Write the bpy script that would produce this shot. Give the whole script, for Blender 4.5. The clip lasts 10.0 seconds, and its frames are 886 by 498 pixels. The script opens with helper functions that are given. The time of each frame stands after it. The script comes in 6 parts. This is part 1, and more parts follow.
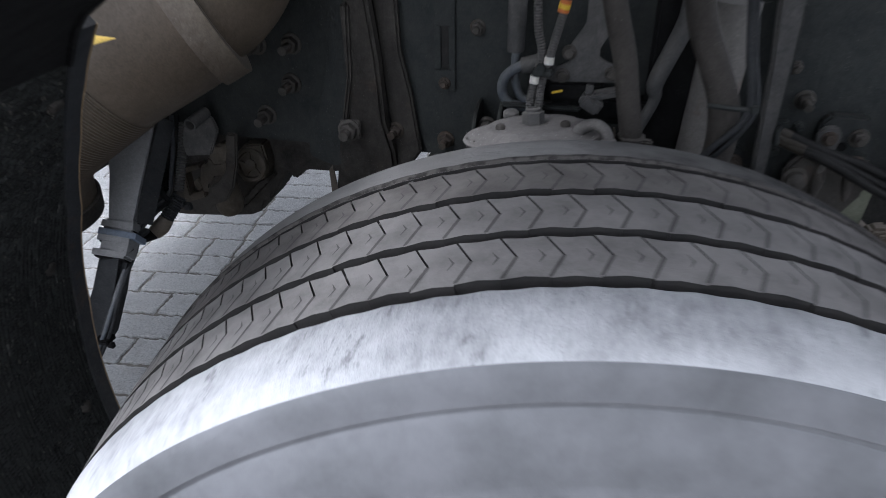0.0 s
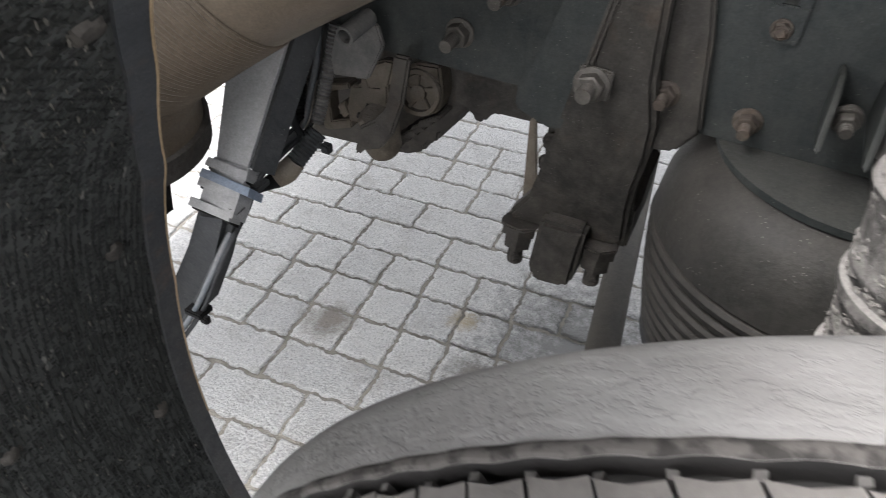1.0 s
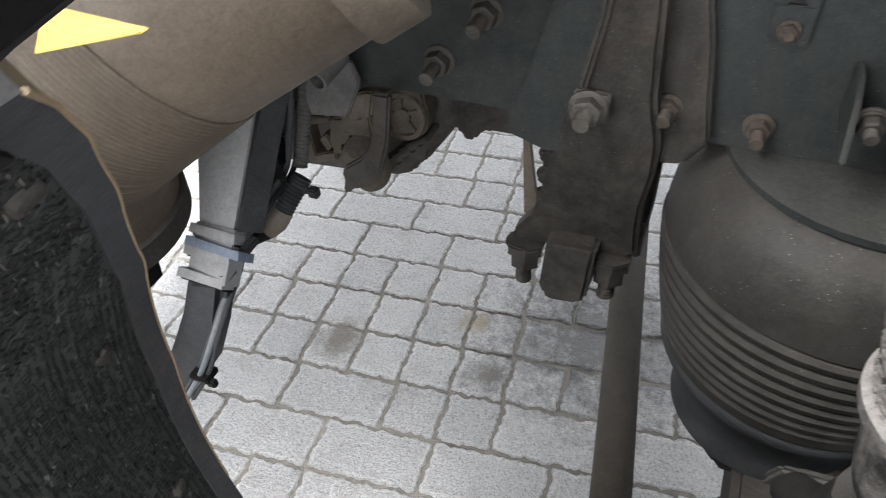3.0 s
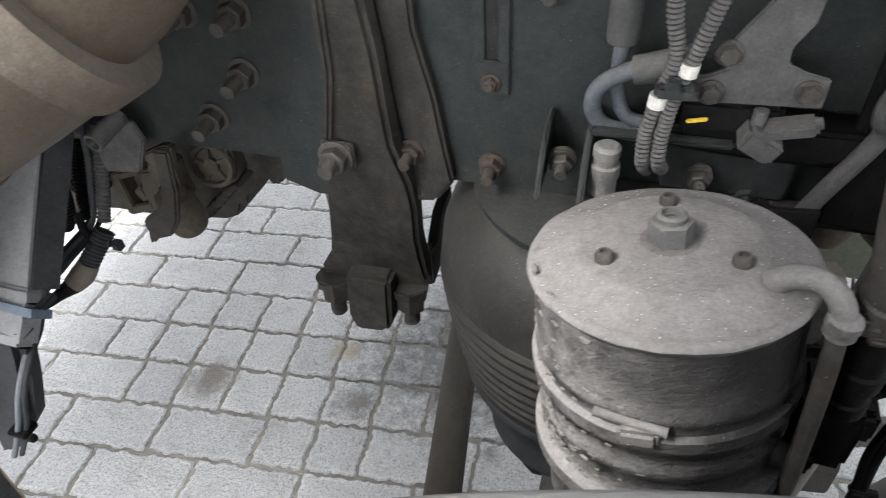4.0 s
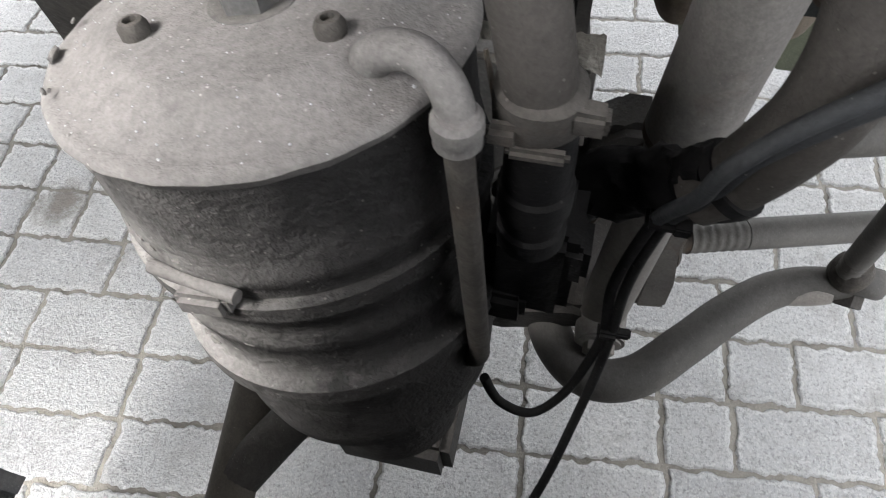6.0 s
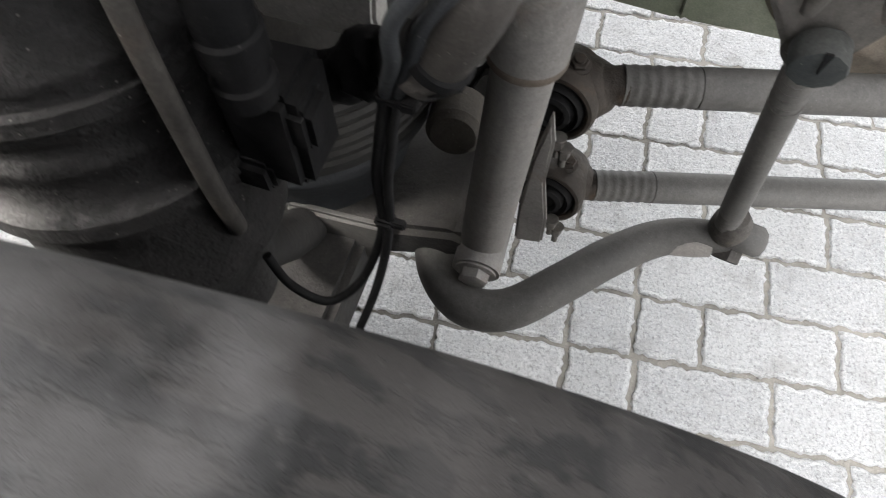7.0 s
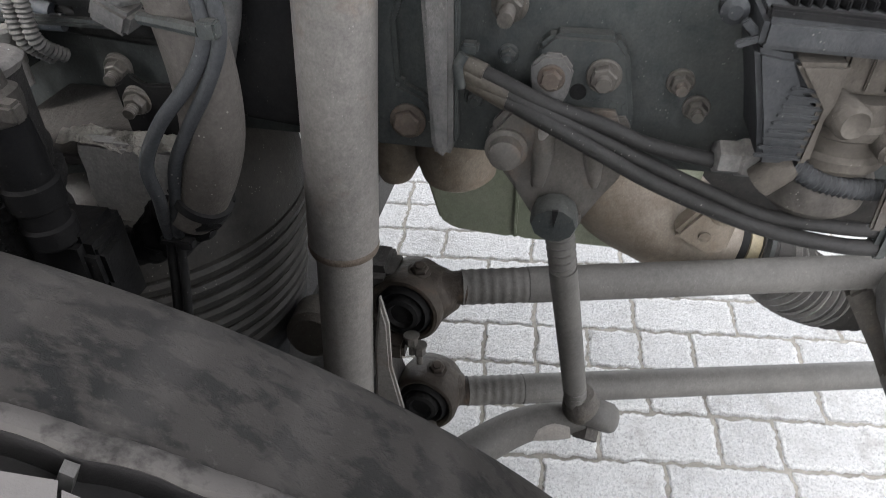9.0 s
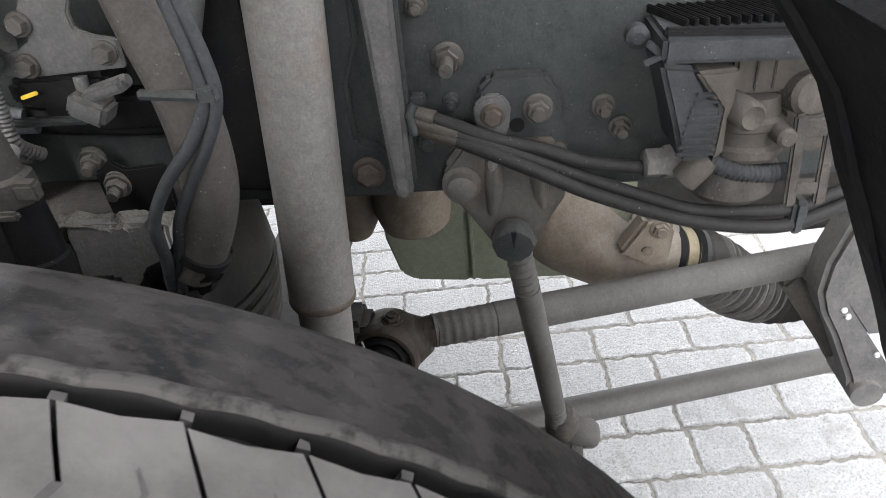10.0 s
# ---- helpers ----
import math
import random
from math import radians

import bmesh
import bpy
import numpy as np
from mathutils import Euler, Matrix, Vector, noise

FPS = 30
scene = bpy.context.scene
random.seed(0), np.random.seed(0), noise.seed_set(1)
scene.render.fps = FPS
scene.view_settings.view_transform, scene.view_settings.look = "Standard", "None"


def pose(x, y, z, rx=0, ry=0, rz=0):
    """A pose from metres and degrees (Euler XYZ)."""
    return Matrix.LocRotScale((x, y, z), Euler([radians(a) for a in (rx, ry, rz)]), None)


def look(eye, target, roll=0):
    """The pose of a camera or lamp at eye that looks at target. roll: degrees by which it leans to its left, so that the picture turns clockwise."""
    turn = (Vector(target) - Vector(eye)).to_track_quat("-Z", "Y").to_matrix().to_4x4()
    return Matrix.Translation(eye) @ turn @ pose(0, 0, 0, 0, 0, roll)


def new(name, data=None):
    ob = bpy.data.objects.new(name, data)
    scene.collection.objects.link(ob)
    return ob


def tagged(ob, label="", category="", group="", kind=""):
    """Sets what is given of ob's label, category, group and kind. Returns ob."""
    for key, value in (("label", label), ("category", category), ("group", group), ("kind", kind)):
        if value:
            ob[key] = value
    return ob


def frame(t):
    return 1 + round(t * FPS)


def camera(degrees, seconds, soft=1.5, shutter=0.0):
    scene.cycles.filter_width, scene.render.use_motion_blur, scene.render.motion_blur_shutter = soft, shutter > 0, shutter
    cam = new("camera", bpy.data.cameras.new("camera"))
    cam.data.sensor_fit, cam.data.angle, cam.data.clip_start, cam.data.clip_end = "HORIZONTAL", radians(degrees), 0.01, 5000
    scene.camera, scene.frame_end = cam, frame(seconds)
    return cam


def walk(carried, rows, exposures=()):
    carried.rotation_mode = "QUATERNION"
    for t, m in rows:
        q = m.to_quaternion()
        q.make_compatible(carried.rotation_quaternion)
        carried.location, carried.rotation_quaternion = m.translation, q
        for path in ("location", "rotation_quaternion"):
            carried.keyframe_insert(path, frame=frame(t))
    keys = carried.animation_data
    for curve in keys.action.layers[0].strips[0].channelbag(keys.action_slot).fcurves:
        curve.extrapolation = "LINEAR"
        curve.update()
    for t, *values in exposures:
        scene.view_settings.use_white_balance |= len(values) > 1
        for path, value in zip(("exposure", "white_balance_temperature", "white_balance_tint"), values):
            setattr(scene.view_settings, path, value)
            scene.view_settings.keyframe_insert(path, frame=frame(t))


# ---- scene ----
cam = camera(65.79, 10.0, soft=0.85, shutter=0.25)
PATH = [
    (0, (0.0077, -0.5788, 1.3282), (-0.3952, 1.078, 0.2828), -0.7),
    (0.3, (-0.0761, -0.39, 1.2398), (-0.4933, 1.2179, 0.126), -1.79),
    (0.5, (-0.1332, -0.3035, 1.2249), (-0.59, 1.2369, 0.0339), -1.71),
    (0.7, (-0.1871, -0.2424, 1.227), (-0.7121, 1.2234, -0.0282), 0.76),
    (1, (-0.2572, -0.193, 1.2303), (-0.9075, 1.1569, -0.0945), 2.24),
    (1.5, (-0.3338, -0.1581, 1.2403), (-1.0654, 1.0777, -0.1517), -4.39),
    (2, (-0.3635, -0.1168, 1.2269), (-1.1088, 1.1081, -0.1674), -2.85),
    (2.2, (-0.3661, -0.13, 1.2227), (-1.1102, 1.1062, -0.1623), -3.34),
    (3.3, (-0.2397, -0.108, 1.2965), (-0.8082, 1.2008, -0.1049), -4.93),
    (3.5, (-0.1961, -0.1082, 1.3134), (-0.7282, 1.22, -0.0841), -4.64),
    (4, (-0.1109, -0.0803, 1.3053), (-0.5867, 1.3102, -0.0512), -4.1),
    (4.5, (-0.0233, -0.0149, 1.2804), (-0.4531, 1.4004, -0.0658), -3.93),
    (5, (0.0169, 0.0335, 1.2431), (-0.3666, 1.3798, -0.1853), -5.68),
    (5.5, (0.0309, 0.0591, 1.1961), (-0.2917, 1.2025, -0.4127), -2.73),
    (6.8, (0.17, 0.0709, 1.1748), (-0.1086, 0.9696, -0.5901), -6.78),
    (7, (0.2105, 0.0574, 1.1675), (-0.0697, 0.9468, -0.6018), 0.06),
    (7.5, (0.288, 0.0454, 1.16), (0.0163, 0.9606, -0.5974), -6.82),
    (8, (0.3417, 0.0272, 1.166), (0.0217, 1.1361, -0.4674), -4.83),
    (8.5, (0.3579, -0.0033, 1.1684), (0.0138, 1.3454, -0.2678), -3.62),
    (9, (0.3613, -0.0425, 1.1675), (0.0461, 1.4856, -0.0838), -0.47),
    (9.5, (0.3663, -0.0693, 1.1736), (0.1247, 1.5783, 0.0659), -0.36),
    (10, (0.3469, -0.1119, 1.1692), (0.1769, 1.562, 0.0879), -5.41),
]
EXPOSURES = [(0.0, 1.45, 5750, 12), (0.5, 1.7, 6250, 12), (1.0, 2.95, 6350, 11), (2.0, 3.08, 6350, 11), (4.0, 3.1, 6250, 10), (5.5, 3.2, 6300, 10), (7.0, 3.6, 6450, 10), (7.5, 3.7, 6450, 10), (8.5, 3.55, 6350, 11), (9.5, 3.42, 6350, 11), (10.0, 3.42, 6350, 11)]
walk(cam, [(t, look(eye, target, roll)) for t, eye, target, roll in PATH],
     exposures=EXPOSURES)

# ---- daylight: an overcast sky ----
world = bpy.data.worlds.new("overcast_sky")
scene.world = world
world.use_nodes = True
wn = world.node_tree.nodes
sky = wn.new("ShaderNodeTexSky")
sky.sky_type = "NISHITA"
sky.sun_disc = False
sky.sun_elevation, sky.sun_rotation = radians(54), radians(-133)
sky.dust_density, sky.air_density = 3.0, 1.0
pale = wn.new("ShaderNodeHueSaturation")
pale.inputs["Saturation"].default_value = 0.12
world.node_tree.links.new(sky.outputs[0], pale.inputs["Color"])
world.node_tree.links.new(pale.outputs[0], wn["Background"].inputs["Color"])
wn["Background"].inputs["Strength"].default_value = 0.15
sun_data = bpy.data.lights.new("sun", "SUN")
sun_data.energy, sun_data.angle, sun_data.color = 0.6, radians(18), (1.0, 0.985, 0.96)
sun = new("sun", sun_data)
sun.matrix_world = look((-3.99, -3.72, 7.5), (0, 0, 0))


# ---- materials ----
def principled(name):
    m = bpy.data.materials.new(name)
    m.use_nodes = True
    return m, m.node_tree.nodes, m.node_tree.links, m.node_tree.nodes["Principled BSDF"]


def noise_node(n, l, scale, detail=4.0, rough=0.6, coord=None):
    t = n.new("ShaderNodeTexNoise")
    t.inputs["Scale"].default_value, t.inputs["Detail"].default_value, t.inputs["Roughness"].default_value = scale, detail, rough
    if coord is not None:
        l.new(coord, t.inputs["Vector"])
    return t.outputs["Fac"]


def ramp(n, l, fac, lo, hi):
    r = n.new("ShaderNodeMapRange")
    r.inputs["From Min"].default_value, r.inputs["From Max"].default_value = lo, hi
    l.new(fac, r.inputs["Value"])
    return r.outputs["Result"]


def mixc(n, l, fac, a, b):
    m = n.new("ShaderNodeMix")
    m.data_type = "RGBA"
    if isinstance(fac, float):
        m.inputs[0].default_value = fac
    else:
        l.new(fac, m.inputs[0])
    for sock, v in ((m.inputs[6], a), (m.inputs[7], b)):
        if isinstance(v, tuple):
            sock.default_value = (*v, 1.0)
        else:
            l.new(v, sock)
    return m.outputs[2]


def maths(n, l, op, a, b):
    m = n.new("ShaderNodeMath")
    m.operation = op
    for sock, v in ((m.inputs[0], a), (m.inputs[1], b)):
        if isinstance(v, (float, int)):
            sock.default_value = v
        else:
            l.new(v, sock)
    return m.outputs[0]


def shaded(n, l, tone, fac, lo, hi):
    """Fine uneven staining: the tone times a factor between lo and hi."""
    r = n.new("ShaderNodeMapRange")
    r.inputs["From Min"].default_value, r.inputs["From Max"].default_value = 0.33, 0.67
    r.inputs["To Min"].default_value, r.inputs["To Max"].default_value = lo, hi
    l.new(fac, r.inputs["Value"])
    s = n.new("ShaderNodeVectorMath")
    s.operation = "SCALE"
    l.new(tone, s.inputs[0])
    l.new(r.outputs["Result"], s.inputs["Scale"])
    return s.outputs["Vector"]


def dirty(name, base, second, dust=(0.30, 0.27, 0.24), dusty=0.5, rough=0.7, metal=0.0, grain=0.25, specks=0.3, scale=1.0,
          rust=0.0, gloss=0.3, crust_lit=None):
    """Paint, rubber or metal under road dirt: two tones, dust that has settled on what faces up, pale specks, rust."""
    m, n, l, p = principled(name)
    co = n.new("ShaderNodeTexCoord").outputs["Object"]
    big, fine = noise_node(n, l, 9.0 * scale, 5, 0.62, co), noise_node(n, l, 130.0 * scale, 4, 0.7, co)
    tone = mixc(n, l, ramp(n, l, big, 0.35, 0.68), base, second)
    up = n.new("ShaderNodeSeparateXYZ")
    l.new(n.new("ShaderNodeNewGeometry").outputs["Normal"], up.inputs[0])
    mid = noise_node(n, l, 34.0 * scale, 6, 0.7, co)
    settle = maths(n, l, "ADD", maths(n, l, "MULTIPLY", up.outputs["Z"], 0.45), maths(n, l, "SUBTRACT", mid, 0.32))
    f = maths(n, l, "MULTIPLY", ramp(n, l, settle, 0.0, 0.75), dusty)
    if crust_lit:
        # caked mud on the low-x side; the unlit side's shade is put in too
        along_x = n.new("ShaderNodeSeparateXYZ")
        l.new(co, along_x.inputs[0])
        mask_x = maths(n, l, "ADD", along_x.outputs["X"], maths(n, l, "MULTIPLY", maths(n, l, "SUBTRACT", mid, 0.5), 0.10))
        f = maths(n, l, "MULTIPLY", f, ramp(n, l, mask_x, crust_lit[0], crust_lit[1]))
        f = maths(n, l, "MINIMUM", maths(n, l, "MULTIPLY", f, 2.6), 1.0)
    tone = mixc(n, l, f, tone, dust)
    if rust:
        r1 = ramp(n, l, noise_node(n, l, 21.0 * scale, 5, 0.65, co), 0.60 - 0.15 * rust, 0.72)
        tone = mixc(n, l, maths(n, l, "MULTIPLY", r1, min(1.0, rust)), tone, (0.13, 0.072, 0.040))
    if specks:
        v = n.new("ShaderNodeTexVoronoi")
        v.inputs["Scale"].default_value = 210.0
        l.new(co, v.inputs["Vector"])
        dot = n.new("ShaderNodeMath")
        dot.operation = "LESS_THAN"
        l.new(v.outputs["Distance"], dot.inputs[0])
        dot.inputs[1].default_value = 0.13
        some = ramp(n, l, noise_node(n, l, 47.0, 2, 0.5, co), 0.52, 0.62)
        s = maths(n, l, "MULTIPLY", maths(n, l, "MULTIPLY", dot.outputs[0], some), 0.55 * specks)
        tone = mixc(n, l, s, tone, (0.50, 0.47, 0.43))
    tone = shaded(n, l, tone, fine, 0.88, 1.10)
    tone = shaded(n, l, tone, noise_node(n, l, 420.0, 3, 0.6, co), 0.88, 1.10)
    l.new(tone, p.inputs["Base Color"])
    rr = n.new("ShaderNodeMapRange")
    rr.inputs["To Min"].default_value, rr.inputs["To Max"].default_value = max(0.15, rough - 0.15), min(1.0, rough + 0.15)
    l.new(mid, rr.inputs["Value"])
    l.new(rr.outputs[0], p.inputs["Roughness"])
    p.inputs["Metallic"].default_value = metal
    p.inputs["Specular IOR Level"].default_value = 0.6 * gloss
    b = n.new("ShaderNodeBump")
    b.inputs["Strength"].default_value, b.inputs["Distance"].default_value = grain, 0.004
    l.new(maths(n, l, "ADD", fine, maths(n, l, "MULTIPLY", mid, 1.5)), b.inputs["Height"])
    l.new(b.outputs[0], p.inputs["Normal"])
    return m


M_FRAME = dirty("frame_paint", (0.0215, 0.0245, 0.0250), (0.033, 0.0365, 0.0355), dust=(0.20, 0.185, 0.16), dusty=0.20, rough=0.6, specks=0.25, gloss=0.2)
M_CAST = dirty("cast_iron_dusty", (0.022, 0.0205, 0.019), (0.042, 0.038, 0.033), dusty=0.22, rough=0.75, grain=0.35, rust=0.12, gloss=0.2)
M_DUSTGREY = dirty("dusty_grey_paint", (0.155, 0.146, 0.136), (0.225, 0.213, 0.198), dust=(0.31, 0.29, 0.268), dusty=0.6, rough=0.85, grain=0.3, specks=0.5)
M_CHAMBER = dirty("chamber_steel_dust", (0.078, 0.073, 0.070), (0.125, 0.118, 0.111), dust=(0.225, 0.209, 0.196), dusty=0.75, rough=0.9, grain=0.35, specks=0.8)
# Its mask holds the drum's crust and also its lit and unlit sides.
M_CHAMBERLOW = dirty("chamber_black_worn", (0.014, 0.0135, 0.013), (0.034, 0.032, 0.031), dust=(0.23, 0.217, 0.204), dusty=0.65, rough=0.75, grain=0.8, specks=0.4, gloss=0.15, crust_lit=(0.045, -0.045))
M_CAKED = dirty("caked_dirt", (0.12, 0.113, 0.106), (0.19, 0.179, 0.168), dust=(0.25, 0.232, 0.214), dusty=0.5, rough=0.95, grain=0.8, specks=0.2)
M_SHOCK = dirty("shock_grey", (0.125, 0.117, 0.109), (0.185, 0.174, 0.160), dust=(0.24, 0.219, 0.198), dusty=0.25, rough=0.62, grain=0.15, specks=0.35, rust=0.30)
M_JOINT = dirty("oily_joint_casting", (0.012, 0.0095, 0.0075), (0.038, 0.030, 0.023), dust=(0.13, 0.105, 0.085), dusty=0.12, rough=0.6, grain=0.35, specks=0.1, rust=0.3)
M_RIM = dirty("rusty_rim", (0.055, 0.040, 0.028), (0.10, 0.080, 0.060), dusty=0.3, rough=0.8, grain=0.3, specks=0.0, rust=0.5)
M_ROD = dirty("rod_grey", (0.058, 0.055, 0.051), (0.090, 0.085, 0.078), dust=(0.16, 0.147, 0.13), dusty=0.14, rough=0.62, grain=0.15, specks=0.25)
M_RUBBER = dirty("dusty_rubber", (0.026, 0.023, 0.019), (0.050, 0.043, 0.034), dust=(0.18, 0.162, 0.140), dusty=0.2, rough=0.65, grain=0.2, specks=0.3)
M_BELLOWS = dirty("bellows_rubber", (0.0085, 0.0082, 0.0078), (0.021, 0.0195, 0.0175), dust=(0.145, 0.132, 0.118), dusty=0.24, rough=0.6, grain=0.25, specks=0.45, gloss=0.35)
M_BLACK = dirty("black_plastic", (0.006, 0.006, 0.0066), (0.011, 0.011, 0.011), dusty=0.03, rough=0.6, grain=0.2, specks=0.1, gloss=0.07)
M_HOSEGREY = dirty("grey_hose", (0.050, 0.050, 0.050), (0.080, 0.079, 0.077), dusty=0.35, rough=0.7, grain=0.25, specks=0.2)
M_BROWNHOSE = dirty("brown_rubber_hose", (0.034, 0.0305, 0.0275), (0.060, 0.054, 0.048), dust=(0.17, 0.154, 0.139), dusty=0.16, rough=0.75, grain=0.35, specks=0.35, gloss=0.2)
M_COVER = dirty("dusty_grey_plastic", (0.0185, 0.0195, 0.0210), (0.032, 0.0335, 0.0355), dust=(0.13, 0.128, 0.124), dusty=0.25, rough=0.7, grain=0.3, specks=0.3, gloss=0.2)
M_BLUEHOSE = dirty("blue_grey_hose", (0.07, 0.08, 0.092), (0.10, 0.11, 0.12), dusty=0.35, rough=0.6, grain=0.15)
M_STRAP = dirty("blue_strap", (0.13, 0.17, 0.23), (0.17, 0.21, 0.27), dusty=0.3, rough=0.5, grain=0.1, specks=0.1)
M_BOLT = dirty("zinc_bolt", (0.046, 0.042, 0.037), (0.090, 0.083, 0.074), dusty=0.2, rough=0.55, metal=0.3, rust=0.3)
M_HOSEDUST = dirty("dusty_black_hose", (0.0085, 0.0082, 0.0080), (0.017, 0.0163, 0.0157), dust=(0.12, 0.112, 0.103), dusty=0.12, rough=0.6, grain=0.2, specks=0.4, gloss=0.3)
M_RUSTBOLT = dirty("rusty_bolt", (0.046, 0.036, 0.029), (0.088, 0.071, 0.058), dusty=0.18, rough=0.8, metal=0.2, rust=0.45)
M_DUCT = dirty("brown_air_duct", (0.080, 0.063, 0.046), (0.112, 0.089, 0.066), dust=(0.19, 0.164, 0.135), dusty=0.28, rough=0.45, grain=0.12, specks=0.05)
M_BEIGE = dirty("oily_alloy", (0.085, 0.068, 0.051), (0.145, 0.120, 0.092), dusty=0.4, rough=0.6, grain=0.2, rust=0.15)
M_BROWN = dirty("brown_dirty_cast", (0.060, 0.050, 0.038), (0.10, 0.083, 0.062), dusty=0.4, rough=0.8, grain=0.4, rust=0.2)
M_OLIVE = dirty("olive_engine_paint", (0.13, 0.145, 0.10), (0.165, 0.175, 0.13), dusty=0.25, rough=0.5, grain=0.1, specks=0.1)
M_PALE = dirty("pale_grey_paint", (0.38, 0.38, 0.39), (0.48, 0.475, 0.475), dusty=0.25, rough=0.5, grain=0.1, specks=0.1)
M_POST = dirty("grey_post_plastic", (0.235, 0.235, 0.24), (0.30, 0.298, 0.296), dusty=0.25, rough=0.55, grain=0.12, specks=0.05)
M_BARE = dirty("bare_scuffed_metal", (0.17, 0.155, 0.14), (0.22, 0.205, 0.185), dusty=0.3, rough=0.6, grain=0.15, specks=0.1)
M_ORANGE = dirty("orange_label", (0.55, 0.16, 0.04), (0.48, 0.13, 0.04), dusty=0.15, rough=0.5, grain=0.05, specks=0.0)
M_WHITE = dirty("white_tape", (0.70, 0.68, 0.62), (0.6, 0.57, 0.5), dusty=0.3, rough=0.6, grain=0.1, specks=0.0)
M_YELLOW = dirty("yellow_tag", (0.70, 0.48, 0.04), (0.62, 0.42, 0.04), dusty=0.15, rough=0.5, grain=0.05, specks=0.0)
M_CAB = dirty("yellow_cab_paint", (0.72, 0.50, 0.12), (0.68, 0.47, 0.11), dusty=0.15, rough=0.35, grain=0.03, specks=0.0)
M_GEAR = dirty("gear_housing_dirt", (0.036, 0.0315, 0.0265), (0.062, 0.0545, 0.046), dust=(0.14, 0.125, 0.107), dusty=0.32, rough=0.85, grain=0.35, specks=0.4)
M_RING = dirty("faded_yellow_ring", (0.20, 0.165, 0.09), (0.16, 0.135, 0.08), dusty=0.3, rough=0.5, grain=0.05, specks=0.0)
M_ENGINE = dirty("engine_dark", (0.010, 0.0098, 0.0095), (0.022, 0.021, 0.020), dusty=0.14, rough=0.7, grain=0.4)
M_HORN = dirty("forged_bracket", (0.050, 0.047, 0.043), (0.085, 0.078, 0.070), dust=(0.15, 0.135, 0.118), dusty=0.35, rough=0.55, grain=0.2, specks=0.15, rust=0.35)
M_WEAR = dirty("worn_tan_edge", (0.20, 0.145, 0.085), (0.26, 0.19, 0.12), dusty=0.2, rough=0.7, grain=0.2, specks=0.0)
M_MUD = dirty("dried_mud", (0.040, 0.038, 0.033), (0.085, 0.080, 0.070), dusty=0.2, rough=0.9, grain=0.5, specks=0.0)
M_LINERLIP = dirty("liner_edge", (0.022, 0.0245, 0.028), (0.037, 0.039, 0.042), dusty=0.2, rough=0.6, grain=0.2, rust=0.25)


def tyre_material(name, base, second, dust, amount, hi, scale=22.0, lo=0.36, top=0.62):
    m, n, l, p = principled(name)
    co = n.new("ShaderNodeTexCoord").outputs["Object"]
    blot = ramp(n, l, noise_node(n, l, scale, 5, 0.62, co), lo, top)
    tone = mixc(n, l, noise_node(n, l, 90.0, 4, 0.7, co), base, second)
    tone = mixc(n, l, maths(n, l, "MULTIPLY", blot, amount), tone, dust)
    l.new(tone, p.inputs["Base Color"])
    p.inputs["Roughness"].default_value = hi
    p.inputs["Specular IOR Level"].default_value = 0.3
    b = n.new("ShaderNodeBump")
    b.inputs["Strength"].default_value, b.inputs["Distance"].default_value = 0.25, 0.003
    l.new(noise_node(n, l, 240.0, 4, 0.7, co), b.inputs["Height"])
    l.new(b.outputs[0], p.inputs["Normal"])
    return m


M_TREAD = tyre_material("tyre_tread", (0.112, 0.105, 0.099), (0.190, 0.179, 0.169), (0.285, 0.268, 0.254), 0.55, 0.85)
# The tread's colour again, darkened to put shade on the innermost rib.
M_TREADSHADED = tyre_material("tyre_tread_shaded", (0.082, 0.075, 0.070), (0.140, 0.129, 0.120), (0.205, 0.189, 0.177), 0.6, 0.9)
def chalk_material():
    """Chalky scuffed rubber, streaked across the shoulder, rubbed through in places."""
    m, n, l, p = principled("tyre_shoulder_chalky")
    co = n.new("ShaderNodeTexCoord").outputs["Object"]
    mp = n.new("ShaderNodeMapping")
    mp.inputs["Scale"].default_value = (1.0, 0.35, 0.6)
    mp.inputs["Rotation"].default_value = (0, 0.35, 0)
    l.new(co, mp.inputs["Vector"])
    streak = ramp(n, l, noise_node(n, l, 120.0, 5, 0.7, mp.outputs[0]), 0.36, 0.64)
    cloud = ramp(n, l, noise_node(n, l, 14.0, 5, 0.62, co), 0.34, 0.60)
    tone = mixc(n, l, cloud, (0.25, 0.25, 0.255), (0.44, 0.44, 0.445))
    tone = mixc(n, l, maths(n, l, "MULTIPLY", streak, 0.45), tone, (0.55, 0.55, 0.555))
    rubbed = ramp(n, l, noise_node(n, l, 46.0, 6, 0.72, mp.outputs[0]), 0.60, 0.68)
    tone = mixc(n, l, maths(n, l, "MULTIPLY", rubbed, 0.65), tone, (0.12, 0.12, 0.125))
    l.new(tone, p.inputs["Base Color"])
    p.inputs["Roughness"].default_value = 0.85
    b = n.new("ShaderNodeBump")
    b.inputs["Strength"].default_value, b.inputs["Distance"].default_value = 0.35, 0.003
    l.new(streak, b.inputs["Height"])
    l.new(b.outputs[0], p.inputs["Normal"])
    return m


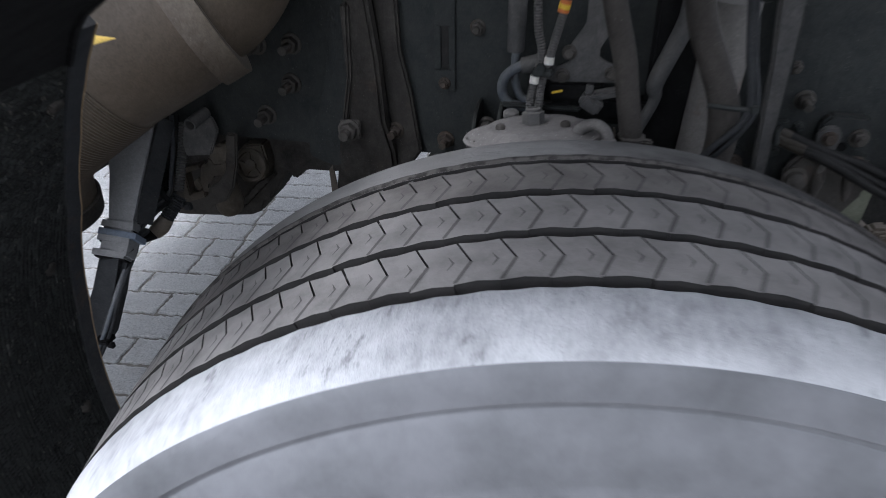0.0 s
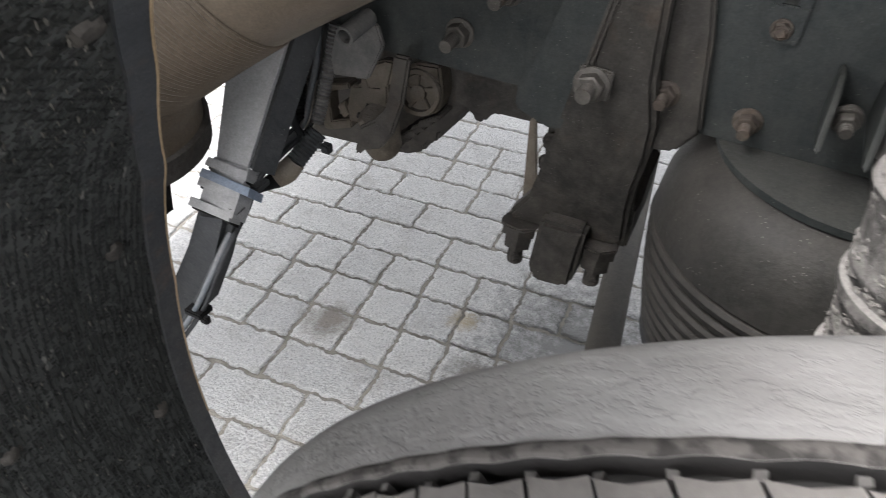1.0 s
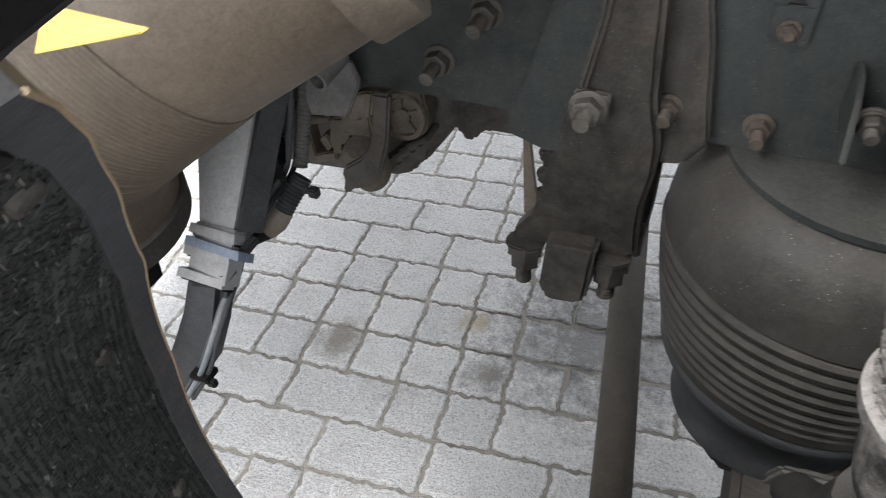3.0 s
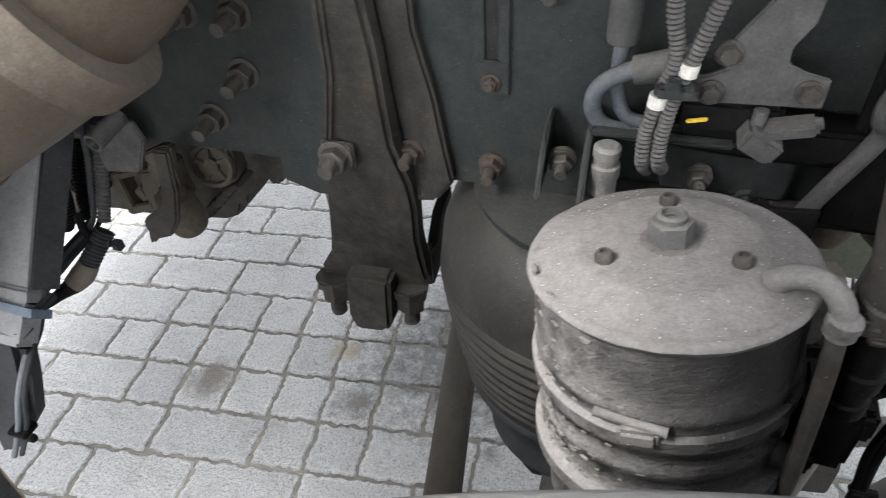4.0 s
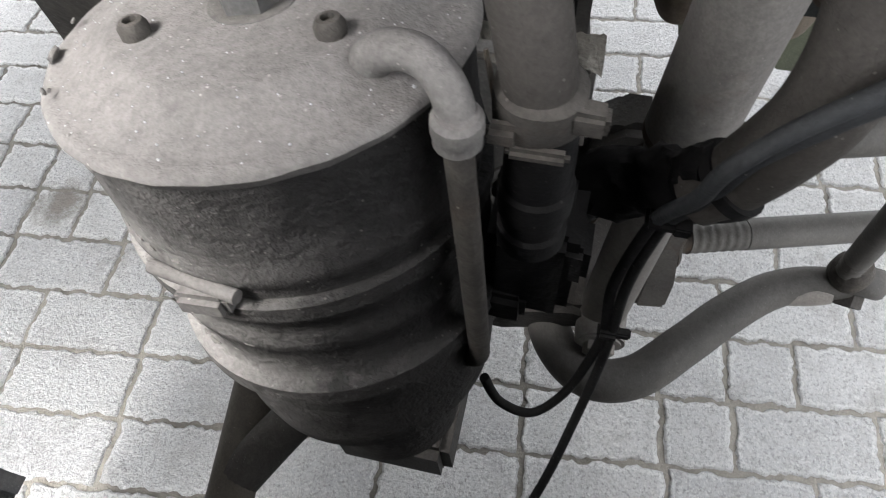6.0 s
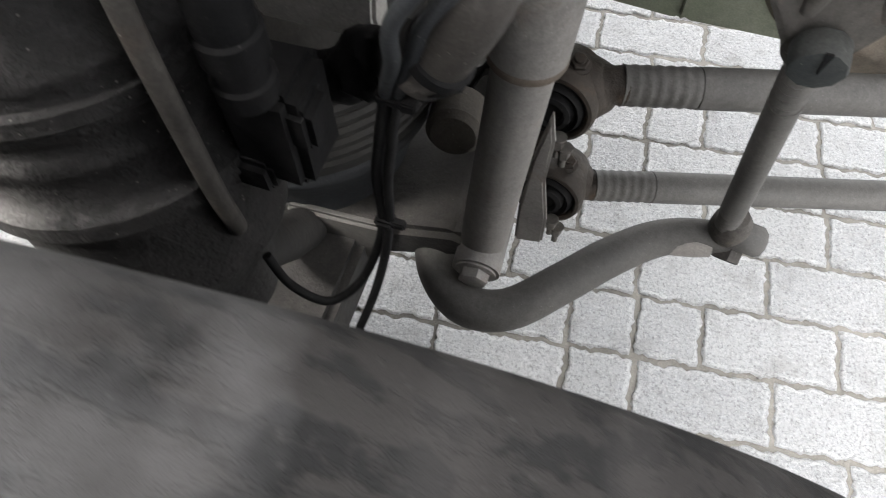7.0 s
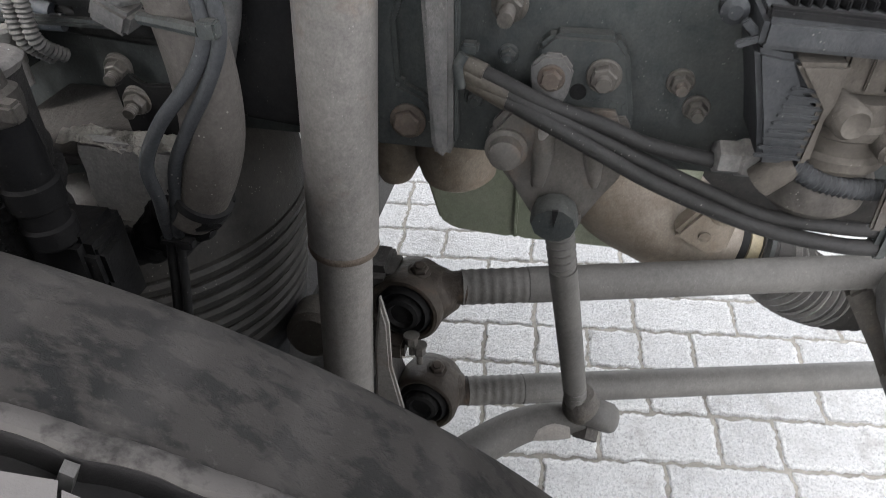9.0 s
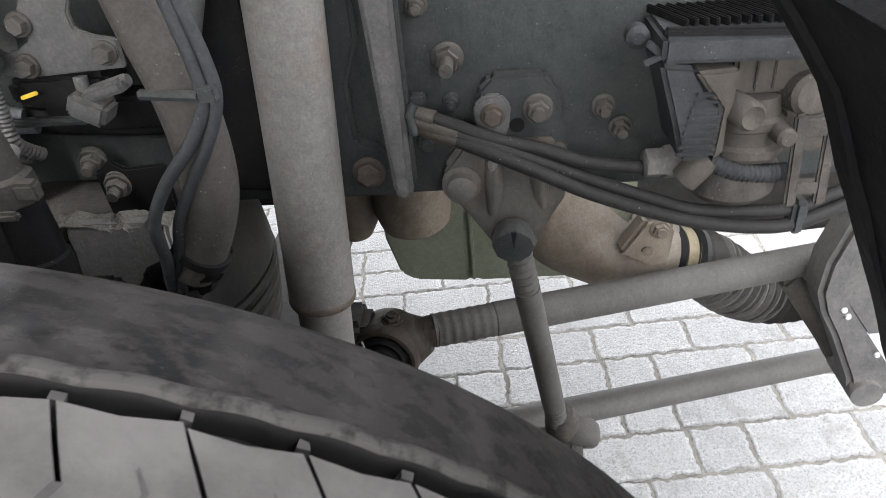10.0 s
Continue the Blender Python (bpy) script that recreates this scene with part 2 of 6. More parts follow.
M_SHOULDER = chalk_material()
M_SIDEWALL = tyre_material("tyre_sidewall_grey", (0.075, 0.076, 0.080), (0.115, 0.116, 0.120), (0.20, 0.20, 0.21), 0.6, 0.6, 9.0)
def inner_shoulder_material():
    """Brown road film worn into soft dark blotches, with faint cross bands, paler grey towards -x."""
    m, n, l, p = principled("tyre_inner_shoulder")
    co = n.new("ShaderNodeTexCoord").outputs["Object"]
    mp = n.new("ShaderNodeMapping")
    mp.inputs["Scale"].default_value = (0.5, 1.0, 1.0)
    l.new(co, mp.inputs["Vector"])
    blot = ramp(n, l, noise_node(n, l, 95.0, 4.0, 0.6, mp.outputs[0]), 0.43, 0.53)
    soft = ramp(n, l, noise_node(n, l, 17.0, 3, 0.5, mp.outputs[0]), 0.36, 0.62)
    along_x = n.new("ShaderNodeSeparateXYZ")
    l.new(co, along_x.inputs[0])
    bands = n.new("ShaderNodeTexWave")
    bands.inputs["Scale"].default_value, bands.inputs["Distortion"].default_value, bands.inputs["Detail"].default_value = 7.5, 1.6, 2.0
    l.new(co, bands.inputs["Vector"])
    tone = mixc(n, l, blot, (0.0075, 0.007, 0.0065), (0.029, 0.0255, 0.0225))
    tone = mixc(n, l, maths(n, l, "MULTIPLY", soft, 0.25), tone, (0.046, 0.041, 0.037))
    tone = mixc(n, l, maths(n, l, "MULTIPLY", ramp(n, l, bands.outputs["Fac"], 0.55, 0.95), 0.28), tone, (0.075, 0.068, 0.062))
    edge = maths(n, l, "ADD", along_x.outputs["X"], maths(n, l, "MULTIPLY", maths(n, l, "SUBTRACT", noise_node(n, l, 16.0, 4, 0.6, co), 0.5), 0.35))
    coat = ramp(n, l, edge, 0.16, -0.06)
    tone = mixc(n, l, coat, tone, mixc(n, l, soft, (0.165, 0.158, 0.150), (0.215, 0.208, 0.20)))
    grit = ramp(n, l, noise_node(n, l, 330.0, 3, 0.7, co), 0.60, 0.72)
    tone = mixc(n, l, maths(n, l, "MULTIPLY", grit, 0.15), tone, (0.15, 0.138, 0.126))
    l.new(tone, p.inputs["Base Color"])
    p.inputs["Roughness"].default_value = 0.8
    p.inputs["Specular IOR Level"].default_value = 0.3
    b = n.new("ShaderNodeBump")
    b.inputs["Strength"].default_value, b.inputs["Distance"].default_value = 0.3, 0.003
    l.new(maths(n, l, "ADD", noise_node(n, l, 240.0, 4, 0.7, co), blot), b.inputs["Height"])
    l.new(b.outputs[0], p.inputs["Normal"])
    return m


M_INNER = inner_shoulder_material()
M_WORN = tyre_material("tyre_worn_bead", (0.018, 0.0165, 0.015), (0.040, 0.036, 0.033), (0.115, 0.105, 0.097), 0.6, 0.95, 80.0, 0.60, 0.46)
M_SIPE = tyre_material("tyre_shallow_sipe", (0.06, 0.056, 0.053), (0.09, 0.085, 0.08), (0.15, 0.14, 0.13), 0.4, 0.85)
# Undusted rubber, kept near black so part of the groove shade is in the colour.
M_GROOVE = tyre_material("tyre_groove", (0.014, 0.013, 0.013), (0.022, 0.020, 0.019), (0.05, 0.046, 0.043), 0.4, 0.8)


def liner_material():
    """Fibrous spray-suppression lining: streaks, small cells and grit."""
    m, n, l, p = principled("spray_liner_mat")
    co = n.new("ShaderNodeTexCoord").outputs["Object"]
    mp = n.new("ShaderNodeMapping")
    mp.inputs["Scale"].default_value = (1.0, 1.0, 0.22)
    l.new(co, mp.inputs["Vector"])
    streak = noise_node(n, l, 230.0, 4, 0.7, mp.outputs[0])
    v = n.new("ShaderNodeTexVoronoi")
    v.inputs["Scale"].default_value = 120.0
    v.inputs["Randomness"].default_value = 0.45
    flat = n.new("ShaderNodeSeparateXYZ")
    l.new(co, flat.inputs[0])
    sheet = n.new("ShaderNodeCombineXYZ")
    l.new(flat.outputs["Y"], sheet.inputs["X"])
    l.new(maths(n, l, "MULTIPLY", flat.outputs["Z"], 1.25), sheet.inputs["Y"])
    l.new(sheet.outputs[0], v.inputs["Vector"])
    patch = ramp(n, l, noise_node(n, l, 5.0, 2, 0.5, co), 0.30, 0.32)
    holed = ramp(n, l, noise_node(n, l, 26.0, 3, 0.6, co), 0.47, 0.38)
    cells = maths(n, l, "MAXIMUM", ramp(n, l, v.outputs["Distance"], 0.34, 0.44), holed)
    h = n.new("ShaderNodeMix")
    l.new(patch, h.inputs[0])
    l.new(ramp(n, l, streak, 0.38, 0.66), h.inputs[2])
    l.new(cells, h.inputs[3])
    tone = mixc(n, l, h.outputs[0], (0.003, 0.003, 0.003), (0.024, 0.026, 0.0245))
    grit = ramp(n, l, noise_node(n, l, 75.0, 3, 0.7, mp.outputs[0]), 0.63, 0.70)
    tone = mixc(n, l, maths(n, l, "MULTIPLY", grit, 0.7), tone, (0.16, 0.152, 0.138))
    l.new(tone, p.inputs["Base Color"])
    p.inputs["Roughness"].default_value = 0.8
    b = n.new("ShaderNodeBump")
    b.inputs["Strength"].default_value, b.inputs["Distance"].default_value = 1.0, 0.010
    l.new(h.outputs[0], b.inputs["Height"])
    l.new(b.outputs[0], p.inputs["Normal"])
    return m


M_LINER = liner_material()
M_FIBRE = dirty("matted_fibre", (0.005, 0.0058, 0.0058), (0.024, 0.0265, 0.0255), dust=(0.11, 0.107, 0.096), dusty=0.3, rough=0.7, grain=0.8, specks=0.3, gloss=0.25, scale=3.0)


def paver_material(name, a, b2, per_object=True):
    m, n, l, p = principled(name)
    co = n.new("ShaderNodeTexCoord").outputs["Object"]
    geo = n.new("ShaderNodeNewGeometry")
    pos = geo.outputs["Position"]
    rnd = n.new("ShaderNodeObjectInfo").outputs["Random"] if per_object else geo.outputs["Random Per Island"]
    tone = mixc(n, l, rnd, a, b2)
    # Pale and dark grain also carries the light and shade of the rough relief.
    fine = noise_node(n, l, 240.0, 4, 0.8, pos)
    tone = mixc(n, l, maths(n, l, "MULTIPLY", ramp(n, l, fine, 0.50, 0.62), 0.75), tone, (0.85, 0.83, 0.80))
    pit_shade = ramp(n, l, noise_node(n, l, 170.0, 5, 0.85, pos), 0.50, 0.40)
    tone = mixc(n, l, maths(n, l, "MULTIPLY", pit_shade, 0.65), tone, (0.18, 0.172, 0.158))
    blotch = ramp(n, l, noise_node(n, l, 17.0, 5, 0.7, pos), 0.50, 0.70)
    tone = mixc(n, l, maths(n, l, "MULTIPLY", blotch, 0.35), tone, (0.27, 0.255, 0.235))
    mott = ramp(n, l, noise_node(n, l, 62.0, 4, 0.7, pos), 0.42, 0.60)
    tone = mixc(n, l, maths(n, l, "MULTIPLY", mott, 0.30), tone, (0.72, 0.70, 0.67))
    stain = ramp(n, l, noise_node(n, l, 5.5, 5, 0.7, pos), 0.58, 0.72)
    tone = mixc(n, l, maths(n, l, "MULTIPLY", stain, 0.45), tone, (0.20, 0.175, 0.15))
    # an oil stain and a rusty spot on the paving behind the spring hanger
    damp = None
    for centre, size, colour, k in (((-0.42, 0.90, 0), 0.36, (0.065, 0.061, 0.057), 0.95), ((-0.62, 0.72, 0), 0.075, (0.14, 0.125, 0.10), 0.75), ((-0.70, 0.85, 0), 0.055, (0.40, 0.31, 0.17), 0.7),
                                    ((-0.985, 0.70, 0), 0.095, (0.20, 0.172, 0.14), 0.85)):
        d = n.new("ShaderNodeVectorMath")
        d.operation = "DISTANCE"
        l.new(pos, d.inputs[0])
        d.inputs[1].default_value = centre
        wob = maths(n, l, "ADD", d.outputs["Value"], maths(n, l, "MULTIPLY", noise_node(n, l, 26.0, 7, 0.78, pos), size * 1.9))
        f = maths(n, l, "MULTIPLY", ramp(n, l, wob, size * 1.75, size * 1.15), k)
        tone = mixc(n, l, f, tone, colour)
        damp = damp or f
    l.new(tone, p.inputs["Base Color"])
    l.new(maths(n, l, "SUBTRACT", 0.85, maths(n, l, "MULTIPLY", damp, 0.5)), p.inputs["Roughness"])
    p.inputs["Specular IOR Level"].default_value = 0.4
    b = n.new("ShaderNodeBump")
    b.inputs["Strength"].default_value, b.inputs["Distance"].default_value = 1.0, 0.018
    l.new(maths(n, l, "ADD", fine, maths(n, l, "MULTIPLY", noise_node(n, l, 95.0, 5, 0.75, pos), 1.8)), b.inputs["Height"])
    l.new(b.outputs[0], p.inputs["Normal"])
    return m


M_PAVER = paver_material("concrete_paver", (0.52, 0.515, 0.51), (0.64, 0.63, 0.615))
M_PAVERFAR = paver_material("concrete_paver_joined", (0.52, 0.515, 0.51), (0.64, 0.63, 0.615), False)
M_PAVEREDGE = paver_material("worn_paver_edge", (0.66, 0.655, 0.64), (0.80, 0.79, 0.77))
M_PAVEREDGEFAR = paver_material("worn_paver_edge_joined", (0.66, 0.655, 0.64), (0.80, 0.79, 0.77), False)
M_SAND = dirty("joint_sand", (0.10, 0.090, 0.075), (0.20, 0.183, 0.155), dust=(0.34, 0.315, 0.275), dusty=0.55, rough=0.95, grain=1.0, specks=0.9, scale=1.6)


# ---- mesh helpers ----
def V(*a):
    return Vector(a)


def joined(*bms):
    out = bmesh.new()
    for b in bms:
        me = bpy.data.meshes.new("tmp")
        b.to_mesh(me)
        out.from_mesh(me)
        bpy.data.meshes.remove(me)
        b.free()
    return out


BASE = {}


def thing(name, base, label, category, group="", kind=""):
    ob = new(name)
    ob.location = base
    ob.empty_display_size = 0.05
    BASE[ob.name] = Vector(base)
    return tagged(ob, label, category, group, kind)


def to_object(name, bm, material, sharp=38):
    bmesh.ops.recalc_face_normals(bm, faces=bm.faces)
    me = bpy.data.meshes.new(name)
    bm.to_mesh(me)
    bm.free()
    me.polygons.foreach_set("use_smooth", [True] * len(me.polygons))
    me.set_sharp_from_angle(angle=radians(sharp))
    me.materials.append(material)
    return new(name, me)


def part(name, bm, material, parent, label="", sharp=38):
    """Links a bmesh, given in world places, as one mesh under a thing or a part."""
    b = BASE[parent.name]
    bmesh.ops.translate(bm, verts=bm.verts, vec=-b)
    ob = to_object(name, bm, material, sharp)
    ob.parent = parent
    BASE[ob.name] = b
    return tagged(ob, label) if label else ob


def single(name, bm, material, base, label, category, group="", kind="", sharp=38):
    """A thing that is one mesh."""
    bmesh.ops.translate(bm, verts=bm.verts, vec=-Vector(base))
    ob = to_object(name, bm, material, sharp)
    ob.location = base
    BASE[ob.name] = Vector(base)
    return tagged(ob, label, category, group, kind)


def curve_points(pts, sub):
    pts = [Vector(p) for p in pts]
    if sub <= 1 or len(pts) < 3:
        return pts, [float(i) for i in range(len(pts))]
    out, pos = [], []
    for i in range(len(pts) - 1):
        p0, p1, p2, p3 = pts[max(i - 1, 0)], pts[i], pts[i + 1], pts[min(i + 2, len(pts) - 1)]
        for k in range(sub):
            t = k / sub
            out.append(0.5 * ((2 * p1) + (p2 - p0) * t + (2 * p0 - 5 * p1 + 4 * p2 - p3) * t * t + (3 * p1 - p0 - 3 * p2 + p3) * t ** 3))
            pos.append(i + t)
    out.append(pts[-1])
    pos.append(len(pts) - 1.0)
    return out, pos


def sweep(path, radii, seg=16, flat=1.0, caps=True):
    bm = bmesh.new()
    rings = []
    side = None
    for i, p in enumerate(path):
        d = (path[min(i + 1, len(path) - 1)] - path[max(i - 1, 0)]).normalized()
        if side is None:
            side = d.cross(Vector((0, 0, 1)) if abs(d.z) < 0.9 else Vector((1, 0, 0))).normalized()
        side = (side - d * side.dot(d)).normalized()
        up = d.cross(side)
        r = radii[i]
        rings.append([bm.verts.new(p + r * (math.cos(a) * side + flat * math.sin(a) * up)) for a in (2 * math.pi * k / seg for k in range(seg))])
    for a, b in zip(rings, rings[1:]):
        for k in range(seg):
            bm.faces.new((a[k], a[(k + 1) % seg], b[(k + 1) % seg], b[k]))
    if caps:
        bm.faces.new(rings[0])
        bm.faces.new(rings[-1])
    return bm


def tube(pts, r, seg=16, sub=8, flat=1.0):
    path, pos = curve_points(pts, sub)
    rs = r if isinstance(r, (list, tuple)) else [r] * len(pts)
    return sweep(path, [float(np.interp(s, range(len(rs)), rs)) for s in pos], seg, flat)


def ridged(pts, r, pitch=0.0035, depth=0.0012, seg=14, sub=12):
    """A corrugated conduit along a line."""
    path, _ = curve_points(pts, sub)
    cum = [0.0]
    for a, b in zip(path, path[1:]):
        cum.append(cum[-1] + (b - a).length)
    total = cum[-1]
    steps = int(total / pitch * 4)
    xs = [total * k / steps for k in range(steps + 1)]
    cols = [np.interp(xs, cum, [p[c] for p in path]) for c in range(3)]
    fine = [Vector((cols[0][k], cols[1][k], cols[2][k])) for k in range(steps + 1)]
    return sweep(fine, [r - depth * (0, 0.6, 1, 0.6)[k % 4] for k in range(steps + 1)], seg)


def lathe(profile, base, axis=(0, 0, 1), seg=40):
    """Turns (radius, height) round an axis through base."""
    q = Vector((0, 0, 1)).rotation_difference(Vector(axis).normalized())
    bm = bmesh.new()
    rings = []
    for r, h in profile:
        if r < 1e-6:
            rings.append([bm.verts.new(Vector(base) + q @ Vector((0, 0, h)))])
        else:
            rings.append([bm.verts.new(Vector(base) + q @ Vector((r * math.cos(a), r * math.sin(a), h))) for a in (2 * math.pi * k / seg for k in range(seg))])
    for a, b in zip(rings, rings[1:]):
        for k in range(seg):
            j = (k + 1) % seg
            if len(a) == 1 and len(b) == 1:
                continue
            if len(a) == 1:
                bm.faces.new((a[0], b[k], b[j]))
            elif len(b) == 1:
                bm.faces.new((a[k], a[j], b[0]))
            else:
                bm.faces.new((a[k], a[j], b[j], b[k]))
    for end in (rings[0], rings[-1]):
        if len(end) > 1:
            bm.faces.new(end)
    return bm


def rounded(bm, w, segments=2):
    if w > 0:
        es = [e for e in bm.edges if len(e.link_faces) == 2 and e.calc_face_angle(0) > radians(25)]
        bmesh.ops.bevel(bm, geom=es, offset=w, segments=segments, affect="EDGES", clamp_overlap=True)
    return bm


def prism(poly, a, b, plane="xz", bevel=0.002):
    """A plate: an outline in two axes, drawn out along the third from a to b."""
    bm = bmesh.new()
    put = {"xz": lambda u, v, w: (u, w, v), "xy": lambda u, v, w: (u, v, w), "yz": lambda u, v, w: (w, u, v)}[plane]
    lo, hi = [bm.verts.new(put(u, v, a)) for u, v in poly], [bm.verts.new(put(u, v, b)) for u, v in poly]
    bm.faces.new(lo)
    bm.faces.new(hi)
    for k in range(len(poly)):
        j = (k + 1) % len(poly)
        bm.faces.new((lo[k], lo[j], hi[j], hi[k]))
    bmesh.ops.recalc_face_normals(bm, faces=bm.faces)
    return rounded(bm, bevel)


def block(c, s, bevel=0.003, turn=None):
    bm = bmesh.new()
    bmesh.ops.create_cube(bm, size=1.0, matrix=Matrix.Diagonal((*s, 1)))
    rounded(bm, bevel)
    m = Matrix.Translation(c) @ (turn if turn is not None else Matrix.Identity(4))
    bmesh.ops.transform(bm, matrix=m, verts=bm.verts)
    return bm


def shaken(bm, amp, scale):
    for v in bm.verts:
        v.co += amp * noise.noise_vector(v.co * scale)
    return bm


def hex_bolt(p, axis, r=0.011, h=0.011, stud=0.0, washer=1.28, turn=0.3):
    """A hexagon nut or head on a washer, with the end of its stud."""
    ax = Vector(axis).normalized()
    p = Vector(p)
    bits = []
    if washer:
        bits.append(lathe([(0, -0.0005), (r * washer, -0.0005), (r * washer, 0.0022), (r * washer * 0.93, 0.003), (0, 0.003)], p, ax, 24))
    nut = lathe([(r, 0.003), (r, h - 0.0015), (r * 0.86, h), (0, h)], (0, 0, 0), (0, 0, 1), 6)
    q = Vector((0, 0, 1)).rotation_difference(ax).to_matrix().to_4x4()
    bmesh.ops.transform(nut, matrix=Matrix.Translation(p) @ q @ Matrix.Rotation(turn, 4, "Z"), verts=nut.verts)
    bits.append(nut)
    if stud:
        bits.append(ridged([p + ax * (h - 0.002), p + ax * (h + stud)], r * 0.56, 0.0026, 0.0006, 12, 1))
    return joined(*bits)


# ---- the truck's frame rail ----
WEB = 0.512
rail = thing("chassis_rail", (0.0, WEB, 0.838), "dark grey painted steel chassis side rail, dusty, with nuts along it", "truck frame")
part("web", block((0.05, WEB + 0.005, 0.986), (3.3, 0.010, 0.296), 0.0), M_FRAME, rail)
part("lower_flange", block((0.05, WEB + 0.052, 0.844), (3.3, 0.084, 0.010), 0.002), M_FRAME, rail)
part("upper_flange", block((0.05, WEB + 0.052, 1.128), (3.3, 0.084, 0.010), 0.002), M_FRAME, rail)
for x, z, r, stud, mat in ((-0.529, 0.948, 0.0145, 0.024, M_BOLT), (-0.585, 0.886, 0.0145, 0.024, M_BOLT), (-0.585, 1.014, 0.0145, 0.024, M_BOLT),
                           (-0.520, 1.018, 0.0145, 0.024, M_BOLT), (-0.250, 0.866, 0.012, 0.016, M_RUSTBOLT), (-0.196, 1.060, 0.010, 0.008, M_BOLT),
                           (0.304, 0.976, 0.012, 0.020, M_BOLT), (0.280, 1.024, 0.008, 0.006, M_BOLT), (0.305, 0.934, 0.007, 0.004, M_FRAME),
                           (0.448, 0.921, 0.009, 0.008, M_BOLT), (0.465, 0.899, 0.009, 0.008, M_BOLT), (0.278, 0.893, 0.008, 0.004, M_FRAME),
                           (0.219, 0.871, 0.013, 0.006, M_RUSTBOLT)):
    part("bolt", hex_bolt((x, WEB, z), (0, -1, -0.06), r, r * 1.15, stud), mat, rail)

slot_plate = thing("slotted_plate", (-0.25, WEB, 0.955), "narrow slotted steel strip bolted flat on the chassis rail", "bracket")
part("plate", joined(block((-0.2615, WEB - 0.003, 1.0255), (0.011, 0.005, 0.0700), 0.001), block((-0.2375, WEB - 0.003, 1.0255), (0.011, 0.005, 0.0700), 0.001),
                     block((-0.2495, WEB - 0.003, 0.9725), (0.035, 0.005, 0.0358), 0.001), block((-0.2495, WEB - 0.003, 1.1005), (0.035, 0.005, 0.0795), 0.001)), M_FRAME, slot_plate)
# Dark filler over the web, standing for the shade inside the slot.
part("slot", block((-0.2495, WEB - 0.0012, 1.0255), (0.0118, 0.002, 0.069), 0.0004), M_ENGINE, slot_plate, "dark filler for the shade in the slot")
part("bolt", hex_bolt((-0.250, WEB - 0.0055, 0.968), (0, -1, 0), 0.008, 0.008, 0.004), M_RUSTBOLT, slot_plate)

# ---- spring hanger ----
hanger = thing("spring_hanger", (-0.40, 0.49, 0.70), "dark cast iron spring hanger bracket bolted to the chassis rail", "bracket")
def inward(bm):
    """The hanger leans in towards its foot."""
    for v in bm.verts:
        v.co.y += 0.24 * max(0.0, 0.90 - v.co.z)
    return bm


part("flange", shaken(prism([(-0.437, 1.13), (-0.440, 1.03), (-0.472, 0.916), (-0.500, 0.850), (-0.501, 0.820), (-0.458, 0.806), (-0.340, 0.812), (-0.342, 0.860),
           (-0.348, 0.917), (-0.357, 0.980), (-0.372, 1.06), (-0.372, 1.13)], 0.490, 0.511, bevel=0.004), 0.0012, 25), M_FRAME, hanger)
part("body", inward(shaken(prism([(-0.404, 1.12), (-0.404, 0.985), (-0.417, 0.91), (-0.430, 0.88), (-0.452, 0.784), (-0.467, 0.72), (-0.477, 0.682), (-0.505, 0.634), (-0.505, 0.618), (-0.43, 0.624),
           (-0.352, 0.634), (-0.341, 0.650), (-0.342, 0.672), (-0.343, 0.70), (-0.342, 0.745), (-0.336, 0.80), (-0.335, 0.848), (-0.346, 0.905), (-0.352, 1.01), (-0.366, 1.12)], 0.465, 0.495, bevel=0.006), 0.0012, 25)), M_CAST, hanger)
part("rib", prism([(-0.406, 1.10), (-0.404, 0.985), (-0.424, 0.88), (-0.416, 0.88), (-0.396, 0.985), (-0.392, 1.10)], 0.456, 0.470, bevel=0.006), M_CAST, hanger)
part("bolt", joined(block((-0.404, 0.459, 0.893), (0.036, 0.006, 0.034), 0.002), hex_bolt((-0.406, 0.456, 0.892), (0, -1, 0), 0.0155, 0.015, 0.016)), M_BOLT, hanger,
     "zinc nut on a square washer")
part("cheek", prism([(0.535, 0.632), (0.530, 0.700), (0.560, 0.690), (0.590, 0.720), (0.640, 0.730), (0.640, 0.650)], -0.352, -0.338, "yz", 0.003), M_CAST, hanger)

clamp = thing("spring_clamp_block", (-0.42, 0.53, 0.555), "dark steel clamp block with two nuts under the spring hanger", "clamp")
part("block", shaken(prism([(-0.450, 0.665), (-0.457, 0.580), (-0.452, 0.560), (-0.440, 0.555), (-0.405, 0.560), (-0.393, 0.572), (-0.386, 0.667)], 0.495, 0.575, bevel=0.010), 0.001, 30), M_CAST, clamp)
for x, z in ((-0.486, 0.622), (-0.372, 0.630)):
    part("nut", shaken(joined(hex_bolt((x, 0.532, z), (0, -0.1, -1), 0.0205, 0.040, 0.026), hex_bolt((x, 0.532, z + 0.006), (0, -0.1, -1), 0.026, 0.022, 0, 0)), 0.003, 40), M_CAST, clamp)

plate2 = thing("hanger_side_plate", (-0.34, 0.50, 0.81), "dark steel side plate beside the spring hanger on the rail", "bracket")
part("plate", prism([(-0.366, 1.12), (-0.326, 1.12), (-0.322, 1.02), (-0.306, 0.95), (-0.297, 0.886), (-0.290, 0.846), (-0.312, 0.815), (-0.338, 0.811), (-0.340, 0.86), (-0.350, 0.93), (-0.358, 1.02)],
                    0.496, 0.5115, bevel=0.004), M_CAST, plate2)
part("bolt", hex_bolt((-0.336, 0.496, 0.882), (0, -1, 0), 0.012, 0.013, 0.016), M_RUSTBOLT, plate2, "rusty nut and stud")

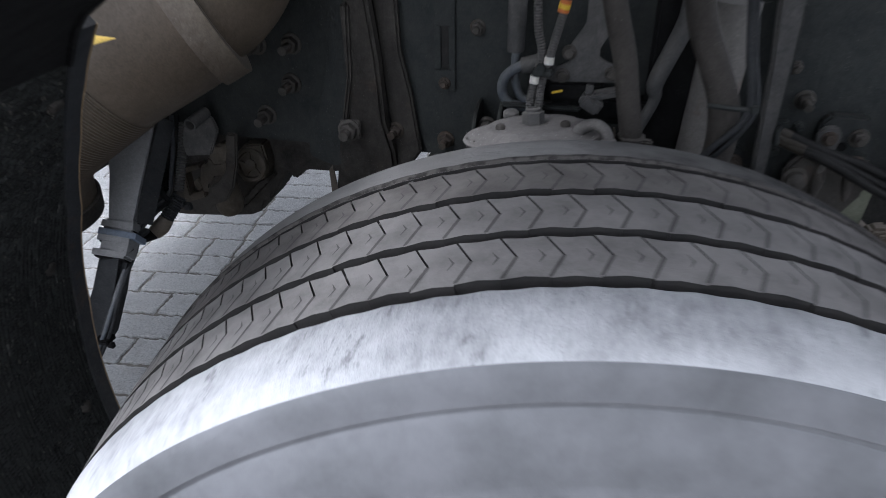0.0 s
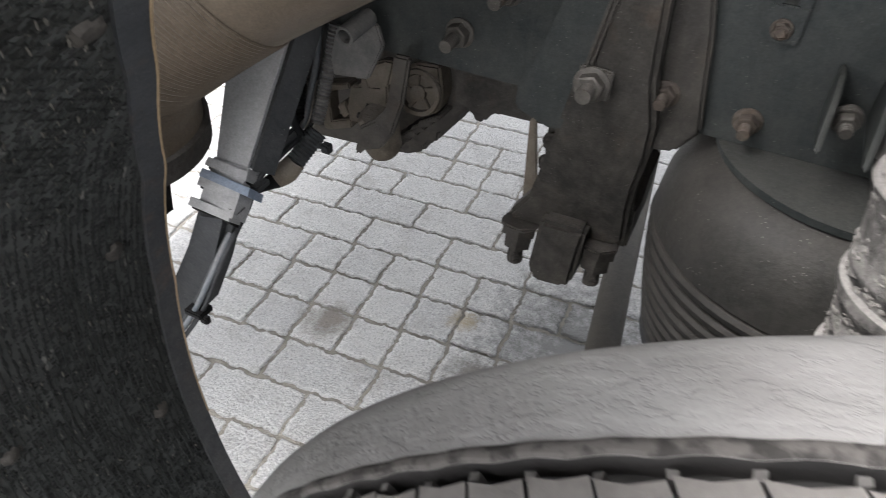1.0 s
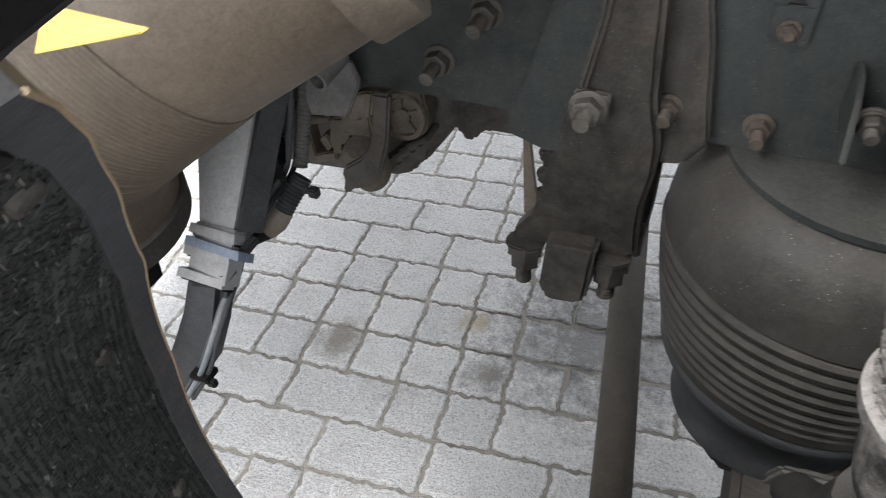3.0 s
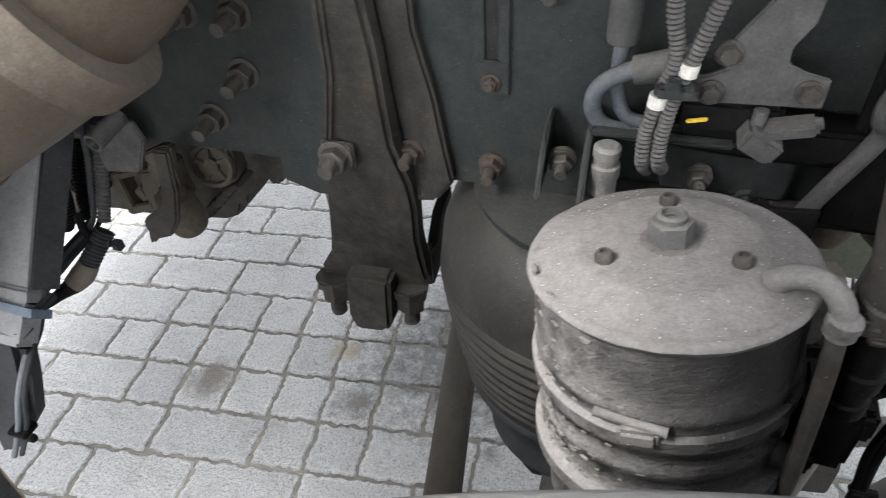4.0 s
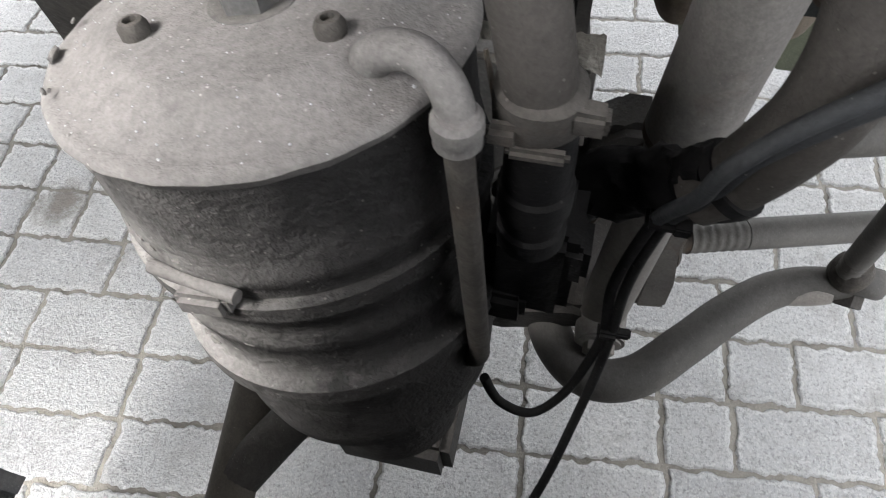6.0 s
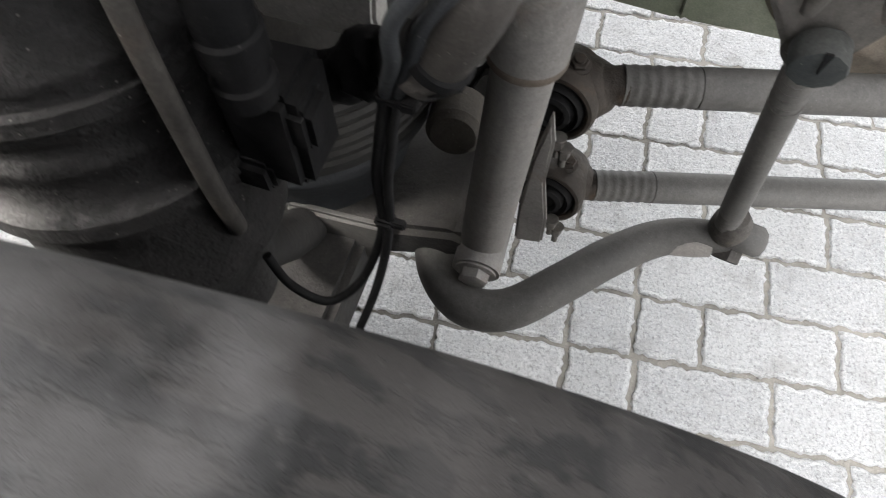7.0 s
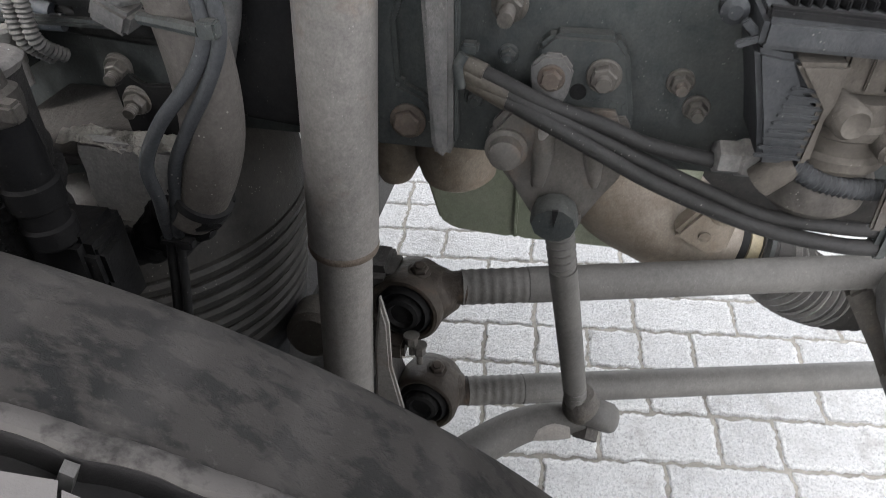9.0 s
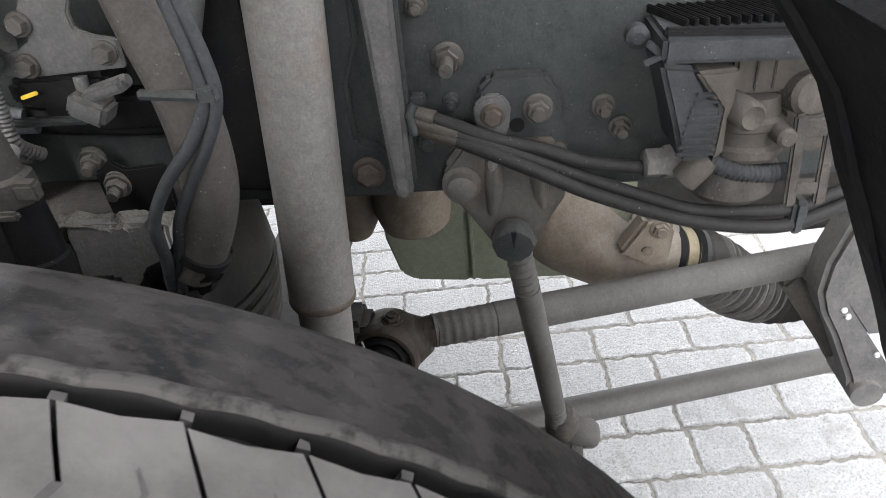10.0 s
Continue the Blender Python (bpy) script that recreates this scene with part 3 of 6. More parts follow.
shackle = thing("spring_shackle", (-0.50, 0.60, 0.60), "tan dusty steel shackle plate hanging behind the spring hanger", "bracket")
part("plate", prism([(-0.518, 0.83), (-0.500, 0.83), (-0.504, 0.738), (-0.489, 0.619), (-0.511, 0.605)], 0.600, 0.606, bevel=0.002), M_BEIGE, shackle)
part("back_plate", prism([(-0.492, 0.83), (-0.466, 0.83), (-0.470, 0.745), (-0.468, 0.621), (-0.484, 0.621), (-0.490, 0.690)], 0.612, 0.620, bevel=0.002), M_CAST, shackle)
for bx, bz in ((-0.480, 0.712), (-0.482, 0.676), (-0.484, 0.640)):
    part("nut", hex_bolt((bx, 0.612, bz), (0, -1, -0.1), 0.012, 0.012, 0.0), M_CAST, shackle)

# ---- air spring on the axle ----
AX, AY = -0.128, 0.560
air = thing("air_spring", (AX, AY, 0.36), "dusty black rubber air spring bellows with ribbed lower half", "air spring")
prof = [(0.105, 0.834), (0.140, 0.829), (0.164, 0.814), (0.180, 0.792), (0.189, 0.765), (0.193, 0.735), (0.194, 0.722)]
z = 0.722
for k in range(8):
    r = 0.195 - 0.0016 * k - 0.0002 * k * k
    prof += [(r - 0.013, z - 0.0005), (r - 0.013, z - 0.0045), (r - 0.002, z - 0.0058), (r + 0.0010, z - 0.0110), (r - 0.001, z - 0.0195)]
    z -= 0.0205
prof += [(0.172, z - 0.008), (0.162, z - 0.018), (0.145, z - 0.028), (0.120, z - 0.032)]
part("bellows", lathe(prof, (AX, AY, 0), seg=72), M_BELLOWS, air)
part("top_plate", lathe([(0, 0.828), (0.150, 0.828), (0.152, 0.8375), (0, 0.8375)], (AX, AY, 0), seg=48), M_FRAME, air)
part("piston", lathe([(0.130, 0.552), (0.160, 0.549), (0.168, 0.540), (0.169, 0.528), (0.163, 0.514), (0.150, 0.494), (0.138, 0.468), (0.131, 0.440), (0.128, 0.412), (0.134, 0.400), (0.134, 0.392), (0.06, 0.390)], (AX, AY, 0), seg=56), M_COVER, air,
     "grey piston below the bellows")
# a row of nuts and angle brackets over the air spring
mount = thing("air_spring_mount", (-0.06, 0.45, 0.82), "dusty grey steel shelf with nuts above the air spring", "bracket")
part("shelf", block((-0.035, 0.444, 0.868), (0.192, 0.128, 0.010), 0.003), M_ENGINE, mount)
part("front_face", shaken(prism([(0.366, 0.897), (0.362, 0.888), (0.363, 0.870), (0.360, 0.850), (0.364, 0.828), (0.378, 0.812), (0.392, 0.812), (0.384, 0.836), (0.382, 0.897)], -0.020, 0.070, "yz", 0.003), 0.0012, 30), M_DUSTGREY, mount, "pale dusty front face")
for k in range(4):
    heap = bmesh.new()
    bmesh.ops.create_grid(heap, x_segments=14, y_segments=10, size=0.5, matrix=Matrix.Translation((0.058 - 0.026 * k, 0.386, 0.893)) @ Matrix.Diagonal((0.030, 0.046, 1, 1)))
    for v in heap.verts:
        v.co.z += 0.009 * max(0.0, 1 - ((v.co.y - 0.378) / 0.024) ** 2) * (0.6 + noise.noise(v.co * 60)) + 0.003 * noise.noise(v.co * 260) - 0.4 * max(0.0, v.co.y - 0.388)
    part("dirt", heap, M_SAND, mount, "dirt caked along the edge")
part("gusset", prism([(0.420, 0.898), (0.510, 0.898), (0.510, 0.948), (0.480, 0.950), (0.452, 0.940)], -0.190, -0.185, "yz", 0.002), M_FRAME, mount)
part("gusset", prism([(0.410, 0.898), (0.510, 0.898), (0.510, 0.958), (0.462, 0.956), (0.436, 0.938)], -0.150, -0.144, "yz", 0.002), M_FRAME, mount)
part("lip", block((-0.085, 0.462, 0.955), (0.125, 0.012, 0.007), 0.003), M_FRAME, mount)
part("gusset", prism([(-0.012, 0.872), (-0.015, 0.918), (-0.008, 0.922), (0.002, 0.930), (0.014, 0.921), (0.052, 0.924), (0.052, 0.872)], 0.424, 0.430, "xz", 0.002), M_BLACK, mount)
for x, y, z, r, mat in ((-0.171, 0.468, 0.914, 0.0135, M_BOLT), (-0.045, 0.476, 0.908, 0.0125, M_BOLT), (0.002, 0.500, 0.880, 0.013, M_FRAME), (0.004, 0.424, 0.906, 0.0115, M_BOLT)):
    part("bolt", joined(hex_bolt((x, y, z), (0.1, -1, -0.15), r * 0.82, r * 0.9, 0.010), hex_bolt((x, y + 0.002, z + 0.003), (0.1, -1, -0.15), r * 0.75, 0.004, 0)), mat, mount)
part("backing", block((-0.02, 0.502, 0.915), (0.12, 0.020, 0.075), 0.004), M_FRAME, mount)

fitting = thing("hose_fitting", (-0.129, 0.448, 0.898), "dusty grey push-in air fitting standing on the bracket", "fitting")
part("body", lathe([(0.012, 0), (0.012, 0.018), (0.0135, 0.020), (0.0135, 0.032), (0.011, 0.034), (0.011, 0.041), (0.0125, 0.042), (0.0125, 0.050), (0.009, 0.053), (0, 0.053)], (-0.129, 0.448, 0.898), seg=24),
     M_DUSTGREY, fitting)

# ---- brake chamber ----
CX, CY = -0.072, 0.274
chamber = thing("brake_chamber", (CX, CY, 0.40), "upright spring brake chamber, black steel under pale caked dust", "brake chamber")
lean_axis = Vector((0, 0, 1)).rotation_difference(Vector((-0.11, 0.14, 1.0)).normalized()).to_matrix().to_4x4()
tilt = Matrix.Translation((-0.0746, 0.2742, 0.9866)) @ lean_axis @ Matrix.Diagonal((0.98, 0.98, 1.0, 1.0)) @ Matrix.Translation((-CX, -CY, -0.975))


def leaning(bm):
    bmesh.ops.transform(bm, matrix=tilt, verts=bm.verts)
    return bm


part("cap", leaning(shaken(lathe([(0, 0.9870), (0.030, 0.9870), (0.058, 0.9868), (0.0608, 0.9865), (0.0630, 0.9855), (0.0655, 0.9840), (0.0760, 0.9795), (0.0855, 0.9762), (0.0885, 0.9756), (0.0910, 0.9757),
                                  (0.0932, 0.9750), (0.0948, 0.9738), (0.0957, 0.9722), (0.0948, 0.9705), (0.0925, 0.967)], (CX, CY, 0), seg=96), 0.0008, 60)), M_CHAMBER, chamber, sharp=25)


def on_cap(bm):
    bmesh.ops.translate(bm, verts=bm.verts, vec=(0, 0, -0.0122))
    return leaning(bm)


part("drum", leaning(lathe([(0.0925, 0.968), (0.0915, 0.962), (0.0912, 0.94), (0.0910, 0.918), (0.0925, 0.915), (0.0925, 0.910), (0.0908, 0.907), (0.0900, 0.898), (0.0925, 0.894), (0.0935, 0.888),
                            (0.0925, 0.882), (0.0895, 0.878), (0.0890, 0.868), (0.0915, 0.864), (0.0915, 0.858), (0.0885, 0.853), (0.0870, 0.835), (0.0900, 0.829), (0.0960, 0.826), (0.0965, 0.815),
                            (0.0900, 0.812), (0.0870, 0.80), (0.0862, 0.755), (0.0835, 0.735), (0.0700, 0.712), (0.0600, 0.690), (0.0520, 0.640), (0, 0.635)], (CX, CY, 0), seg=80)), M_CHAMBERLOW, chamber)
part("push_rod", shaken(tube([(-0.075, 0.283, 0.64), (-0.080, 0.33, 0.52), (-0.088, 0.42, 0.40)], [0.040, 0.030, 0.028], 16, 4), 0.002, 18), M_ENGINE, chamber, "dark push rod housing")
band = leaning(lathe([(0.0926, 0.899), (0.0955, 0.898), (0.0955, 0.889), (0.0928, 0.886)], (CX, CY, 0), seg=80))
part("clamp_band", band, M_CHAMBERLOW, chamber)
part("clamp_lug", leaning(joined(block((CX - 0.012, CY - 0.096, 0.902), (0.026, 0.010, 0.013), 0.003), tube([(CX - 0.040, CY - 0.087, 0.910), (CX + 0.006, CY - 0.096, 0.908)], 0.0035, 12, 1))), M_CHAMBER, chamber)
part("release_bolt", on_cap(joined(lathe([(0, 0.997), (0.020, 0.997), (0.0195, 0.9995), (0, 0.9995)], (CX, CY, 0), seg=32),
                                    hex_bolt((CX, CY, 0.996), (0, 0, 1), 0.0148, 0.0195, 0, 0, 0.15),
                                    lathe([(0.0102, 1.014), (0.0102, 1.0185), (0.0085, 1.020), (0.0066, 1.020), (0.0062, 1.017), (0.0036, 1.017), (0.003, 1.012), (0, 1.012)], (CX, CY, 0), seg=24))),
     M_HOSEGREY, chamber, "grey hexagon nut in the middle")
for a in (215, 93, 333):
    bx, by = CX + 0.049 * math.cos(radians(a)), CY + 0.049 * math.sin(radians(a))
    part("screw", on_cap(joined(lathe([(0, 0.9970), (0.0095, 0.9970), (0.0092, 0.9985), (0, 0.9985)], (bx, by, 0), seg=20),
                                 lathe([(0.0065, 0.998), (0.0065, 1.0025), (0.0050, 1.0050), (0.0030, 1.0053), (0.0025, 1.003), (0, 1.003)], (bx, by, 0.0005), seg=12))), M_CAST, chamber)
random.seed(3)
grit, caked = bmesh.new(), bmesh.new()
for k in range(230):
    a, r = random.uniform(0, 6.283), 0.095 * math.sqrt(random.uniform(0.02, 1.0))
    z = float(np.interp(r, (0, 0.061, 0.0655, 0.0875, 0.0957), (0.987, 0.9865, 0.984, 0.976, 0.9735)))
    s = random.uniform(0.0002, 0.00055) * (1.6 if r > 0.086 else 1.0)
    bmesh.ops.create_icosphere(grit, subdivisions=1, radius=s, matrix=Matrix.Translation((CX + r * math.cos(a), CY + r * math.sin(a), z)))
for k in range(520):
    a, z = radians(random.gauss(195, 30)), random.choice((0.962, 0.914, 0.906, 0.892, 0.876, 0.862, 0.846, 0.828)) + random.gauss(0, 0.008)
    r = 0.0912 - 0.05 * max(0.0, 0.86 - z)
    s = random.choice((0.0008, 0.0011, 0.0014, 0.0018, 0.0030))
    m4 = Matrix.Translation((CX + r * math.cos(a), CY + r * math.sin(a), z)) @ Matrix.Rotation(a, 4, "Z") @ Matrix.Diagonal((0.55, random.uniform(0.9, 2.6), random.uniform(0.5, 1.1), 1))
    bmesh.ops.create_icosphere(caked, subdivisions=1, radius=s, matrix=m4)
tagged(part("grit", leaning(grit), M_PALE, chamber), "pale grit lying on the cap", kind="stuff")
tagged(part("caked_dirt", leaning(shaken(caked, 0.0008, 300)), M_CAKED, chamber), "caked dirt clinging to the drum", kind="stuff")
elbow = part("elbow", tube([(-0.022, 0.247, 0.988), (-0.013, 0.244, 1.008), (0.000, 0.240, 1.016), (0.011, 0.235, 1.015), (0.0185, 0.229, 1.008), (0.021, 0.225, 0.996)], [0.0100, 0.0080, 0.0074, 0.0072, 0.0074, 0.0078], 18), M_CHAMBER, chamber,
             "dusty elbow fitting")
part("collar", lathe([(0.0080, 1.000), (0.0098, 0.998), (0.0100, 0.992), (0.0090, 0.990), (0.0095, 0.986), (0.0080, 0.984)], (0.0212, 0.2245, 0.005), seg=20), M_CHAMBER, elbow)
part("breather_hose", tube([(0.0213, 0.2245, 0.986), (0.0245, 0.220, 0.95), (0.028, 0.216, 0.90), (0.031, 0.213, 0.85), (0.031, 0.215, 0.815), (0.022, 0.222, 0.795), (0.000, 0.235, 0.792)], 0.0060, 16), M_CAST, chamber)

# ---- brake hose with its coupling and cable ----
bh = thing("brake_hose", (0.05, 0.245, 0.83), "dusty grey rubber brake hose clamped on a black coupling", "hose")
part("hose", tube([(-0.004, 0.285, 1.25), (0.003, 0.262, 1.19), (0.014, 0.251, 1.146), (0.028, 0.248, 1.10), (0.037, 0.247, 1.055), (0.046, 0.245, 1.010), (0.049, 0.245, 0.985)], 0.0138, 24), M_BROWNHOSE, bh)
clamp_ring = part("clamp", shaken(lathe([(0.0140, 0.985), (0.0172, 0.987), (0.0178, 0.996), (0.0172, 1.003), (0.0140, 1.005)], (0.0475, 0.245, 0), seg=28), 0.0012, 60), M_CAST, bh)
part("screw_housing", shaken(block((0.066, 0.238, 0.997), (0.014, 0.010, 0.012), 0.002), 0.0012, 60), M_CAST, clamp_ring)
part("band_tail", shaken(joined(block((0.037, 0.229, 0.993), (0.016, 0.008, 0.011), 0.003)), 0.0012, 60), M_CAST, clamp_ring)
part("lock_tab", block((0.050, 0.228, 0.985), (0.024, 0.006, 0.006), 0.002), M_CAST, clamp_ring)
coup = part("coupling", lathe([(0.014, 0.900), (0.0165, 0.903), (0.0165, 0.915), (0.0145, 0.917), (0.0145, 0.928), (0.0170, 0.930), (0.0170, 0.945), (0.0150, 0.947), (0.0150, 0.962), (0.0140, 0.990)], (0.050, 0.246, 0), seg=22), M_BLACK, bh, "black plastic coupling")
part("valve", shaken(joined(block((0.052, 0.262, 0.868), (0.046, 0.045, 0.075), 0.006), block((0.040, 0.250, 0.838), (0.026, 0.034, 0.026), 0.004), block((0.072, 0.256, 0.880), (0.018, 0.026, 0.030), 0.004)), 0.002, 50), M_BLACK, bh)
part("splinter", tube([(0.026, 0.252, 1.010), (0.032, 0.246, 0.985)], [0.001, 0.0016], 6, 1), M_BEIGE, bh)

rh = thing("radiator_hose", (0.08, 0.285, 0.86), "thick dusty rubber hose ending in a torn black sleeve", "hose")
part("hose", tube([(0.126, 0.283, 0.905), (0.138, 0.282, 0.922), (0.149, 0.282, 0.945), (0.157, 0.282, 0.972), (0.158, 0.284, 1.005), (0.152, 0.288, 1.042), (0.136, 0.300, 1.080), (0.115, 0.325, 1.13), (0.10, 0.35, 1.21)],
                   [0.0165, 0.0172, 0.0180, 0.0185, 0.0185, 0.0185, 0.018, 0.018, 0.018], 26), M_BROWNHOSE, rh)
part("sleeve", shaken(shaken(tube([(0.138, 0.283, 0.921), (0.124, 0.292, 0.901), (0.106, 0.303, 0.884), (0.086, 0.308, 0.868), (0.062, 0.312, 0.850), (0.030, 0.316, 0.832)], [0.0192, 0.0185, 0.0190, 0.0200, 0.0175, 0.0130], 30, 8), 0.005, 55), 0.003, 160), M_BLACK, rh, "torn black sleeve")
part("band", tube([(0.1395, 0.282, 0.9235), (0.1360, 0.282, 0.9185)], 0.0200, 26, 1), M_BLACK, rh)

cable = thing("sensor_cable", (0.11, 0.262, 0.89), "sensor cables tied along the bent hose", "cable")
part("wire", tube([(0.152, 0.275, 1.20), (0.166, 0.268, 1.11), (0.177, 0.262, 1.06), (0.178, 0.260, 1.036), (0.165, 0.258, 1.013), (0.141, 0.256, 0.986), (0.125, 0.256, 0.958), (0.1215, 0.262, 0.930), (0.1145, 0.270, 0.906), (0.1105, 0.2755, 0.889)], 0.0042, 12), M_COVER, cable, "dusty grey cable")
part("wire", tube([(0.158, 0.277, 1.20), (0.172, 0.270, 1.11), (0.184, 0.264, 1.06), (0.185, 0.262, 1.036), (0.173, 0.261, 1.010), (0.155, 0.263, 0.984), (0.137, 0.266, 0.955), (0.129, 0.268, 0.929), (0.121, 0.272, 0.905), (0.1165, 0.2765, 0.889)], 0.0040, 12), M_COVER, cable, "dusty grey cable")
part("wire", tube([(0.1105, 0.2755, 0.892), (0.104, 0.274, 0.850), (0.1005, 0.270, 0.815), (0.1035, 0.264, 0.776), (0.100, 0.256, 0.745), (0.088, 0.240, 0.712), (0.068, 0.225, 0.700), (0.045, 0.221, 0.722), (0.033, 0.224, 0.755)], 0.0034, 10), M_BLACK, cable)
part("wire", tube([(0.1165, 0.2765, 0.892), (0.111, 0.275, 0.850), (0.108, 0.270, 0.815), (0.1085, 0.263, 0.776), (0.106, 0.250, 0.738), (0.099, 0.228, 0.700), (0.086, 0.190, 0.665), (0.068, 0.15, 0.64)], 0.0034, 10), M_BLACK, cable)
part("tie", joined(block((0.106, 0.263, 0.776), (0.014, 0.011, 0.007), 0.002), block((0.115, 0.263, 0.776), (0.010, 0.006, 0.006), 0.001)), M_BLACK, cable)
part("tie", joined(block((0.1135, 0.276, 0.889), (0.017, 0.013, 0.007), 0.002), block((0.124, 0.273, 0.888), (0.009, 0.008, 0.007), 0.001)), M_BLACK, cable)
part("tie", joined(tube([(0.134, 0.276, 1.038), (0.178, 0.258, 1.041)], 0.0035, 8, 1), block((0.184, 0.256, 1.043), (0.010, 0.008, 0.009), 0.001)), M_FRAME, cable)

# ---- valve block with bracket, conduits and air hoses ----
valve = thing("valve_bracket", (-0.02, 0.455, 0.998), "grey steel bracket plate carrying air valves and connectors", "bracket")
part("plate", prism([(-0.026, 1.13), (-0.026, 1.087), (-0.046, 1.056), (-0.045, 1.031), (-0.060, 1.023), (-0.092, 1.018), (-0.091, 1.007), (-0.066, 0.999), (0.031, 1.003), (0.031, 1.028), (0.012, 1.032), (-0.002, 1.038),
                     (-0.003, 1.052), (0.008, 1.072), (0.012, 1.13)], 0.452, 0.458, bevel=0.0015), M_HOSEGREY, valve)
for x, z in ((-0.054, 1.010), (0.018, 1.017), (-0.047, 1.045)):
    part("bolt", hex_bolt((x, 0.452, z), (0, -1, 0), 0.0085, 0.009, 0), M_BOLT, valve)
part("valve_body", joined(block((-0.035, 0.478, 0.984), (0.085, 0.045, 0.030), 0.005), block((0.010, 0.49, 0.955), (0.16, 0.04, 0.030), 0.004), block((-0.075, 0.482, 0.982), (0.035, 0.04, 0.025), 0.006)), M_BLACK, valve)
part("connector", joined(block((-0.008, 0.448, 0.972), (0.034, 0.030, 0.022), 0.004, Matrix.Rotation(0.5, 4, "Y")), block((0.012, 0.446, 0.988), (0.040, 0.022, 0.012), 0.003, Matrix.Rotation(-0.25, 4, "Y")),
                         tube([(-0.012, 0.452, 0.998), (-0.012, 0.450, 0.978)], 0.006, 12, 1), tube([(0.018, 0.446, 0.99), (0.034, 0.446, 0.995)], 0.005, 12, 1)), M_HOSEGREY, valve, "grey plug connector")
part("tag", block((-0.060, 0.446, 0.986), (0.017, 0.003, 0.0035), 0.0008, Matrix.Rotation(-0.25, 4, "Y")), M_YELLOW, valve, "yellow tag")
for z in (0.938, 0.952, 0.964):
    part("pipe", tube([(-0.10, 0.492, z), (-0.03, 0.488, z - 0.004), (0.05, 0.49, z - 0.008), (0.16, 0.50, z - 0.012)], 0.0055, 12), M_BLACK, valve)

for xs in (((-0.096, 1.12), (-0.093, 1.08), (-0.086, 1.045), (-0.094, 1.006), (-0.099, 0.975), (-0.098, 0.945), (-0.092, 0.922)), ((-0.055, 1.12), (-0.064, 1.083), (-0.075, 1.036), (-0.083, 1.003), (-0.086, 0.97), (-0.085, 0.945), (-0.080, 0.925))):
    cond = thing("cable_conduit", (xs[-1][0], 0.437, xs[-1][1]), "grey corrugated cable conduit with white tape", "conduit", "pair of conduits")
    part("conduit", ridged([(x, 0.438 + 0.02 * (z < 0.94), z) for x, z in xs], 0.0068, 0.0042, 0.0014), M_HOSEGREY, cond)
    k = 3 if xs[0][0] < -0.09 else 2
    part("tape", tube([(xs[k][0] + 0.0005, 0.438, xs[k][1] + 0.005), (xs[k][0] - 0.0005, 0.438, xs[k][1] - 0.006)], 0.0077, 16, 1), M_WHITE, cond, "white tape")
orange = thing("cable_label", (-0.06, 0.43, 1.105), "small orange and yellow label wrapped round the conduit", "label")
part("wrap", tube([(-0.0565, 0.438, 1.122), (-0.0600, 0.438, 1.105)], 0.0082, 16, 1), M_ORANGE, orange)
part("stripe", tube([(-0.0575, 0.438, 1.117), (-0.0590, 0.438, 1.110)], 0.0086, 16, 1), M_YELLOW, orange, "yellow stripe")
conduit_clip = single("conduit_clip", joined(block((-0.082, 0.436, 1.019), (0.032, 0.022, 0.012), 0.003), block((-0.085, 0.426, 1.024), (0.012, 0.008, 0.018), 0.002)), M_FRAME, (-0.082, 0.436, 1.01),
                      "dark clip holding two conduits on the bracket", "clip")

loop = thing("air_hose", (-0.13, 0.47, 0.94), "blue-grey air hose bent in a loop into a grey sleeve", "hose")
part("hose", tube([(-0.100, 0.462, 1.022), (-0.122, 0.462, 1.016), (-0.143, 0.466, 0.998), (-0.148, 0.470, 0.975), (-0.138, 0.474, 0.955), (-0.115, 0.478, 0.947), (-0.09, 0.482, 0.945)], 0.0078, 16), M_BLUEHOSE, loop)
part("sleeve", tube([(-0.116, 0.462, 1.018), (-0.098, 0.461, 1.023), (-0.072, 0.461, 1.032)], [0.0125, 0.013, 0.013], 18, 3), M_HOSEGREY, loop)
loop2 = thing("air_hose", (-0.135, 0.48, 0.94), "dark hanging air hose ending in a grey sleeve", "hose")
part("hose", tube([(-0.128, 0.478, 1.05), (-0.130, 0.478, 1.02), (-0.128, 0.479, 0.985), (-0.118, 0.481, 0.962), (-0.100, 0.483, 0.955)], 0.0065, 14), M_BLUEHOSE, loop2)
part("sleeve", lathe([(0.0125, 1.035), (0.0135, 1.038), (0.0135, 1.075), (0.0145, 1.078), (0.0145, 1.11), (0.012, 1.13)], (-0.130, 0.478, 0), seg=20), M_HOSEGREY, loop2)

# ---- shock absorber ----
shock = thing("shock_absorber", (0.136, 0.455, 0.40), "dusty grey telescopic shock absorber standing upright", "shock absorber")
lo, hi = V(0.136, 0.458, 0.420), V(0.178, 0.482, 1.16)
ax = (hi - lo).normalized()


def along(z):
    return lo + ax * ((z - lo.z) / ax.z)


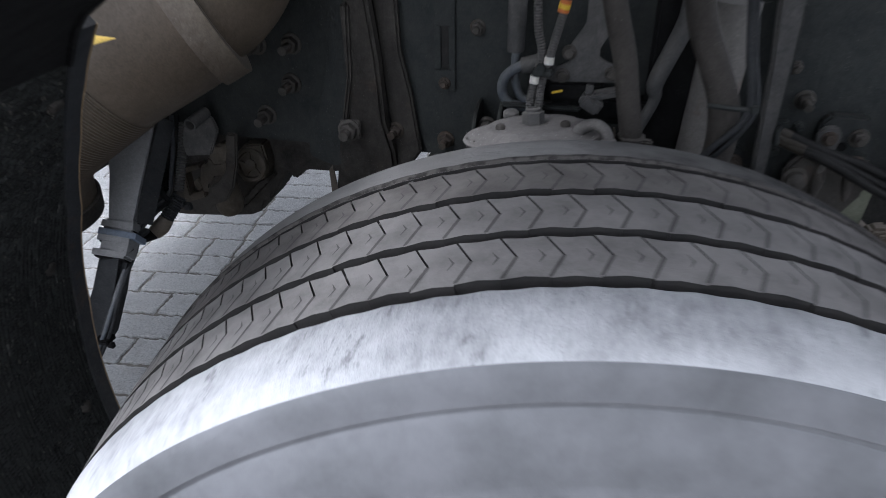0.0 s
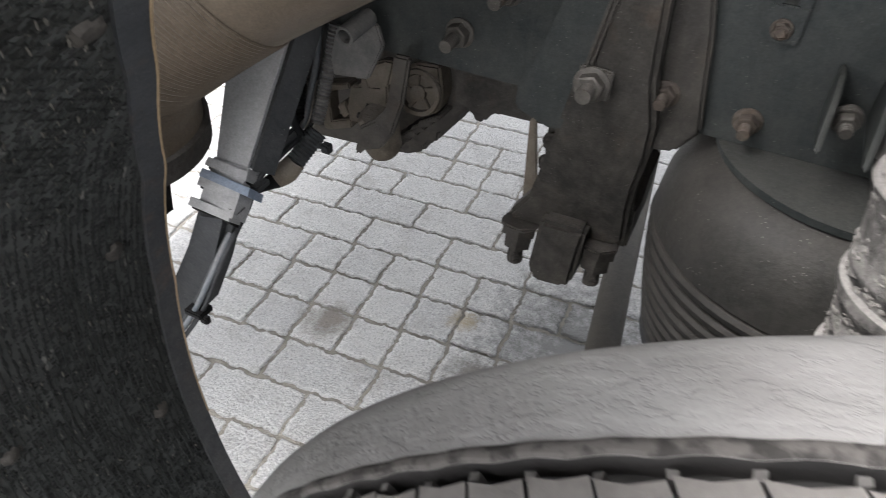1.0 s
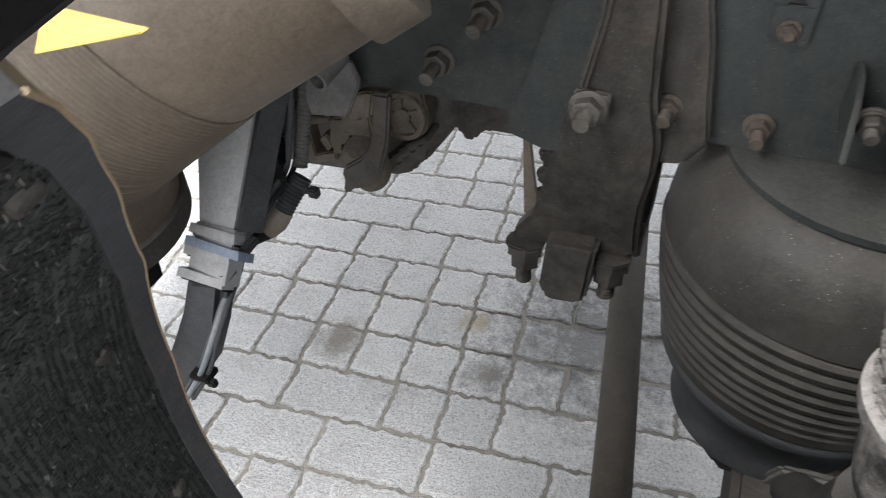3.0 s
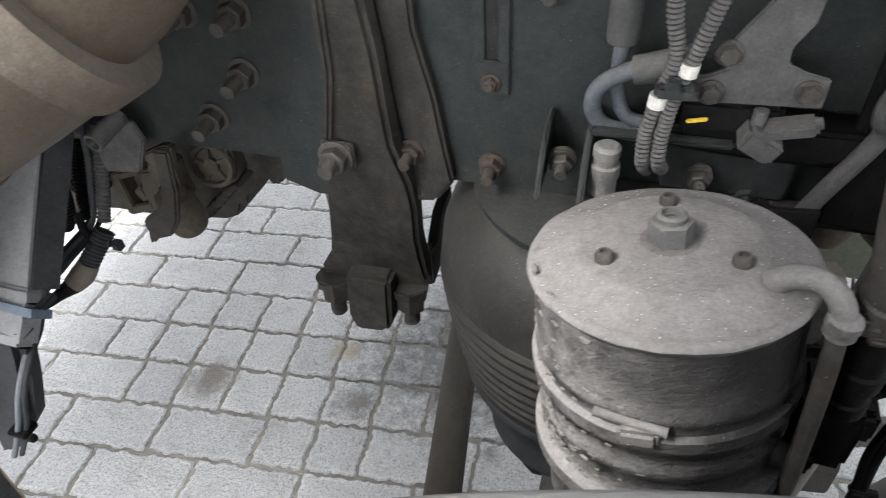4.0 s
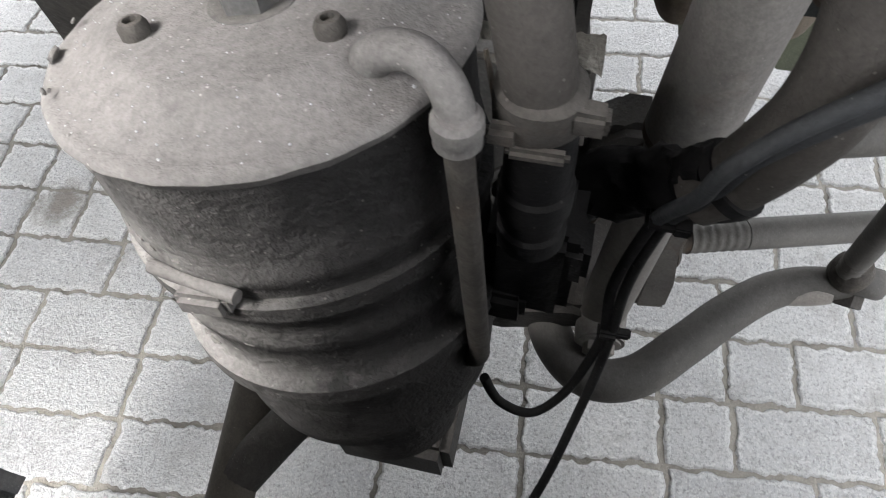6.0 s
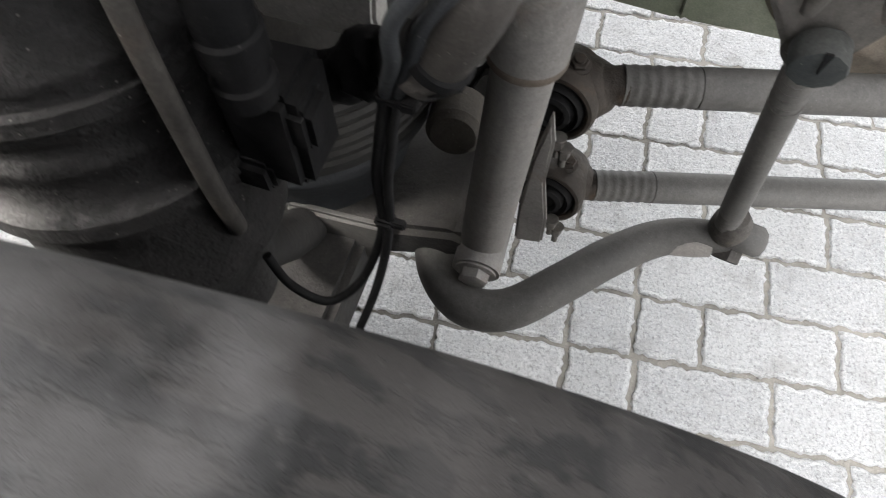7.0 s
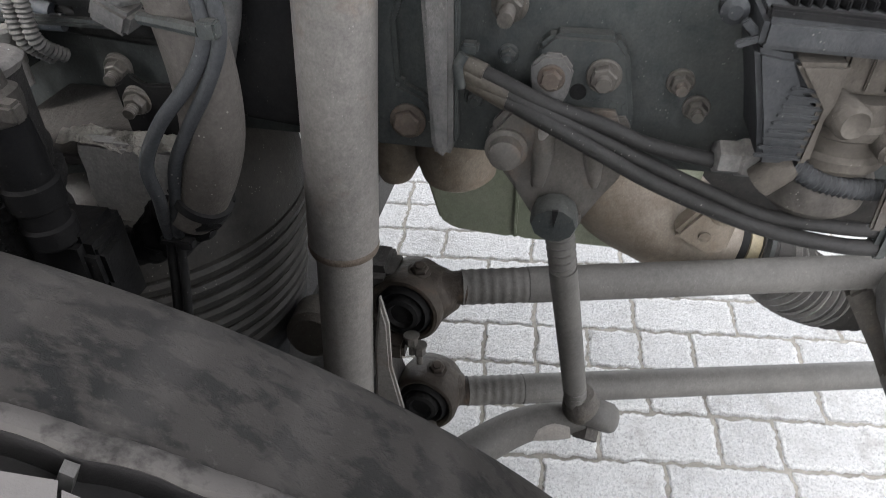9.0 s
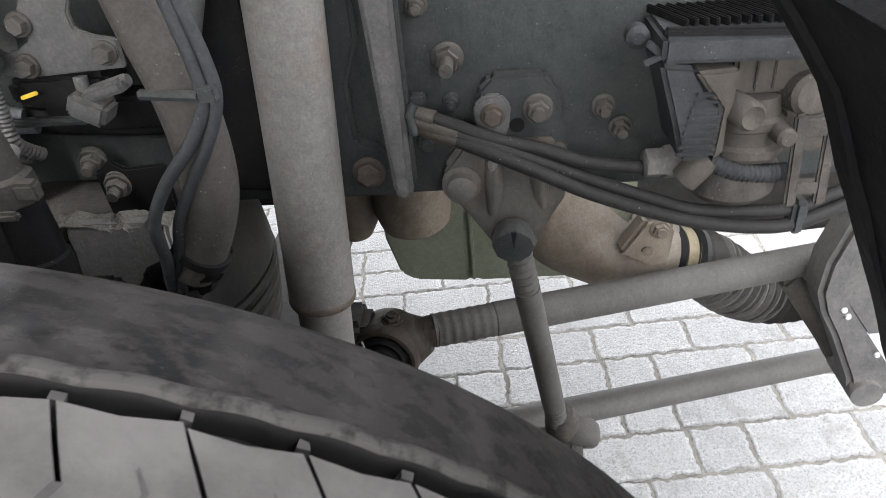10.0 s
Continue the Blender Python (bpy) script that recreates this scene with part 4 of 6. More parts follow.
part("dust_tube", lathe([(0.0335, 0.0), (0.0350, 0.004), (0.0350, 0.02), (0.0345, 0.10), (0.0345, 0.38), (0, 0.38)], along(0.742), ax, 40), M_SHOCK, shock)
part("damper_tube", lathe([(0.0, 0.0), (0.026, 0.0), (0.0285, 0.006), (0.0285, 0.33), (0, 0.33)], along(0.425), ax, 36), M_SHOCK, shock)
part("rim", lathe([(0.0300, -0.003), (0.0350, -0.004), (0.0358, -0.001), (0.0356, 0.003), (0.0345, 0.005)], along(0.742), ax, 40), M_RIM, shock, "dark rusty lower rim")
part("eye", joined(tube([(0.138, 0.420, 0.413), (0.136, 0.500, 0.418)], 0.030, 28, 1), lathe([(0.026, -0.02), (0.028, 0.02)], along(0.44), ax, 24)), M_SHOCK, shock)
part("bolt", hex_bolt((0.138, 0.420, 0.413), (0.02, -1, -0.1), 0.019, 0.016, 0, 1.35), M_SHOCK, shock)

# flat steel bar hanging in front of the rail
bar = thing("bracket_bar", (0.254, 0.488, 0.84), "grey tapered steel bar hanging in front of the rail", "bar")
part("bar", prism([(0.226, 1.14), (0.262, 1.14), (0.2645, 1.04), (0.2645, 0.860), (0.260, 0.850), (0.250, 0.850), (0.2455, 0.858), (0.236, 1.04)], 0.470, 0.488, bevel=0.006), M_HOSEGREY, bar)
part("edge", prism([(0.2635, 1.12), (0.2675, 1.12), (0.2680, 0.866), (0.2640, 0.862)], 0.476, 0.488, bevel=0.0015), M_FRAME, bar, "darker side edge")
stay = single("bent_stay", tube([(0.115, 0.455, 1.13), (0.111, 0.460, 1.09), (0.085, 0.46, 1.015), (0.082, 0.462, 0.995), (0.084, 0.465, 0.975), (0.060, 0.47, 0.91), (0.045, 0.47, 0.868)], [0.0135, 0.0135, 0.0130, 0.0115, 0.0085, 0.0085, 0.0085], 16), M_HOSEGREY, (0.045, 0.47, 0.86),
              "grey bent steel stay rod near the shock absorber", "rod")
arch = thing("shock_bracket", (0.19, 0.49, 0.85), "dark steel bracket plate behind the shock absorber", "bracket")
part("plate", prism([(0.14, 1.12), (0.14, 0.842), (0.245, 0.842), (0.250, 0.87), (0.235, 0.895), (0.212, 0.905), (0.210, 0.96), (0.225, 1.00), (0.225, 1.12)], 0.497, 0.511, bevel=0.004), M_FRAME, arch)
part("bolt", hex_bolt((0.219, 0.496, 0.871), (0, -1, 0), 0.013, 0.010, 0.0), M_RUSTBOLT, arch)

# Black plate puts the deep shade behind the stay into a colour.
part("shade_plate", prism([(0.070, 1.13), (0.070, 0.97), (0.062, 0.905), (0.064, 0.868), (0.128, 0.862), (0.140, 0.98), (0.140, 1.13)], 0.476, 0.494, bevel=0.006), M_BLACK, arch)

# ---- drop link, its bracket and the anti-roll bar ----
lb = thing("link_bracket", (0.36, 0.49, 0.78), "dark forged bracket on the rail holding the drop link", "bracket")
part("upper_plate", prism([(0.330, 0.950), (0.342, 0.962), (0.392, 0.962), (0.402, 0.950), (0.413, 0.897), (0.418, 0.850), (0.330, 0.850), (0.318, 0.880), (0.332, 0.905)], 0.490, 0.511, bevel=0.004), M_FRAME, lb)
horn = prism([(0.294, 0.878), (0.312, 0.902), (0.404, 0.902), (0.416, 0.882), (0.414, 0.844), (0.397, 0.815), (0.381, 0.786), (0.370, 0.772), (0.352, 0.770), (0.342, 0.784), (0.318, 0.820), (0.303, 0.842), (0.295, 0.862)], 0.480, 0.499, bevel=0.006)
part("horn", shaken(joined(horn, tube([(0.341, 0.486, 0.896), (0.343, 0.480, 0.860), (0.340, 0.482, 0.826)], [0.007, 0.010, 0.006], 14, 4), tube([(0.384, 0.486, 0.896), (0.386, 0.481, 0.862), (0.390, 0.485, 0.830)], [0.007, 0.009, 0.006], 14, 4)), 0.001, 30), M_HORN, lb, "rust-stained forged horn")
part("lug", prism([(0.326, 0.938), (0.336, 0.948), (0.352, 0.948), (0.361, 0.936), (0.358, 0.915), (0.349, 0.894), (0.338, 0.894), (0.329, 0.915)], 0.482, 0.490, bevel=0.0025), M_HOSEGREY, lb)
part("bolt", hex_bolt((0.3435, 0.482, 0.929), (0, -1, 0), 0.0088, 0.009, 0.0), M_RUSTBOLT, lb)
part("bolt", hex_bolt((0.385, 0.489, 0.931), (0, -1, 0), 0.0112, 0.012, 0.008), M_BOLT, lb)
part("bolt", lathe([(0.019, 0), (0.019, 0.004), (0.015, 0.006), (0.014, 0.016), (0.009, 0.019), (0, 0.019)], (0.311, 0.480, 0.862), (0, -1, 0), 24), M_HORN, lb)
for k in range(6):
    part("casting_mark", block((0.3800 + 0.0048 * k, 0.4895, 0.9075 - 0.0006 * k), (0.0026, 0.0016, 0.0065), 0.0004), M_FRAME, lb)
# Black disc on the plate, for the dark inside a hole.
part("hole", lathe([(0, 0.0), (0.007, 0.0), (0.007, 0.0015), (0, 0.0015)], (0.366, 0.4905, 0.915), (0, -1, 0), 18), M_BLACK, lb)

link = thing("drop_link", (0.42, 0.56, 0.43), "grey anti-roll bar drop link with threaded ends", "drop link")
la, lz = V(0.361, 0.495, 0.791), V(0.417, 0.560, 0.430)
ld = (lz - la)
part("shank", tube([la + ld * 0.22, lz - ld * 0.15], 0.0150, 20, 1), M_ROD, link)
part("thread", ridged([la + ld * 0.05, la + ld * 0.24], 0.0150, 0.0105, 0.0030, 20, 1), M_ROD, link)
part("thread", ridged([lz - ld * 0.17, lz - ld * 0.04], 0.0150, 0.0105, 0.0026, 20, 1), M_ROD, link)
part("ball_end", joined(lathe([(0, -0.022), (0.016, -0.020), (0.023, -0.008), (0.024, 0.008), (0.018, 0.020), (0, 0.022)], la, (0, 1, 0), 24)), M_CAST, link)
part("top_bolt", lathe([(0.0205, 0), (0.0212, 0.004), (0.0212, 0.018), (0.0195, 0.0215), (0.0130, 0.0225), (0, 0.0225)], (0.359, 0.474, 0.806), (0, -1, -0.15), 10), M_FRAME, link, "dark worn bolt head")
# Black wedge laid on the head, for the shade in its notch.
part("bolt_slot", prism([(0.3565, 0.822), (0.3620, 0.822), (0.3590, 0.803)], 0.4485, 0.4520, bevel=0.0), M_BLACK, link)
part("ball_end", lathe([(0, 0.040), (0.016, 0.039), (0.019, 0.030), (0.024, 0.022), (0.025, 0.004), (0.020, -0.012), (0, -0.014)], lz + V(0.006, 0.004, -0.006), (-0.08, -0.12, 1), 24), M_CAST, link, "black rubber boot")

arb = thing("anti_roll_bar", (0.13, 0.40, 0.36), "thick grey curved anti-roll bar with a flattened eye", "anti-roll bar")
part("bar", tube([(0.432, 0.560, 0.408), (0.385, 0.557, 0.402), (0.339, 0.540, 0.392), (0.290, 0.500, 0.385), (0.246, 0.455, 0.378), (0.189, 0.402, 0.370), (0.134, 0.392, 0.368), (0.090, 0.425, 0.370), (0.066, 0.480, 0.375), (0.030, 0.60, 0.370), (-0.040, 0.75, 0.36), (-0.08, 1.3, 0.35)],
                 [0.020, 0.022, 0.0245, 0.026, 0.0265, 0.027, 0.027, 0.027, 0.027, 0.027, 0.027, 0.027], 28, 8), M_ROD, arb)
part("bare_patch", tube([(0.352, 0.543, 0.3925), (0.370, 0.548, 0.3955), (0.392, 0.5505, 0.3985), (0.412, 0.552, 0.4015)], [0.0175, 0.0205, 0.0200, 0.0165], 28, 5), M_BARE, arb, "pale bare metal patch")
eye_at, eye_ax = V(0.440, 0.570, 0.410), V(-0.12, -0.80, -0.58).normalized()
part("eye", lathe([(0, -0.020), (0.026, -0.020), (0.033, -0.014), (0.036, -0.004), (0.036, 0.006), (0.033, 0.015), (0.027, 0.019), (0, 0.019)], eye_at, eye_ax, 32), M_ROD, arb, "flattened end eye")
part("bolt", hex_bolt(tuple(eye_at + eye_ax * 0.018 + V(-0.004, 0, 0.004)), tuple(eye_ax), 0.0185, 0.020, 0, 1.2), M_CAST, arb)

# ---- radius rods ----
for eye, (a, b), r in ((V(0.180, 0.590, 0.530), (V(0.246, 0.640, 0.546), V(0.845, 0.810, 0.530)), 0.0250), (V(0.198, 0.604, 0.325), (V(0.254, 0.655, 0.314), V(0.960, 0.905, 0.226)), 0.0240)):
    d = (b - a).normalized()
    rod = thing("radius_rod", tuple(a), "dusty grey steel radius rod with a rubber-bushed ball joint", "radius rod", "two radius rods")
    part("tube", tube([a + d * 0.09, b], r, 28, 1), M_ROD, rod)
    part("thread", ridged([a, a + d * 0.095], r * 1.0, 0.014, 0.0014, 28, 1), M_ROD, rod)
    jd = V(-0.10, -0.98, 0.12).normalized()
    c = eye + V(0, 0.038, 0)
    part("neck", shaken(tube([a + d * 0.004, a + d * -0.008, a.lerp(c, 0.30), a.lerp(c, 0.72)], [r * 0.98, r * 0.92, 0.033, 0.0495], 24, 5, 0.95), 0.0012, 40), M_JOINT, rod)
    joint = part("joint", shaken(lathe([(0.0, -0.040), (0.036, -0.038), (0.046, -0.030), (0.050, -0.012), (0.051, 0.014), (0.051, 0.034), (0.048, 0.040), (0.044, 0.041), (0.040, 0.038), (0.038, 0.026), (0.0, 0.026)], c, jd, 40), 0.0012, 40), M_JOINT, rod, "rusty cast joint eye")
    part("bush", lathe([(0, 0.020), (0.038, 0.022), (0.038, 0.036), (0.033, 0.044), (0.029, 0.038), (0.026, 0.038), (0.024, 0.048), (0.018, 0.050), (0.015, 0.044), (0, 0.044)], c, jd, 32), M_BLACK, joint, "black rubber bush")
    part("clamp_foot", shaken(block(tuple(c + V(-0.014, -0.055, -0.044)), (0.034, 0.030, 0.026), 0.005), 0.001, 50), M_JOINT, joint)
    for ox, oz in ((0.012, -0.014), (0.022, -0.030)):
        part("stud", hex_bolt(tuple(c + V(ox, -0.060, oz)), (0.05, -0.2, -1), 0.0085, 0.016, 0.014, 1.25), M_BOLT, joint)
    part("cap_bolt", hex_bolt(tuple(c + V(0.012, -0.004, 0.050)), (0.1, -0.1, 1), 0.012, 0.008, 0.004, 1.3), M_JOINT, joint)
    part("far_end", ridged([b - d * 0.05, b + d * 0.02], r, 0.016, 0.0025, 24, 1), M_ROD, rod)

rear = thing("rod_bracket", (0.90, 0.78, 0.25), "grey cast bracket below the frame carrying both radius rods", "bracket")
part("arm", shaken(prism([(0.826, 0.83), (0.822, 0.680), (0.816, 0.648), (0.800, 0.590), (0.798, 0.540), (0.812, 0.500), (0.835, 0.462), (0.876, 0.372), (0.884, 0.338), (0.925, 0.322), (0.948, 0.338), (0.950, 0.372), (0.900, 0.440), (0.850, 0.512), (0.836, 0.548), (0.838, 0.590), (0.852, 0.648), (0.862, 0.83)], 0.700, 0.76, bevel=0.008), 0.0015, 18), M_HOSEGREY, rear)
part("wing", prism([(0.850, 0.83), (0.846, 0.648), (0.832, 0.590), (0.830, 0.548), (0.846, 0.512), (0.905, 0.430), (1.10, 0.45), (1.10, 0.83)], 0.735, 0.748, bevel=0.005), M_HOSEGREY, rear, "flat grey side plate")
part("strut", shaken(prism([(0.777, 0.503), (0.800, 0.530), (0.840, 0.470), (0.900, 0.372), (0.884, 0.338), (0.860, 0.380), (0.818, 0.441)], 0.772, 0.80, bevel=0.006), 0.0015, 18), M_CAST, rear, "dark inner strut")
part("boss", tube([(0.905, 0.69, 0.348), (0.905, 0.78, 0.348)], 0.024, 24, 1), M_HOSEGREY, rear)
for px, pz in ((0.838, 0.512), (0.846, 0.500), (0.905, 0.424)):
    part("rivet", lathe([(0.005, 0), (0.004, 0.003), (0, 0.004)], (px, 0.700, pz), (0, -1, 0), 10), M_PALE, rear)

# ---- axle ----
axle = thing("front_axle", (-0.06, 0.5, 0.33), "dark forged front axle beam with bracket for rods", "axle")
part("beam", shaken(block((-0.085, 0.90, 0.345), (0.15, 1.30, 0.10), 0.012), 0.003, 12), M_ENGINE, axle)
part("seat", shaken(prism([(-0.205, 0.395), (-0.18, 0.36), (0.02, 0.35), (0.12, 0.395), (0.14, 0.43), (0.10, 0.445), (0.00, 0.412), (-0.18, 0.405)], 0.44, 0.66, bevel=0.010), 0.002, 20), M_ENGINE, axle)
part("rod_carrier", shaken(joined(prism([(0.02, 0.43), (0.08, 0.56), (0.120, 0.590), (0.160, 0.590), (0.165, 0.56), (0.150, 0.48), (0.150, 0.38), (0.170, 0.30), (0.13, 0.27), (0.05, 0.34)], 0.600, 0.665, bevel=0.012)), 0.003, 14), M_ENGINE, axle)
part("cheek", shaken(prism([(0.186, 0.674), (0.194, 0.630), (0.193, 0.560), (0.204, 0.490), (0.206, 0.436), (0.172, 0.428), (0.170, 0.500), (0.176, 0.600)], 0.468, 0.478, bevel=0.003), 0.001, 30), M_SHOCK, axle, "pale dusty bracket cheek")
part("boss", lathe([(0, 0.0), (0.026, 0.002), (0.033, 0.010), (0.034, 0.05), (0, 0.05)], (0.082, 0.500, 0.556), (-0.1, 1, -0.2), 28), M_GEAR, axle, "dusty boss")
part("web_plate", shaken(prism([(-0.113, 0.436), (0.022, 0.440), (-0.007, 0.348), (-0.050, 0.20), (-0.085, 0.09), (-0.235, 0.09), (-0.205, 0.19), (-0.165, 0.301)], 0.424, 0.438, bevel=0.005), 0.002, 20), M_ROD, axle, "pale grey lower plate")
part("track_arm", tube([(-0.10, 0.42, 0.36), (-0.20, 0.30, 0.34), (-0.278, 0.19, 0.300)], [0.03, 0.028, 0.030], 18, 5), M_ENGINE, axle)
tie = single("tie_rod", tube([(-0.275, 0.16, 0.300), (-0.304, 0.383, 0.304), (-0.345, 0.66, 0.306), (-0.389, 0.971, 0.307), (-0.52, 1.95, 0.31)], 0.030, 24, 4), M_RUBBER, (-0.30, 0.3, 0.27),
             "dark steel track rod running across under the truck", "track rod")

# ---- air duct ----
duct = thing("air_intake_duct", (-0.98, 0.245, 0.55), "large brown ribbed plastic air duct running up beside the frame", "air duct")
part("pipe", tube([(-0.918, 0.240, 0.79), (-0.912, 0.238, 0.85), (-0.893, 0.238, 0.905), (-0.855, 0.242, 0.950), (-0.805, 0.254, 0.990), (-0.735, 0.290, 1.040), (-0.660, 0.335, 1.083), (-0.600, 0.37, 1.118)], 0.121, 64, 10), M_DUCT, duct)
part("rib_band", ridged([(-0.893, 0.238, 0.905), (-0.855, 0.242, 0.950), (-0.805, 0.254, 0.990), (-0.735, 0.290, 1.040)], 0.1232, 0.0046, 0.0014, 72, 8), M_DUCT, duct)
part("clamp", tube([(-0.622, 0.357, 1.105), (-0.590, 0.376, 1.123)], 0.129, 56, 1), M_BEIGE, duct, "pale clamp collar")
part("clamp_screw", block((-0.632, 0.362, 0.985), (0.020, 0.014, 0.012), 0.002), M_BOLT, duct)
part("upper_pipe", tube([(-0.605, 0.367, 1.115), (-0.575, 0.385, 1.135), (-0.550, 0.395, 1.18), (-0.545, 0.40, 1.25), (-0.54, 0.40, 1.45)], [0.106, 0.104, 0.106, 0.106, 0.106], 48, 8), M_DUCT, duct)
part("lower_collar", tube([(-0.914, 0.239, 0.812), (-0.916, 0.239, 0.784)], 0.126, 56, 1), M_CAST, duct, "dark lower hose clamp")
part("lower_housing", shaken(joined(block((-0.965, 0.232, 0.715), (0.15, 0.17, 0.15), 0.02, Matrix.Rotation(0.2, 4, "Y")), block((-0.99, 0.20, 0.62), (0.13, 0.14, 0.16), 0.02)), 0.004, 14), M_BLACK, duct, "black lower housing")

# ---- grey support post with straps, and the wiring beside it ----
post = thing("support_post", (-0.88, 0.37, 0.60), "grey plastic support post with ribbed bands and a blue strap", "post")


def slab(a, b, c, d, thick, bevel=0.004):
    """A flat plate with corners a, b (top) and c, d (bottom)."""
    bm = bmesh.new()
    a, b, c, d = (Vector(p) for p in (a, b, c, d))
    n3 = (b - a).cross(c - a).normalized() * thick
    f = [bm.verts.new(p) for p in (a, b, d, c)]
    g = [bm.verts.new(p + n3) for p in (a, b, d, c)]
    bm.faces.new(f)
    bm.faces.new(g[::-1])
    for k in range(4):
        bm.faces.new((f[k], g[k], g[(k + 1) % 4], f[(k + 1) % 4]))
    return rounded(bm, bevel)


part("shaft", slab((-0.846, 0.424, 0.90), (-0.758, 0.424, 0.90), (-0.818, 0.316, 0.746), (-0.770, 0.316, 0.746), 0.026), M_POST, post)
part("edge_strip", slab((-0.757, 0.430, 0.90), (-0.748, 0.424, 0.90), (-0.769, 0.320, 0.746), (-0.762, 0.316, 0.746), 0.030, 0.002), M_COVER, post, "dark strip along the right edge")
part("shaft", slab((-0.820, 0.315, 0.748), (-0.767, 0.315, 0.748), (-0.815, 0.266, 0.704), (-0.758, 0.264, 0.709), 0.028), M_POST, post)
for q0 in (0.06, 0.45, 0.86):
    dz, dy = 0.0435 * q0, 0.0500 * q0
    part("band", shaken(slab((-0.825, 0.3125 - dy, 0.7515 - dz), (-0.764, 0.3125 - dy, 0.7500 - dz), (-0.825, 0.3045 - dy, 0.7440 - dz), (-0.762, 0.3045 - dy, 0.7420 - dz), 0.024, 0.0035), 0.0008, 60), M_POST, post, "raised grey rib")
    # A black strip stands for the shade in the gap below each rib.
    part("groove", slab((-0.822, 0.3105 - dy, 0.7425 - dz), (-0.764, 0.3105 - dy, 0.7405 - dz), (-0.822, 0.3060 - dy, 0.7390 - dz), (-0.763, 0.3060 - dy, 0.7370 - dz), 0.020, 0.001), M_BLACK, post, "black strip for the shade under the rib")
part("strap", slab((-0.824, 0.296, 0.741), (-0.752, 0.296, 0.736), (-0.824, 0.288, 0.734), (-0.750, 0.288, 0.729), 0.034, 0.002), M_STRAP, post, "blue strap")
part("foot", shaken(prism([(-0.815, 0.704), (-0.755, 0.718), (-0.800, 0.610), (-0.850, 0.512), (-0.940, 0.400), (-0.985, 0.370), (-0.960, 0.450), (-0.905, 0.540), (-0.858, 0.620)], 0.262, 0.300, bevel=0.010), 0.002, 15), M_COVER, post, "dark grey lower foot")
lead = thing("wiring_loom", (-0.80, 0.32, 0.60), "grey and black wiring loom with ties hanging beside the post", "cables")
LOOM = [V(-0.774, 0.505, 0.875), V(-0.777, 0.492, 0.815), V(-0.782, 0.478, 0.772), V(-0.784, 0.455, 0.732), V(-0.771, 0.379, 0.735), V(-0.768, 0.328, 0.727), V(-0.778, 0.308, 0.688), V(-0.776, 0.276, 0.669), V(-0.790, 0.250, 0.624), V(-0.838, 0.248, 0.534), V(-0.90, 0.248, 0.44)]
for k, (ox, oy) in enumerate(((-0.011, 0.004), (-0.002, -0.007), (0.007, -0.002))):
    part("cable", tube([p + V(ox * (0.6 if 4 < i < 9 else 1.0), oy * (0.6 if 4 < i < 9 else 1.0), 0) for i, p in enumerate(LOOM)], (0.0038, 0.0042, 0.0036)[k], 12), (M_COVER, M_BLUEHOSE, M_COVER)[k], lead)
part("conduit", ridged([V(-0.755, 0.50, 0.862), V(-0.757, 0.482, 0.815), V(-0.760, 0.466, 0.775), V(-0.762, 0.450, 0.742)], 0.0095, 0.005, 0.0015), M_HOSEGREY, lead)
part("conduit", ridged([V(-0.800, 0.50, 0.83), V(-0.806, 0.485, 0.79), V(-0.800, 0.465, 0.755), V(-0.792, 0.455, 0.735)], 0.0085, 0.005, 0.0015), M_BLACK, lead)
part("conduit", ridged([V(-0.752, 0.436, 0.738), V(-0.760, 0.420, 0.722), V(-0.768, 0.404, 0.706)], 0.0140, 0.005, 0.0016), M_COVER, lead)
part("plug", tube([V(-0.768, 0.404, 0.706), V(-0.776, 0.393, 0.693), V(-0.786, 0.380, 0.684)], [0.0135, 0.0160, 0.0130], 18, 3), M_BEIGE, lead, "beige plug")
part("lead_end", tube([V(-0.786, 0.380, 0.684), V(-0.794, 0.362, 0.682), V(-0.790, 0.335, 0.690)], [0.0125, 0.008, 0.005], 14, 3), M_BLACK, lead)
part("tie", joined(tube([V(-0.805, 0.452, 0.742), V(-0.785, 0.434, 0.734), V(-0.760, 0.424, 0.728), V(-0.742, 0.428, 0.726)], 0.0058, 10, 4), block((-0.735, 0.430, 0.722), (0.014, 0.012, 0.014), 0.002)), M_COVER, lead)
part("tie", block((-0.769, 0.320, 0.722), (0.034, 0.026, 0.009), 0.002), M_COVER, lead)
part("tie", joined(block((-0.842, 0.246, 0.526), (0.030, 0.026, 0.010), 0.002), block((-0.826, 0.240, 0.520), (0.014, 0.010, 0.012), 0.002)), M_BLACK, lead)

tubeclip = thing("pipe_bracket", (-0.69, 0.46, 0.86), "grey bracket with a short open tube below the rail", "bracket")
part("tube", lathe([(0.0085, 0.0), (0.0115, 0.0), (0.0115, 0.050), (0.0085, 0.050), (0.008, 0.02)], (-0.688, 0.474, 0.896), V(-0.05, -1, -0.12), 20), M_HOSEGREY, tubeclip)
part("tab", prism([(-0.743, 0.859), (-0.704, 0.890), (-0.680, 0.885), (-0.672, 0.860), (-0.697, 0.810), (-0.749, 0.803), (-0.754, 0.820)], 0.478, 0.486, bevel=0.002), M_HOSEGREY, tubeclip)

